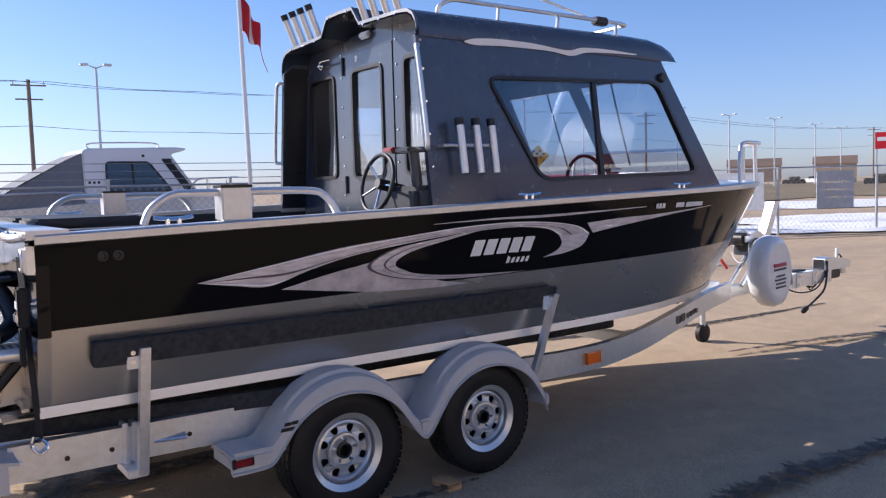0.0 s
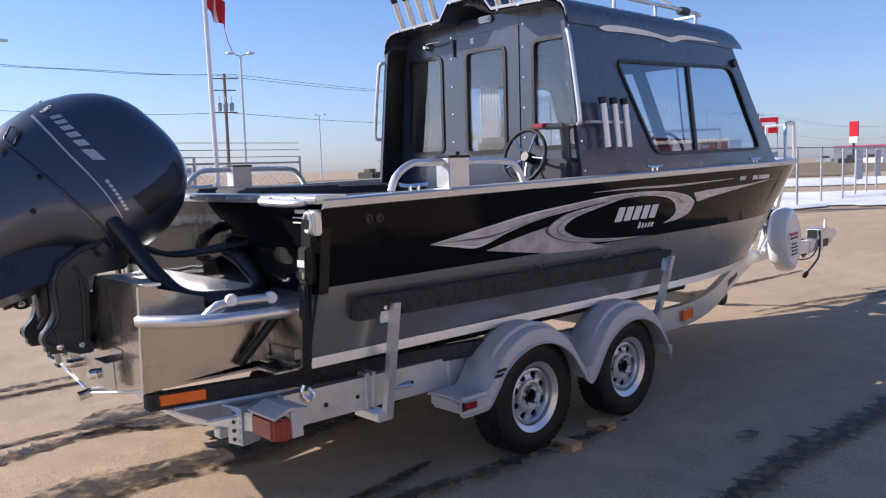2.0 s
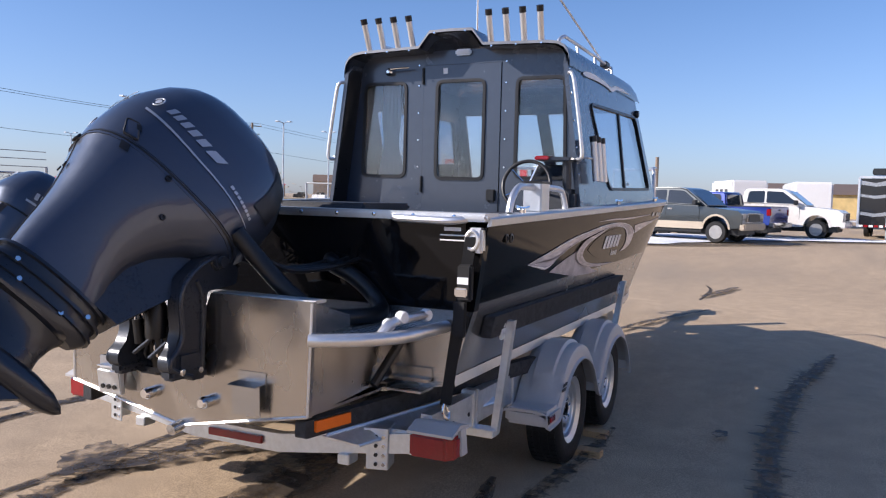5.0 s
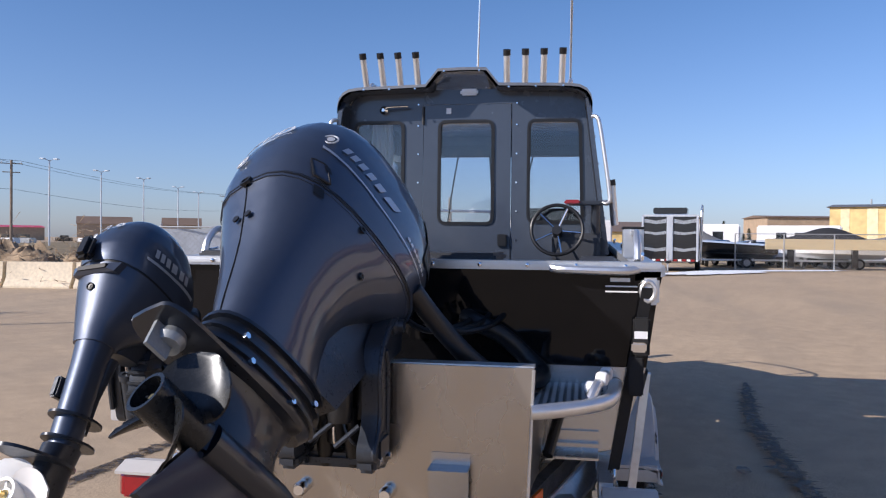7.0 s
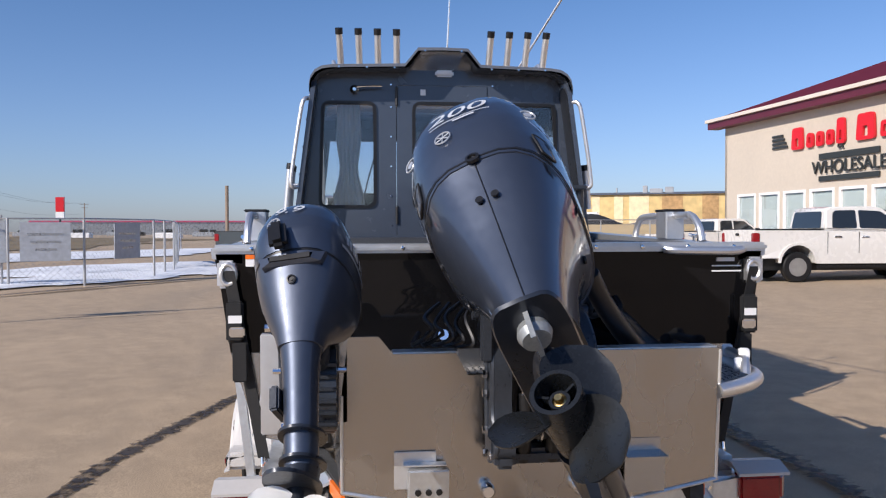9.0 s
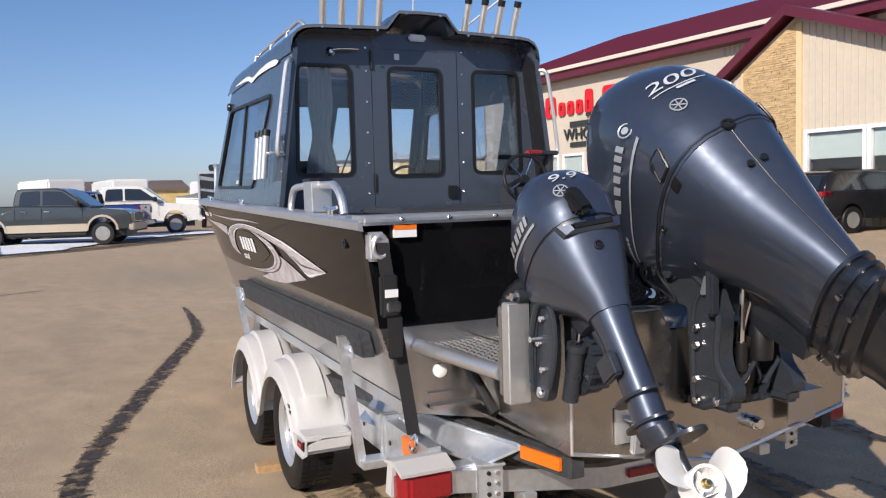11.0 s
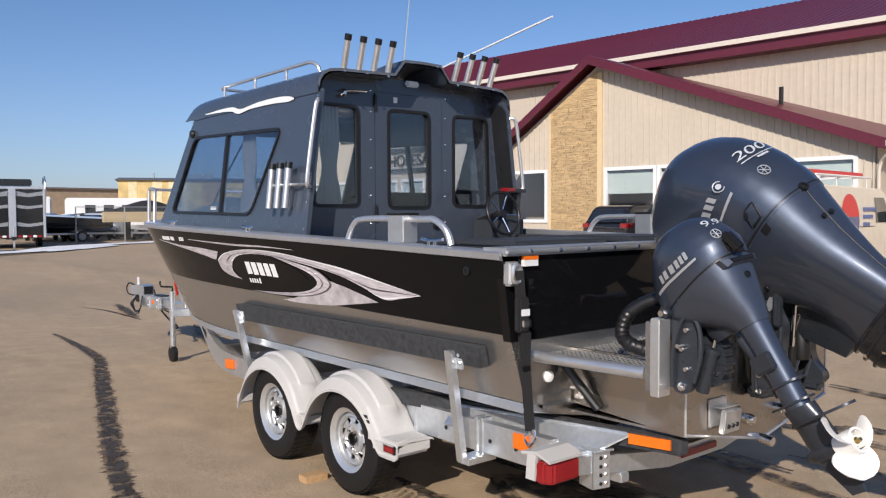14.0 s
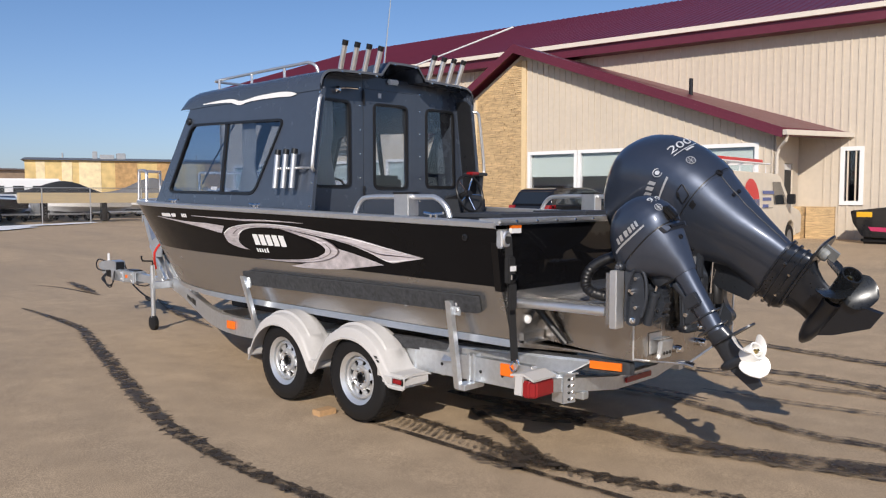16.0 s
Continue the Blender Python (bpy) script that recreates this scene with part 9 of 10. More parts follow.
    for k, text in enumerate(("FIRE ALARM", "EMERGENCY LIGHTING", "FIRE SPRINKLERS", "FIRE SUPPRESSION", "", "FIRE EXTINGUISHERS", "EXTINGUISHER TRAINING")):
        z = 1.74 - 0.115 * k
        if text:
            line = words("lettering", text, 0.054, face @ Matrix.Translation((0, z, 0)), VAN_PRINT, None, 0.002)
            line.data.align_x = "LEFT"
            line.matrix_world = face @ Matrix.Translation((-0.27, z, 0))
            line.parent = car
            line.matrix_parent_inverse = Matrix.Translation(-car.location)
        else:
            part("lettering_bar", place(m, bx(-1.208, -1.202, -0.70, -0.13, z - 0.018, z + 0.018)), VAN_PRINT, body)
        part("bullet", place(m, bx(-1.208, -1.202, -0.10, -0.07, z - 0.014, z + 0.014)), VAN_PRINT, body)
    part("plate_bar", place(m, bx(-1.212, -1.194, -0.42, -0.10, 0.78, 0.94, 0.01)), TAN_CAR, body, "dusty number plate")
    part("maker_bar", place(m, bx(-1.206, -1.196, -0.74, -0.52, 0.74, 0.80)), GASKET, body)
    disc = lathe(bmesh.new(), [(0, 0), (0.26, 0), (0.26, 0.006), (0, 0.006)], m @ Matrix.Translation((-1.200, 0.42, 1.55)) @ Matrix.Rotation(radians(-90), 4, "Y"), 32)
    part("red_disc", disc, VAN_PRINT, body, "faded red disc")
    bm = bmesh.new()
    for s in (-0.8, 0.8):
        tube(bm, [(-0.9, s, 2.32), (2.3, s, 2.32)], 0.025, 8)
    for k in range(4):
        tube(bm, [(-0.7 + 0.9 * k, -0.8, 2.08), (-0.7 + 0.9 * k, -0.8, 2.32), (-0.7 + 0.9 * k, 0.8, 2.32), (-0.7 + 0.9 * k, 0.8, 2.08)], 0.02, 8)
    rack = part("roof_rack", place(m, bm), WHITE_PAINT, car, "white roof rack")
    bm = tb([(-0.8, 0.3, 2.42), (2.2, 0.3, 2.42)], 0.09, 12)
    part("conduit_tube", place(m, bm), WHITE_PAINT, rack)
    for y in (-0.60, -0.22):
        part("ladder_rail", place(m, bx(-1.0, 2.3, y - 0.015, y + 0.015, 2.36, 2.44, 0.004)), SIGN_RED, rack, "red ladder rail")
    for k in range(9):
        part("ladder_rung", place(m, tb([(-0.9 + 0.38 * k, -0.60, 2.40), (-0.9 + 0.38 * k, -0.22, 2.40)], 0.016, 8)), STEEL_GREY, rack)
    part("front_bumper", place(m, bx(4.25, 4.46, -0.95, 0.95, 0.45, 0.68, 0.04)), TRIM, car)
    part("rear_bumper", place(m, bx(-1.30, -1.12, -0.95, 0.95, 0.45, 0.62, 0.03)), TRIM, car)
    return car


van(6.25, -13.9, -86)


def suv(name, x, y, heading, paint, label, scale=1.0):
    z = rise(x, y)
    m = pose(x, y, z, 0, 0, heading) @ Matrix.Scale(scale, 4)
    car = thing(name, (x, y, z), label, "car")
    W = 0.91
    prof = [(-0.95, 0.50), (-0.42, 0.45)] + arch(0, 0.38, 0.40)[::-1] + [(0.42, 0.38), (2.30, 0.38)] + arch(2.72, 0.38, 0.40)[::-1] + [(3.14, 0.42), (3.55, 0.50), (3.58, 0.85), (3.35, 1.0), (2.35, 1.10), (-0.95, 1.12), (-1.0, 0.9)]
    body = part("body", place(m, soften(prism(bmesh.new(), prof, lambda u, v, w: Vector((u, (w - 1) * W, v)), 2.0), 0.05)), paint, car, "", 50)
    roof_p = [(-0.98, 1.08), (-0.72, 1.58), (-0.45, 1.66), (1.0, 1.68), (1.45, 1.60), (2.40, 1.08)]
    cab = part("cab", place(m, soften(prism(bmesh.new(), roof_p, lambda u, v, w: Vector((u, (w - 1) * (W - 0.02 - 0.28 * (v - 1.08)), v)), 2.0), 0.05)), paint, car, "", 50)
    for s in (-1, 1):
        for poly in ([(-0.72, 1.16), (-0.52, 1.52), (0.28, 1.56), (0.28, 1.14)], [(0.36, 1.14), (0.36, 1.56), (1.15, 1.54), (1.95, 1.13)]):
            part("side_window", place(m, prism(bmesh.new(), poly, lambda u, v, w: Vector((u, s * (W - 0.02 - 0.28 * (v - 1.08) + 0.003 + 0.004 * w), v)), 1.0)), PANE_DARK, cab)
        part("tail_lamp", place(m, bx(-1.02, -0.70, s * 0.78 - 0.13, s * 0.78 + 0.14, 0.98, 1.12, 0.02)), RED, car)
        part("head_lamp", place(m, bx(3.25, 3.57, s * 0.70 - 0.15, s * 0.70 + 0.15, 0.76, 0.90, 0.02)), LAMP, car)
        for cx in (0, 2.72):
            road_wheel(car, m, cx, s * 0.80, 0.35, 0.22)
    part("rear_window", place(m, prism(bmesh.new(), [(-0.70, 0), (0.70, 0), (0.62, 1), (-0.62, 1)], lambda u, v, w: Vector((-0.96 + 0.22 * v - 0.01 * w, u, 1.16 + 0.38 * v)), 1.0)), PANE_DARK, cab)
    part("windscreen", place(m, prism(bmesh.new(), [(-0.74, 0), (0.74, 0), (0.66, 1), (-0.66, 1)], lambda u, v, w: Vector((2.34 - 0.80 * v + 0.012 * w, u, 1.13 + 0.45 * v)), 1.0)), PANE_DARK, cab)
    part("rear_bumper", place(m, bx(-1.10, -0.90, -0.88, 0.88, 0.40, 0.70, 0.04)), paint, car)
    part("front_bumper", place(m, bx(3.45, 3.66, -0.86, 0.86, 0.38, 0.66, 0.04)), TRIM, car)
    return car


suv("sport_utility_car", 9.6, -17.3, H(-0.35, -0.93), SILVER_CAR, "silver sport utility car parked before the shop")
suv("sport_utility_car", 12.9, -16.6, H(-0.10, -0.99), DARK_CAR, "dark sport utility car parked before the shop windows")
rnd = random.Random(21)
PAINTS = [DARK_CAR, GREY_CAR, WHITE_PAINT, SILVER_CAR, DARK_CAR, BLUE_CAR]
k = 0
for row_x in (59.5, 64, 68.5):
    for i in range(7):
        y = -16 - 3.3 * i + rnd.uniform(-0.3, 0.3)
        suv("parked_car", row_x + rnd.uniform(-0.5, 0.5), y, 180 + rnd.uniform(-6, 6), PAINTS[k % 6], ("dark", "grey", "white", "silver", "dark", "blue")[k % 6] + " car parked in the fenced yard")["group"] = "cars in the yard"
        k += 1

# enclosed black trailer
z = rise(39.5, -5.1)
m = pose(39.5, -5.1, z, 0, 0, H(-0.985, 0.17)) @ Matrix.Scale(1.13, 4)
et = thing("enclosed_trailer", (39.5, -5.1, z), "black enclosed trailer with silver swooshes and a rooftop unit", "trailer")
bm = place(m, prism(bmesh.new(), [(-5.0, -1.2), (0.0, -1.2), (0.0, 1.2), (-5.0, 1.2)], lambda u, v, w: Vector((u, v, 0.45 + w)), 2.05))
eb = part("body", bm, DARK_CAR, et, "black trailer body")
part("front_post", place(m, bx(0.0, 0.10, -0.14, 0.14, 0.45, 2.52, 0.02)), ALU_BRIGHT, eb, "bright aluminium centre post")
part("top_rail", place(m, bx(-5.05, 0.06, -1.22, 1.22, 2.48, 2.58, 0.02)), ALU_BRIGHT, eb)
for s in (-1, 1):
    part("corner_rail", place(m, bx(-0.06, 0.06, s * 1.2 - 0.05, s * 1.2 + 0.05, 0.45, 2.52, 0.02)), ALU_BRIGHT, eb)
    for zz, hh in ((0.95, 0.16), (1.70, 0.14), (2.2, 0.2)):
        bm = place(m, prism(bmesh.new(), [(s * 0.16, zz), (s * 0.6, zz - 0.05), (s * 1.15, zz + 0.03), (s * 1.15, zz + hh), (s * 0.6, zz + hh * 0.5), (s * 0.16, zz + hh)], lambda u, v, w: Vector((0.004 + w, u, v)), 0.004))
        part("swoosh", bm, SILVER_CAR, eb)
    road_wheel(et, m, -2.2, s * 1.12, 0.36, 0.2)
    road_wheel(et, m, -3.0, s * 1.12, 0.36, 0.2)
for k in range(12):
    part("reflector", place(m, bx(0.06, 0.07, -1.15 + 0.19 * k, -1.15 + 0.19 * k + 0.15, 0.47, 0.56)), RED if k % 2 else DECAL_WHITE, eb)
part("rooftop_unit", place(m, bx(-1.2, 0.0, -0.75, 0.75, 2.62, 2.90, 0.04)), DARK_CAR, et)
part("tongue", place(m, bx(0.0, 1.3, -0.08, 0.08, 0.40, 0.52)), TRIM, et)
part("tongue_jack", place(m, tb([(1.1, 0, 0.0), (1.1, 0, 0.9)], 0.04, 8)), GALV, et)
part("rear_loop", place(m, tb([(-1.0, 1.25, 0.5), (-1.0, 1.32, 2.8), (-2.6, 1.32, 2.8), (-2.6, 1.25, 0.5)], 0.04, 8, 3)), GALV, et)


def camper(x, y, heading, length, label):
    z = rise(x, y)
    m = pose(x, y, z, 0, 0, heading)
    c = thing("camper_trailer", (x, y, z), label, "camper")
    body = part("body", place(m, bx(-length / 2, length / 2, -1.2, 1.2, 0.6, 3.0, 0.12)), WHITE_PAINT, c, "white ribbed body")
    for s in (-1, 1):
        part("swoosh", place(m, prism(bmesh.new(), [(-length * 0.45, 1.2), (length * 0.1, 1.5), (length * 0.45, 1.25), (length * 0.1, 1.75)], lambda u, v, w: Vector((u, s * (1.203 + w), v)), 0.003)), TAN_CAR, body)
        for k in range(3):
            part("window", place(m, bx(-length * 0.3 + k * length * 0.22, -length * 0.3 + k * length * 0.22 + 0.8, s * 1.20 - 0.02, s * 1.20 + 0.02, 1.7, 2.4)), PANE_DARK, body)
        road_wheel(c, m, -0.3, s * 1.05, 0.36, 0.2)
    part("skirt", place(m, bx(-length / 2 + 0.1, length / 2 - 0.1, -1.1, 1.1, 0.4, 0.62)), TRIM, c)
    return c


camper(69.0, -18.6, 72, 6.5, "white camper trailer parked in the fenced yard")
camper(66.0, -10.0, 80, 6.5, "white camper trailer parked behind the enclosed trailer")
camper(60, -1.0, 8, 8, "white camper trailer parked behind the trucks")
camper(58.5, 3.4, 20, 6, "white camper trailer with a brown swoosh")


CANVAS = material("grey boat canvas", (0.20, 0.21, 0.24), 0.85, 0.0, 0.12, 4, 0.1, 40)


def small_boat(x, y, heading, mat, top, label, length=6.0, cabin=False, group=""):
    z = rise(x, y)
    m = pose(x, y, z, 0, 0, heading)
    b = thing("parked_boat", (x, y, z), label, "boat", group)
    rows = []
    for i in range(11):
        t = i / 10
        w = 1.1 * (1 - max(0, (t - 0.45) / 0.55) ** 2.4)
        zz = 1.30 + 0.28 * t
        rows.append([m @ Vector((t * length, sy * wy, zq)) for sy, wy, zq in ((-1, w, zz), (-1, w * 0.86, 0.85 + 0.1 * t), (0, 0, 0.58 + 0.5 * max(0, t - 0.7)), (1, w * 0.86, 0.85 + 0.1 * t), (1, w, zz))])
    part("hull", loft(bmesh.new(), rows, False, False), mat, b, "", 30)
    part("deck", loft(bmesh.new(), [[r[0], r[0].lerp(r[4], 0.5) + Vector((0, 0, 0.12)), r[4]] for r in rows], False, False), top, b)
    part("trailer_frame", place(m, bx(-0.2, length + 0.8, -0.35, 0.35, 0.42, 0.52)), GALV, b)
    for s in (-1, 1):
        road_wheel(b, m, length * 0.35, s * 0.95, 0.32, 0.2)
    if cabin:
        L = length
        prof = [(L * 0.36, 1.35), (L * 0.36, 2.50), (L * 0.375, 2.58), (L * 0.69, 2.62), (L * 0.745, 2.60), (L * 0.735, 2.54), (L * 0.68, 2.46), (L * 0.79, 1.50)]
        half = lambda v: 0.98 - 0.1 * (v - 1.3)
        cb = part("cabin", place(m, soften(prism(bmesh.new(), prof, lambda u, v, w: Vector((u, (w - 1) * half(v), v)), 2.0), 0.03)), mat, b, "white cabin", 40)
        for s in (-1, 1):
            big = rounded([(L * 0.432, 1.62), (L * 0.437, 2.30), (L * 0.595, 2.30), (L * 0.680, 1.62)], 0.09)
            front = rounded([(L * 0.640, 2.36), (L * 0.680, 2.36), (L * 0.766, 1.64), (L * 0.724, 1.64)], 0.05)
            for poly in (big, front):
                fr = part("window_frame", place(m, prism(bmesh.new(), [poly, inset(poly, 0.035)], lambda u, v, w: Vector((u, s * (half(v) + 0.003 + w), v)), 0.016)), TRIM, cb)
                part("pane", place(m, prism(bmesh.new(), inset(poly, 0.03), lambda u, v, w: Vector((u, s * (half(v) + 0.002 + w), v)), 0.004)), PANE_DARK, fr)
            part("window_divider", place(m, bx(L * 0.530, L * 0.536, s * 0.925 - 0.01, s * 0.925 + 0.01, 1.63, 2.29)), TRIM, cb)
            for k in range(3):
                part("vent_port", place(m, lathe(bmesh.new(), [(0, 0), (0.030, 0), (0.026, 0.012), (0, 0.012)], turn_to((L * (0.378 + 0.016 * k), s * half(1.85), 1.85), (0, s, 0)), 12)), TRIM, cb)
            part("cabin_lamp", place(m, lathe(bmesh.new(), [(0, 0), (0.035, 0), (0.03, 0.02), (0, 0.02)], turn_to((L * 0.575, s * half(2.42), 2.42), (0, s, 0)), 12)), TRIM, cb)
            side = [(L * 0.02, 1.36), (L * 0.358, 1.36), (L * 0.358, 2.46), (L * 0.30, 2.30)]
            part("canvas_side", place(m, prism(bmesh.new(), side, lambda u, v, w: Vector((u, s * (half(v) - 0.03 - w), v)), 0.006)), CANVAS, b, "grey canvas side curtain")
        part("windscreen", place(m, prism(bmesh.new(), [(-0.8, 0), (0.8, 0), (0.72, 1), (-0.72, 1)], lambda u, v, w: Vector((L * 0.778 - L * 0.088 * v + 0.012 * w, u, 1.62 + 0.76 * v)), 1.0)), PANE_DARK, cb)
        part("roof_rail", place(m, tb([(L * 0.39, -0.7, 2.58), (L * 0.40, -0.7, 2.69), (L * 0.62, -0.7, 2.71), (L * 0.64, -0.7, 2.60)], 0.02, 8, 4)), ALU_BRIGHT, b)
        part("aft_canvas", place(m, loft(bmesh.new(), [[Vector((x_, y_ * f, z_)) for x_, y_, z_ in ((L * 0.02, 0.96, 1.38), (L * 0.16, 0.93, 1.86), (L * 0.30, 0.88, 2.32), (L * 0.36, 0.86, 2.48))] for f in (-1, -0.4, 0.4, 1)], False, False)), CANVAS, b, "grey canvas enclosure")
        for s in (-1, 1):
            rail = part("bow_rail", place(m, tb([(L * 0.74, s * 0.95, 1.50), (L * 0.77, s * 0.95, 1.86), (L * 0.90, s * 0.62, 1.92), (L * 1.0, s * 0.15, 1.94)], 0.018, 8, 4)), ALU_BRIGHT, b)
            for q, yy in ((0.82, 0.84), (0.92, 0.55)):
                part("rail_post", place(m, tb([(L * q, s * yy, 1.50), (L * q, s * yy, 1.89)], 0.014, 6)), ALU_BRIGHT, rail)
        bm = bmesh.new()
        for s in (-1, 1):
            tube(bm, [(0.2, s * 1.05, 1.42), (0.3, s * 1.05, 1.62), (length * 0.34, s * 1.05, 1.64), (length * 0.37, s * 1.05, 1.46)], 0.02, 8, 3)
        part("side_rail", place(m, bm), ALU_BRIGHT, b)
    return b


def covered_boat(x, y, heading, length, height, mat, label):
    """A boat on its trailer under a tight cover that peaks over the windscreen."""
    z = rise(x, y)
    m = pose(x, y, z, 0, 0, heading)
    b = thing("covered_boat", (x, y, z), label, "boat", "boats in the yard")
    hull, cover = [], []
    for i in range(15):
        t = i / 14
        w = 1.15 * (1 - max(0, (t - 0.5) / 0.5) ** 2.6) + 0.02
        rim = 1.45 + 0.25 * t
        peak = rim + (height - 1.6) * math.exp(-((t - 0.42) / 0.30) ** 2) + 0.08
        hull.append([m @ Vector((t * length, sy * wy, zq)) for sy, wy, zq in ((-1, w, rim), (-1, w * 0.86, 0.95), (0, 0, 0.62 + 0.5 * max(0, t - 0.7)), (1, w * 0.86, 0.95), (1, w, rim))])
        cover.append([m @ Vector((t * length, w * 1.02 * f, rim - 0.1 + (peak - rim + 0.1) * (1 - abs(f) ** 2.2))) for f in (-1, -0.8, -0.5, -0.2, 0, 0.2, 0.5, 0.8, 1)])
    part("hull", loft(bmesh.new(), hull, False, False), WHITE_PAINT, b, "white hull", 30)
    part("cover", loft(bmesh.new(), cover, False, False), mat, b, "tight cloth cover", 50)
    part("trailer_frame", place(m, bx(-0.2, length + 0.8, -0.35, 0.35, 0.42, 0.52)), GALV, b)
    for s in (-1, 1):
        road_wheel(b, m, length * 0.35, s * 0.95, 0.32, 0.2)
    return b


CLOTH_DARK = material("black boat cover", (0.020, 0.021, 0.024), 0.8, 0.0, 0.2, 2)
CLOTH_GREY = material("grey boat cover", (0.16, 0.16, 0.165), 0.85, 0.0, 0.2, 2)
covered_boat(53.4, -19.6, 74, 6.8, 2.55, CLOTH_DARK, "boat under a black cover in the fenced yard")
for k, (cx, cy, mt, word) in enumerate(((52.0, -9.3, DARK_CAR, "dark"), (52.4, -11.9, WHITE_PAINT, "white"), (52.0, -14.6, SILVER_CAR, "silver"), (57.5, -12.8, WHITE_PAINT, "white"), (58.0, -15.4, GREY_CAR, "grey"))):
    suv("parked_car", cx, cy, 180 + 4 * (k % 3 - 1), mt, word + " car parked behind the yard fence")["group"] = "cars in the yard"
covered_boat(51.2, -24.6, 72, 6.2, 2.8, CLOTH_GREY, "boat under a grey cover in the fenced yard")
covered_boat(50.4, -31.6, 78, 6.4, 2.7, CLOTH_DARK, "boat under a black cover in the fenced yard")
covered_boat(55.8, -10.4, 76, 6.0, 2.6, CLOTH_GREY, "boat under a grey cover beside the enclosed trailer")
small_boat(1.2, 14.6, 2, WHITE_PAINT, WHITE_PAINT, "white cabin boat parked behind the fence", 5.9, True)
small_boat(55.0, -9.6, 205, DARK_CAR, GREY_CAR, "dark runabout boat on its trailer by the yard fence", 4.6)
for i, (bx_, by_, mt_) in enumerate(((47.8, -12.0, DARK_CAR), (47.9, -18.0, WHITE_PAINT), (47.9, -24, DARK_CAR), (47.9, -30, SILVER_CAR), (47.9, -36.0, DARK_CAR))):
    small_boat(bx_, by_, 90 + 8 * (i % 3), mt_, mt_ if i % 2 else WHITE_PAINT, ("dark", "white", "dark", "silver", "dark")[i] + " boat on its trailer in the fenced yard", 5.0, False, "boats in the yard")

# ---- fences ----
LINKWIRE = material("chain link wire", (0.34, 0.35, 0.36), 0.5, 0.6, 0.1, 10)


def chain_fence(name, pts, height, label, boards=(), barbed=False, step=0.16):
    f = thing(name, (pts[0][0], pts[0][1], rise(*pts[0])), label, "fence")
    bm_w = bmesh.new()
    for a, b in zip(pts, pts[1:]):
        d = Vector((b[0] - a[0], b[1] - a[1], 0))
        L = d.length
        d.normalize()
        z = rise(*a)
        n = max(1, round(L / 2.6))
        for k in range(n + 1):
            p = Vector((a[0], a[1], z)) + d * (L * k / n)
            if k < n or b is pts[-1]:
                part("post", tb([p, p + Vector((0, 0, height + (0.15 if barbed else 0)))], 0.035, 8), STEEL_POST, f)
        part("top_rail", tb([Vector((a[0], a[1], z + height)), Vector((b[0], b[1], z + height))], 0.022, 8), STEEL_POST, f)
        if barbed:
            for q in (0.14, 0.30, 0.46):
                tube(bm_w, [Vector((a[0], a[1], z + height + q)), Vector((b[0], b[1], z + height + q))], 0.008, 4)
        c = int(L / step)
        nrm = Vector((-d.y, d.x, 0))
        for k in range(-int(height / step), c):
            for sg in (1, -1):
                u0, u1 = k * step, k * step + height
                z0, z1 = 0.05, height
                if u0 < 0:
                    z0, u0 = 0.05 - u0, 0.0
                if u1 > L:
                    z1, u1 = height - (u1 - L), L
                if z1 <= z0:
                    continue
                p, q = Vector((a[0], a[1], z)) + d * u0, Vector((a[0], a[1], z)) + d * u1
                p.z, q.z = (z + z0, z + z1) if sg > 0 else (z + height - z0 + 0.05, z + height - z1 + 0.05)
                w = Vector((0, 0, 0.004))
                v = [bm_w.verts.new(t) for t in (p - w, q - w, q + w, p + w)]
                bm_w.faces.new(v)
    tagged(part("chain_link", bm_w, LINKWIRE, f, "chain-link wire"), kind="stuff")
    return f


F1 = [(-14, 13.6), (-4, 13.2), (6.15, 12.7), (8.85, 12.7)]
chain_fence("chain_fence", F1, 1.75, "chain-link fence with barbed wire before the white boat", barbed=True)
F2 = [(18.3, 12.6), (18.7, 9.4), (19.3, 7.7), (22.3, 6.6), (26.5, 6.9), (33.0, 8.1)]
chain_fence("chain_fence", F2, 1.80, "chain-link fence with grey boards at the lot's edge")
F3 = [(43.5, -9.0), (43.0, -14), (43.0, -20), (43.4, -28)]
chain_fence("chain_fence", F3, 2.0, "chain-link fence round the vehicle yard")
BOARD = material("grey notice board", (0.42, 0.45, 0.49), 0.6, 0.0, 0.15, 2)
for cx, cy, dx, dy in ((18.92, 8.55, 0.33, -0.94), (20.9, 7.05, 0.94, -0.34), (28.6, 7.2, 0.98, 0.18), (32.4, 7.9, 0.98, 0.18)):
    m = Matrix.Translation((cx, cy, rise(cx, cy))) @ Matrix.Rotation(math.atan2(dy, dx), 4, "Z")
    bd = thing("notice_board", (cx, cy, 0.5), "faded grey notice board hung on the fence", "sign", "boards on the fence")
    part("board", place(m, bx(-0.60, 0.60, -0.06, -0.035, 0.68, 1.70, 0.004)), BOARD, bd)
    for k, w in enumerate((0.42, 0.36, 0.25)):
        part("board_bar", place(m, bx(-w, w, -0.064, -0.060, 1.36 - 0.2 * k, 1.42 - 0.2 * k)), SILVER_CAR, bd, "pale unreadable bar")
c = Vector((18.78, 10.45, 0))
bd = thing("notice_board", c, "large pale grey notice board on two fence posts", "sign", "boards on the fence")
ub = Vector((0.30, -0.954, 0))
part("board", prism(bmesh.new(), [(-0.92, 0.70), (0.92, 0.70), (0.92, 1.80), (-0.92, 1.80)], lambda u, v, w: c + ub * u + Vector((-0.06 - w, -0.02, v)), 0.03), BOARD, bd)
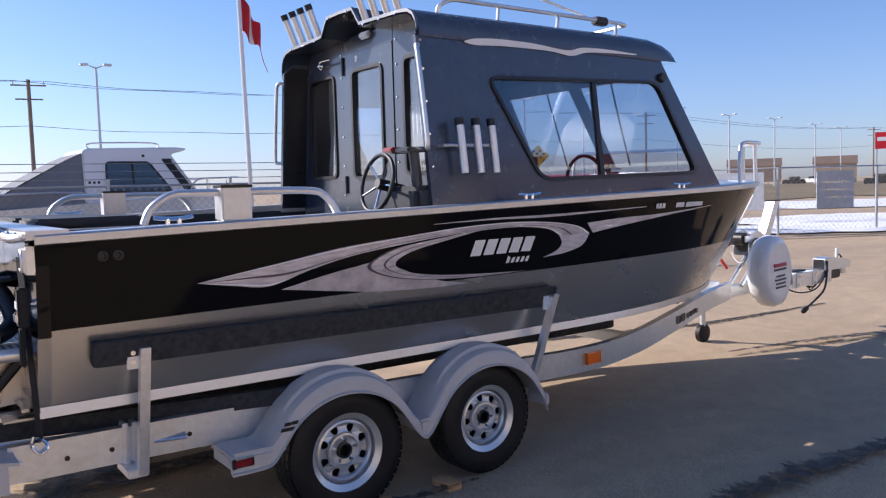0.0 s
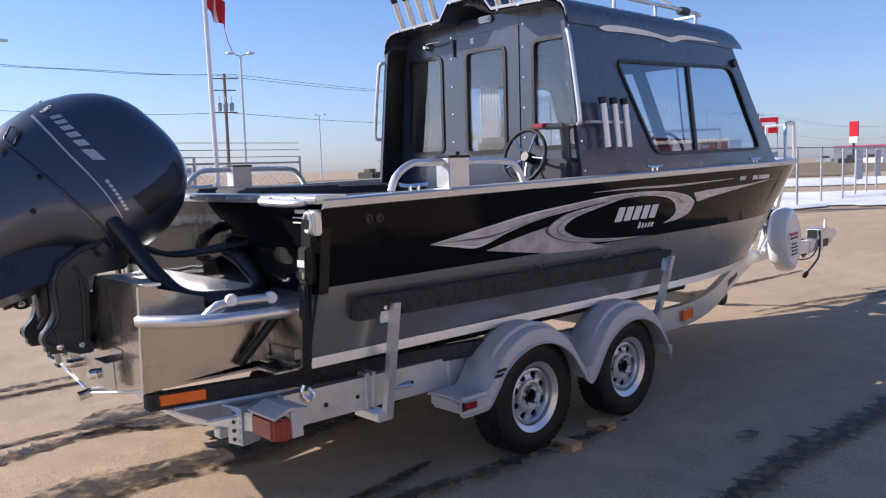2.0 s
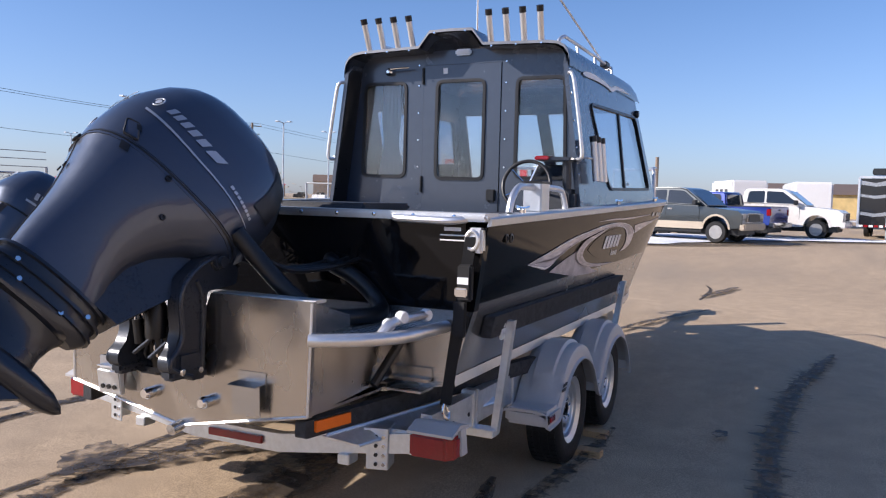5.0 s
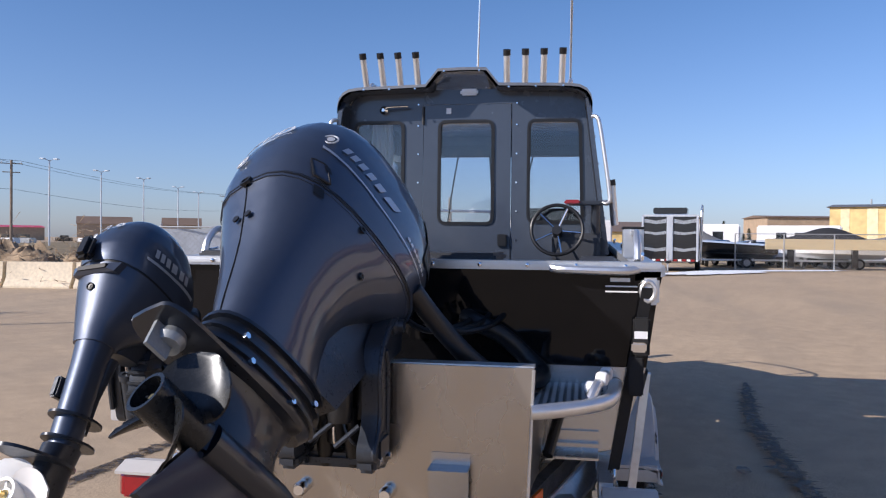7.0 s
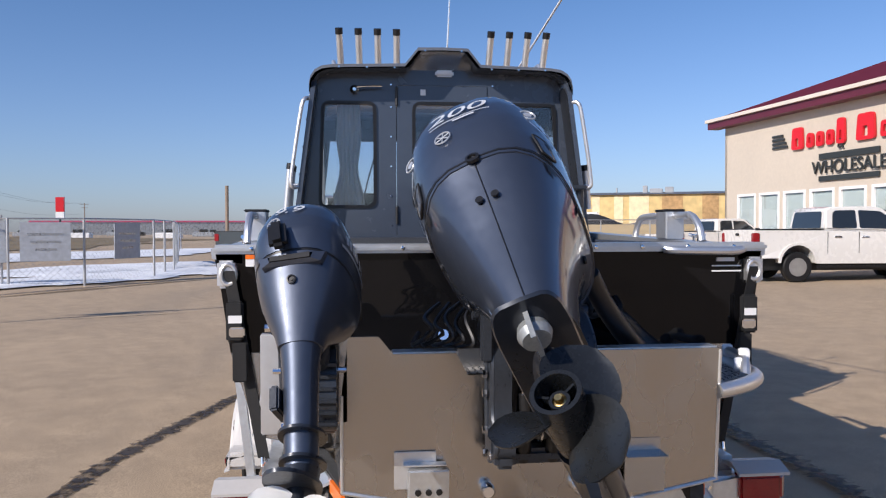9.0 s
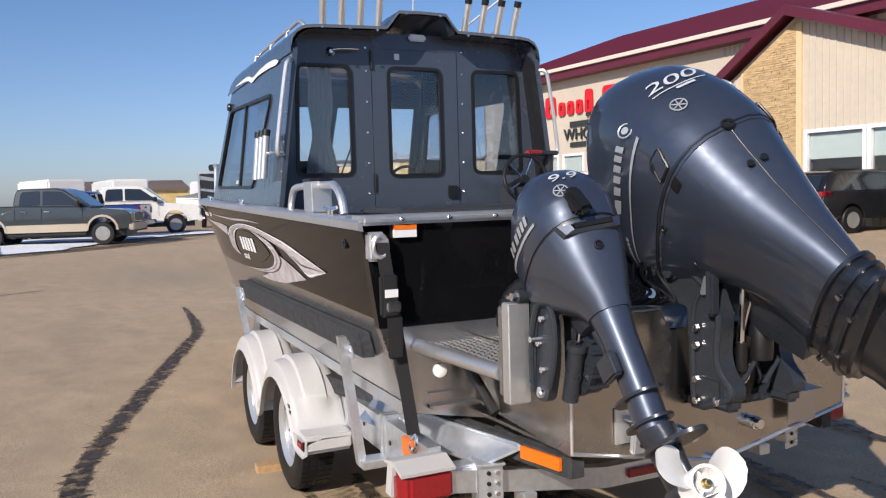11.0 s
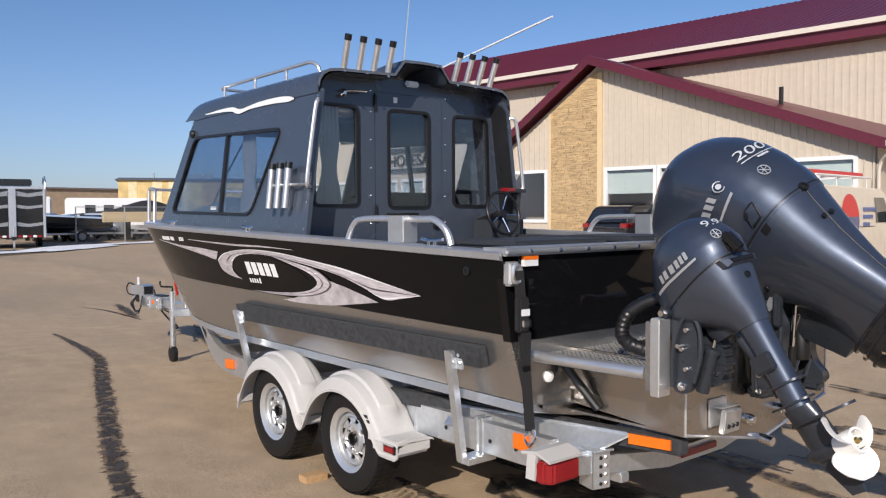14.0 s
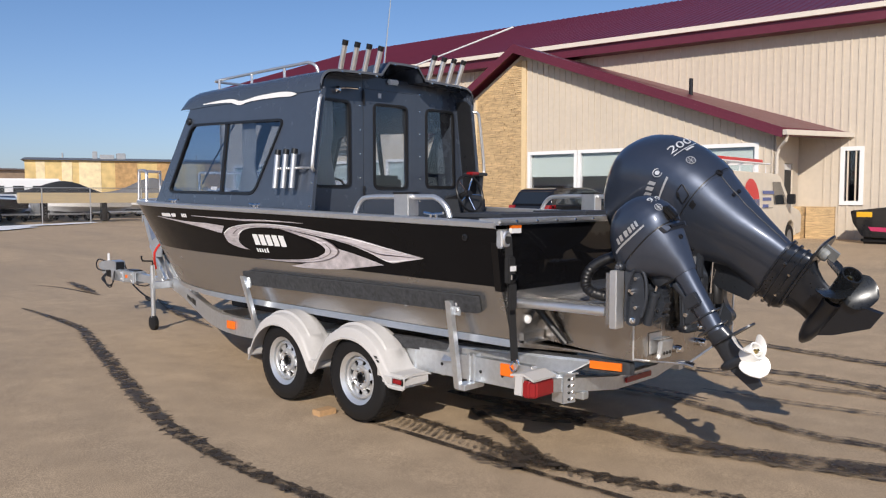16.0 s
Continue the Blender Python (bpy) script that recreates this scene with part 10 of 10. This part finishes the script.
for u in (-0.98, 0.80):
    part("post", tb([c + ub * u, c + ub * u + Vector((0, 0, 1.95))], 0.035, 8), STEEL_POST, bd)
tagged(part("timber_beam", bx(45.2, 45.6, -30, -11.0, 1.22, 1.82, 0.01), material("pale timber", (0.55, 0.44, 0.27), 0.7, 0.0, 0.15, 3, stretch=(4, 0.3, 6))), "long pale timber beam across the yard", "timber")
for i in range(6):
    tagged(part("beam_trestle", bx(45.25, 45.55, -29.5 + 3.4 * i, -29.2 + 3.4 * i, 0.20, 1.22), DARK_CAR), "dark trestle under the long beam", "trestle", "beam trestles")

# concrete barriers and a brush heap
for i in range(4):
    x, y = 17.9 - 0.25 * i, 12.6 + 2.05 * i
    m = pose(x, y, 0, 0, 0, 97)
    bm = place(m, prism(bmesh.new(), [(-0.30, 0), (0.30, 0), (0.30, 0.1), (0.14, 0.35), (0.10, 0.80), (-0.10, 0.80), (-0.14, 0.35), (-0.30, 0.1)], lambda u, v, w: Vector((w - 0.97, u, v)), 1.95))
    tagged(part("concrete_barrier", bm, CONCRETE), "pale weathered concrete barrier on the asphalt", "barrier", "concrete barriers")
bm = bmesh.new()
rnd = random.Random(5)
for k in range(3200):
    t = rnd.random()
    c = Vector((19.6 + rnd.gauss(0, 0.8), 13.0 + 10 * t, 0.05 + abs(rnd.gauss(0, 0.62)) * (0.6 + 0.6 * math.sin(9 * t) ** 2)))
    d = Vector((rnd.gauss(0, 1), rnd.gauss(0, 1), rnd.gauss(0, 0.6))).normalized() * rnd.uniform(0.06, 0.26)
    e = d.orthogonal().normalized() * rnd.uniform(0.008, 0.022)
    g = d.cross(e).normalized() * e.length
    v = [bm.verts.new(p) for p in (c - d + e, c - d + g, c - d - e, c + d + e * 0.4, c + d + g * 0.4, c + d - e * 0.4)]
    bm.faces.new((v[0], v[1], v[4], v[3])), bm.faces.new((v[1], v[2], v[5], v[4])), bm.faces.new((v[2], v[0], v[3], v[5]))
for k in range(7):
    cx, cy, rr, hh = 19.7 + rnd.uniform(-0.4, 0.4), 13.4 + 1.45 * k, rnd.uniform(0.9, 1.3), rnd.uniform(0.7, 1.35)
    rings_h = []
    for i in range(9):
        t = i / 8
        rings_h.append([Vector((cx + rr * math.cos(a) * math.cos(t * 1.5) * (1 + 0.25 * noise.noise(Vector((a * 2, t * 4, k)))), cy + rr * math.sin(a) * math.cos(t * 1.5) * (1 + 0.25 * noise.noise(Vector((a * 2, t * 4, k + 9)))), hh * math.sin(t * 1.5) * (1 + 0.3 * noise.noise(Vector((a * 3, t * 6, k + 5)))))) for a in [2 * math.pi * j / 26 for j in range(26)]])
    loft(bm, rings_h)
tagged(part("brush_heap", bm, material("dead brush", (0.30, 0.22, 0.14), 0.95, 0.0, 0.7, 9, 1.0, 12)), "heap of dead brush behind the barriers", "brush", kind="stuff")

# ---- poles, flag, signs ----


def far(az, d):
    return Vector((-1.5 + d * math.cos(radians(az)), -2.5 + d * math.sin(radians(az)), 0))


POLE_PALE = material("pale lamp post", (0.62, 0.64, 0.66), 0.4, 0.5, 0.05, 4)
TIMBER_POLE = material("weathered pole", (0.26, 0.20, 0.15), 0.85, 0.0, 0.2, 4)
for az, d in ((75.8, 68), (60.5, 72), (47.2, 98), (43.1, 95), (37.1, 121), (33.9, 138), (31.2, 152), (28.9, 175), (27.5, 192), (55.5, 150), (50.5, 170)):
    p = far(az, d)
    lp = thing("street_lamp", p, "tall pale street lamp with twin heads", "street lamp", "street lamps")
    part("post", tb([p, p + Vector((0, 0, 11.8))], 0.11, 8, radii=[0.13, 0.10, 0.08]), POLE_PALE, lp)
    side = Vector((-math.sin(radians(az)), math.cos(radians(az)), 0))
    for s in (-1, 1):
        part("arm", tb([p + Vector((0, 0, 11.7)), p + side * s * 0.5 + Vector((0, 0, 11.9))], 0.05, 6), POLE_PALE, lp)
        q = p + side * s * 0.85 + Vector((0, 0, 11.95))
        part("head", bx(q.x - 0.3, q.x + 0.3, q.y - 0.3, q.y + 0.3, q.z - 0.06, q.z + 0.10, 0.03), POLE_PALE, lp)
tops = []
for az, d in ((100, 75), (80, 78), (61.7, 87), (39.2, 126), (25.7, 200), (18, 330)):
    p = far(az, d)
    pp = thing("power_pole", p, "timber power pole with crossarms", "power pole", "power poles")
    part("pole", tb([p, p + Vector((0, 0, 12))], 0.16, 8, radii=[0.19, 0.16, 0.13]), TIMBER_POLE, pp)
    side = Vector((-math.sin(radians(az)), math.cos(radians(az)), 0))
    for zz, w in ((11.5, 1.4), (10.3, 1.1)) + (((8.0, 1.2),) if d == 87 else ()):
        part("crossarm", tb([p + side * w + Vector((0, 0, zz)), p - side * w + Vector((0, 0, zz))], 0.07, 6), TIMBER_POLE, pp)
    for w in (-1.2, 0, 1.2):
        part("insulator", tb([p + side * w + Vector((0, 0, 11.5)), p + side * w + Vector((0, 0, 11.9))], 0.06, 6), POLE_PALE, pp)
    if d == 87:
        for w in (-0.62, 0.0, 0.62):
            q = p + side * w + Vector((0, 0, 8.55)) - Vector((math.cos(radians(az)), math.sin(radians(az)), 0)) * 0.35
            part("transformer", lathe(bmesh.new(), [(0, -0.45), (0.22, -0.45), (0.24, 0.35), (0.15, 0.45), (0, 0.45)], Matrix.Translation(q), 14), STEEL_POST, pp, "grey pole transformer")
            part("cutout", tb([q + Vector((0, 0, 0.5)), q + Vector((0, 0, 1.1))], 0.05, 6), POLE_PALE, pp)
    tops.append((p + side * 1.2 + Vector((0, 0, 11.9)), p - side * 1.2 + Vector((0, 0, 11.9)), p + Vector((0, 0, 8.0))))
for i, (a, b) in enumerate(zip(tops, tops[1:])):
    for p, q in zip(a, b):
        mid = (p + q) / 2 - Vector((0, 0, (p - q).length * 0.012))
        tagged(part("power_line", tb([p, p.lerp(mid, 0.5) - Vector((0, 0, 0.2)), mid, q.lerp(mid, 0.5) - Vector((0, 0, 0.2)), q], 0.022, 5, 3), TRIM), "sagging dark power line between poles", "cable", "power lines")
fp = Vector((6.38, 12.05, 0))
flag = thing("flag_pole", fp, "white flag pole with a tattered red and white flag", "flag pole")
part("pole", tb([fp, fp + Vector((-0.12, 0, 6.5))], 0.045, 10, radii=[0.05, 0.045, 0.04]), WHITE_PAINT, flag)
REDCLOTH = material("red cloth", (0.55, 0.02, 0.03), 0.85, 0.0, 0.1, 12)
WHITECLOTH = material("white cloth", (0.78, 0.77, 0.76), 0.85, 0.0, 0.05, 12)


def cloth(u, v):
    """A hanging flag: u along its width, v down its height."""
    return fp + Vector((-0.07 + 0.40 * u + 0.05 * v * u, 0.07 * math.sin(11 * u + 3 * v), 5.80 - 0.78 * v * (1 - 0.25 * u) - 0.62 * u + 0.05 * math.sin(7 * u + 2 * v)))


for nm, a, b, mt in (("red_band", 0.0, 0.42, REDCLOTH), ("white_band", 0.42, 0.60, WHITECLOTH), ("red_band", 0.60, 1.0, REDCLOTH)):
    part(nm, loft(bmesh.new(), [[cloth(a + (b - a) * i / 6, v / 8) for v in range(9)] for i in range(7)], False, False), mt, flag)
part("loose_thread", tb([cloth(1, 1), cloth(1, 1) + Vector((0.05, 0, -0.2)), cloth(1, 1) + Vector((0.14, 0, -0.42))], 0.008, 6, 3), REDCLOTH, flag)
ys = Vector((27.38, 25.84, 0))
sg = thing("warning_sign", ys, "yellow diamond road sign on a thin post", "road sign")
part("post", tb([ys, ys + Vector((0, 0, 3.4))], 0.04, 6), STEEL_POST, sg)
dd = Vector((-0.70, -0.71, 0))
sd = Vector((0.71, -0.70, 0))
YEL = material("yellow sign", (0.75, 0.42, 0.02), 0.5, 0.0, 0.05, 6)
part("diamond", prism(bmesh.new(), [(0, -0.55), (0.55, 0), (0, 0.55), (-0.55, 0)], lambda u, v, w: ys + sd * u + dd * (0.05 + w) + Vector((0, 0, 3.05 + v)), 0.02), YEL, sg)
bm = bmesh.new()
for i in range(4):
    for j in range(4):
        c = ys + sd * (-0.24 + 0.16 * i) + dd * 0.075 + Vector((0, 0, 2.81 + 0.16 * j))
        if (i + j) % 2:
            box(bm, -0.05, 0.05, -0.05, 0.05, 0, 0.004, m=turn_to(c, dd))
part("checker", bm, TRIM, sg)
p = far(25.0, 190)
rs = thing("pylon_sign", p, "red pylon sign on two posts", "sign")
sv = Vector((-math.sin(radians(24)), math.cos(radians(24)), 0))
for s in (-1.6, 1.6):
    part("post", tb([p + sv * s, p + sv * s + Vector((0, 0, 9))], 0.12, 6), STEEL_POST, rs)
part("panel", prism(bmesh.new(), [(-1.8, 7.0), (1.8, 7.0), (1.8, 10.4), (-1.8, 10.4)], lambda u, v, w: p + sv * u + Vector((-w, 0, v)), 0.3), SIGN_RED, rs)
part("panel_bar", prism(bmesh.new(), [(-1.4, 8.6), (1.4, 8.6), (1.4, 9.4), (-1.4, 9.4)], lambda u, v, w: p + sv * u + Vector((-0.32 - w, 0, v)), 0.02), DECAL_WHITE, rs)
p = far(20.0, 170)
rs = thing("pylon_sign", p, "slim red and white pylon sign", "sign")
part("panel", bx(p.x - 0.3, p.x + 0.3, p.y - 0.75, p.y + 0.75, 5.2, 8.0), SIGN_RED, rs)
part("lower_panel", bx(p.x - 0.3, p.x + 0.3, p.y - 0.75, p.y + 0.75, 4.0, 5.2), DECAL_WHITE, rs)
part("leg", bx(p.x - 0.15, p.x + 0.15, p.y - 0.15, p.y + 0.15, 0.0, 4.0), TRIM, rs)
p = far(11.0, 75)
wp_ = thing("timber_post", p, "lone timber pole in the field", "pole")
part("pole", tb([p, p + Vector((0, 0, 5.6))], 0.16, 8), TIMBER_POLE, wp_)


# far buildings
def far_block(name, c, turn, L, D, Hh, mat, roofm, label, rows=2, cols=12, pitch=0.8):
    m = pose(c.x, c.y, 0, 0, 0, turn)
    b = thing(name, c, label, "building")
    w = part("wall", place(m, bx(-L / 2, L / 2, -D / 2, D / 2, 0, Hh)), mat, b)
    part("roof", place(m, loft(bmesh.new(), [[Vector((x, -D / 2 - 0.4, Hh)), Vector((x, 0, Hh + pitch)), Vector((x, D / 2 + 0.4, Hh))] for x in (-L / 2 - 0.4, L / 2 + 0.4)])), roofm, b)
    for r in range(rows):
        for k in range(cols):
            x0 = -L / 2 + L * (k + 0.3) / cols
            zz = Hh * (r + 0.35) / rows
            part("window", place(m, bx(x0, x0 + L / cols * 0.4, -D / 2 - 0.05, -D / 2 + 0.05, zz, zz + Hh / rows * 0.42)), PANE_DARK, w)
    return b


BROWN_WALL = material("tan stucco", (0.42, 0.31, 0.21), 0.8, 0.0, 0.15, 0.3)
BROWN_ROOF = material("brown shingles", (0.17, 0.12, 0.09), 0.8, 0.0, 0.15, 0.4)
YELLOW_WALL = material("yellow metal wall", (0.62, 0.46, 0.20), 0.6, 0.0, 0.25, 0.25)
far_block("far_inn", far(33.0, 420), 123, 24, 14, 7.6, BROWN_WALL, BROWN_ROOF, "tan three-storey inn with a brown roof", 3, 8, 3.6)
far_block("far_inn", far(28.2, 420), 118, 18, 14, 7.6, BROWN_WALL, BROWN_ROOF, "tan three-storey inn block with a brown roof", 3, 6, 3.6)
ROOF_GREY = material("grey sheet roof", (0.16, 0.16, 0.165), 0.6, 0.2, 0.15, 0.3)
depot = far_block("far_warehouse", Vector((96.5, -58.3, 0)), 68, 56, 14, 6.0, YELLOW_WALL, ROOF_GREY, "long yellow warehouse with rusty wall panels and a grey roof", 0, 9, 0.6)
md = pose(96.5, -58.3, 0, 0, 0, 68)
RUSTY = material("rusty wall sheet", (0.40, 0.25, 0.11), 0.7, 0.0, 0.35, 0.6)
PALE_SHEET = material("pale wall sheet", (0.70, 0.58, 0.36), 0.6, 0.0, 0.2, 0.5)
rnd = random.Random(31)
xq = -27.8
while xq < 26:
    wq = rnd.uniform(0.8, 2.6)
    part("wall_panel", place(md, bx(xq, xq + wq, 6.98, 7.05, 0.2, rnd.choice((3.2, 5.9, 5.9)))), rnd.choice((RUSTY, PALE_SHEET)), depot)
    xq += wq + rnd.uniform(0.6, 2.4)
for x0, x1, z1 in ((16.5, 17.6, 7.2), (17.9, 19.6, 7.0), (19.9, 20.5, 7.4)):
    part("rooftop_unit", place(md, bx(x0, x1, 0.2, 2.0, 6.3, z1, 0.05)), STEEL_POST, depot, "grey rooftop unit")
for x0 in (2.0, 7.5, 24.0):
    part("roof_vent", place(md, tb([(x0, 1.0, 6.3), (x0, 1.0, 7.2)], 0.10, 8)), STEEL_POST, depot)
far_block("far_barn", far(-0.4, 115), 90, 16, 20, 2.9, YELLOW_WALL, BROWN_ROOF, "small yellow gabled shed with a brown roof", 1, 3, 1.5)
far_block("far_shed", Vector((165, -50, 0)), 100, 34, 12, 6.5, BROWN_WALL, BROWN_ROOF, "tan block of workshops", 1, 5, 0.5)
far_block("far_shed", far(14.5, 300), 104, 70, 14, 4.5, SILVER_CAR, SIGN_RED, "long grey shed with a red eave", 1, 8, 0.6)
far_block("far_shed", far(44, 320), 134, 80, 20, 4.5, BROWN_WALL, SIGN_RED, "long low sheds at the town's edge", 1, 14, 0.8)
for k in range(26):
    az = 8 + k * 1.75 + 0.5 * math.sin(k * 2.3)
    p = far(az, 210 + 60 * math.sin(k * 1.7))
    c = thing("far_vehicle", p, ("white", "dark", "silver")[k % 3] + " vehicle parked far across the field", "vehicle", "far vehicles")
    mt_ = (WHITE_PAINT, DARK_CAR, SILVER_CAR)[k % 3]
    part("body", bx(p.x - 1.0, p.x + 1.0, p.y - 2.4, p.y + 2.4, 0.0, 1.2, 0.2), mt_, c)
    part("cab", bx(p.x - 0.9, p.x + 0.9, p.y - 1.3, p.y + 1.0, 1.2, 1.85, 0.25), PANE_DARK, c)
CON = material("dark conifer needles", (0.03, 0.045, 0.025), 0.9, 0.0, 0.3, 4)
for az, d, hh in ((-8.6, 140, 5.2), (-10.2, 140, 4.0), (-9.9, 150, 3.2)):
    p = far(az, d)
    tr = thing("conifer_tree", p, "small dark conifer on the skyline", "tree", "conifers")
    part("trunk", tb([p, p + Vector((0, 0, hh * 0.95))], 0.12, 6, radii=[0.14, 0.1, 0.03]), TIMBER_POLE, tr)
    bm = bmesh.new()
    rnd = random.Random(int(d * 10 + hh))
    for k in range(420):
        t = rnd.random() ** 0.8
        a = rnd.random() * 6.283
        r = (1 - t) * 1.1 * rnd.uniform(0.3, 1.0) + 0.05
        c = p + Vector((r * math.cos(a), r * math.sin(a), 0.4 + t * (hh - 0.4)))
        d1 = Vector((math.cos(a), math.sin(a), -0.3)) * 0.22
        d2 = Vector((-math.sin(a), math.cos(a), 0.1)) * 0.09
        bm.faces.new([bm.verts.new(q) for q in (c - d1, c + d2, c + d1, c - d2)])
    tagged(part("crown", bm, CON, tr), kind="stuff")
# small snow machine on a low stand beside the shop
p = shop(-11.6, 1.4, rise(4.3, -20))
sm = thing("snow_machine", p, "black and pink snow machine under a yellow tag", "snow machine")
bm = prism(bmesh.new(), rounded([(-1.15, 0.18), (0.35, 0.22), (0.62, 0.62), (0.70, 0.98), (0.30, 1.02), (-0.35, 1.10), (-0.80, 0.86), (-1.25, 0.70)], 0.07, 3), lambda u, v, w: Vector((p.x + u, p.y - 0.33 + w, p.z + v)), 0.66)
part("body", bm, DARK_CAR, sm, "black body with an upturned tail", 30)
part("tag", bx(p.x + 0.10, p.x + 0.52, p.y + 0.332, p.y + 0.342, p.z + 0.80, p.z + 0.95), YEL, sm, "yellow tag")
bm = prism(bmesh.new(), [(-0.55, 0.36), (0.12, 0.40), (0.20, 0.52), (-0.50, 0.50)], lambda u, v, w: Vector((p.x + u, p.y + 0.332 + w, p.z + v)), 0.012)
part("side_trim", bm, material("pink trim", (0.45, 0.03, 0.10), 0.5), sm, "pink side trim")
part("track", bx(p.x - 1.05, p.x + 0.45, p.y - 0.22, p.y + 0.22, p.z, p.z + 0.24, 0.08), RUBBER, sm, "black rubber track")
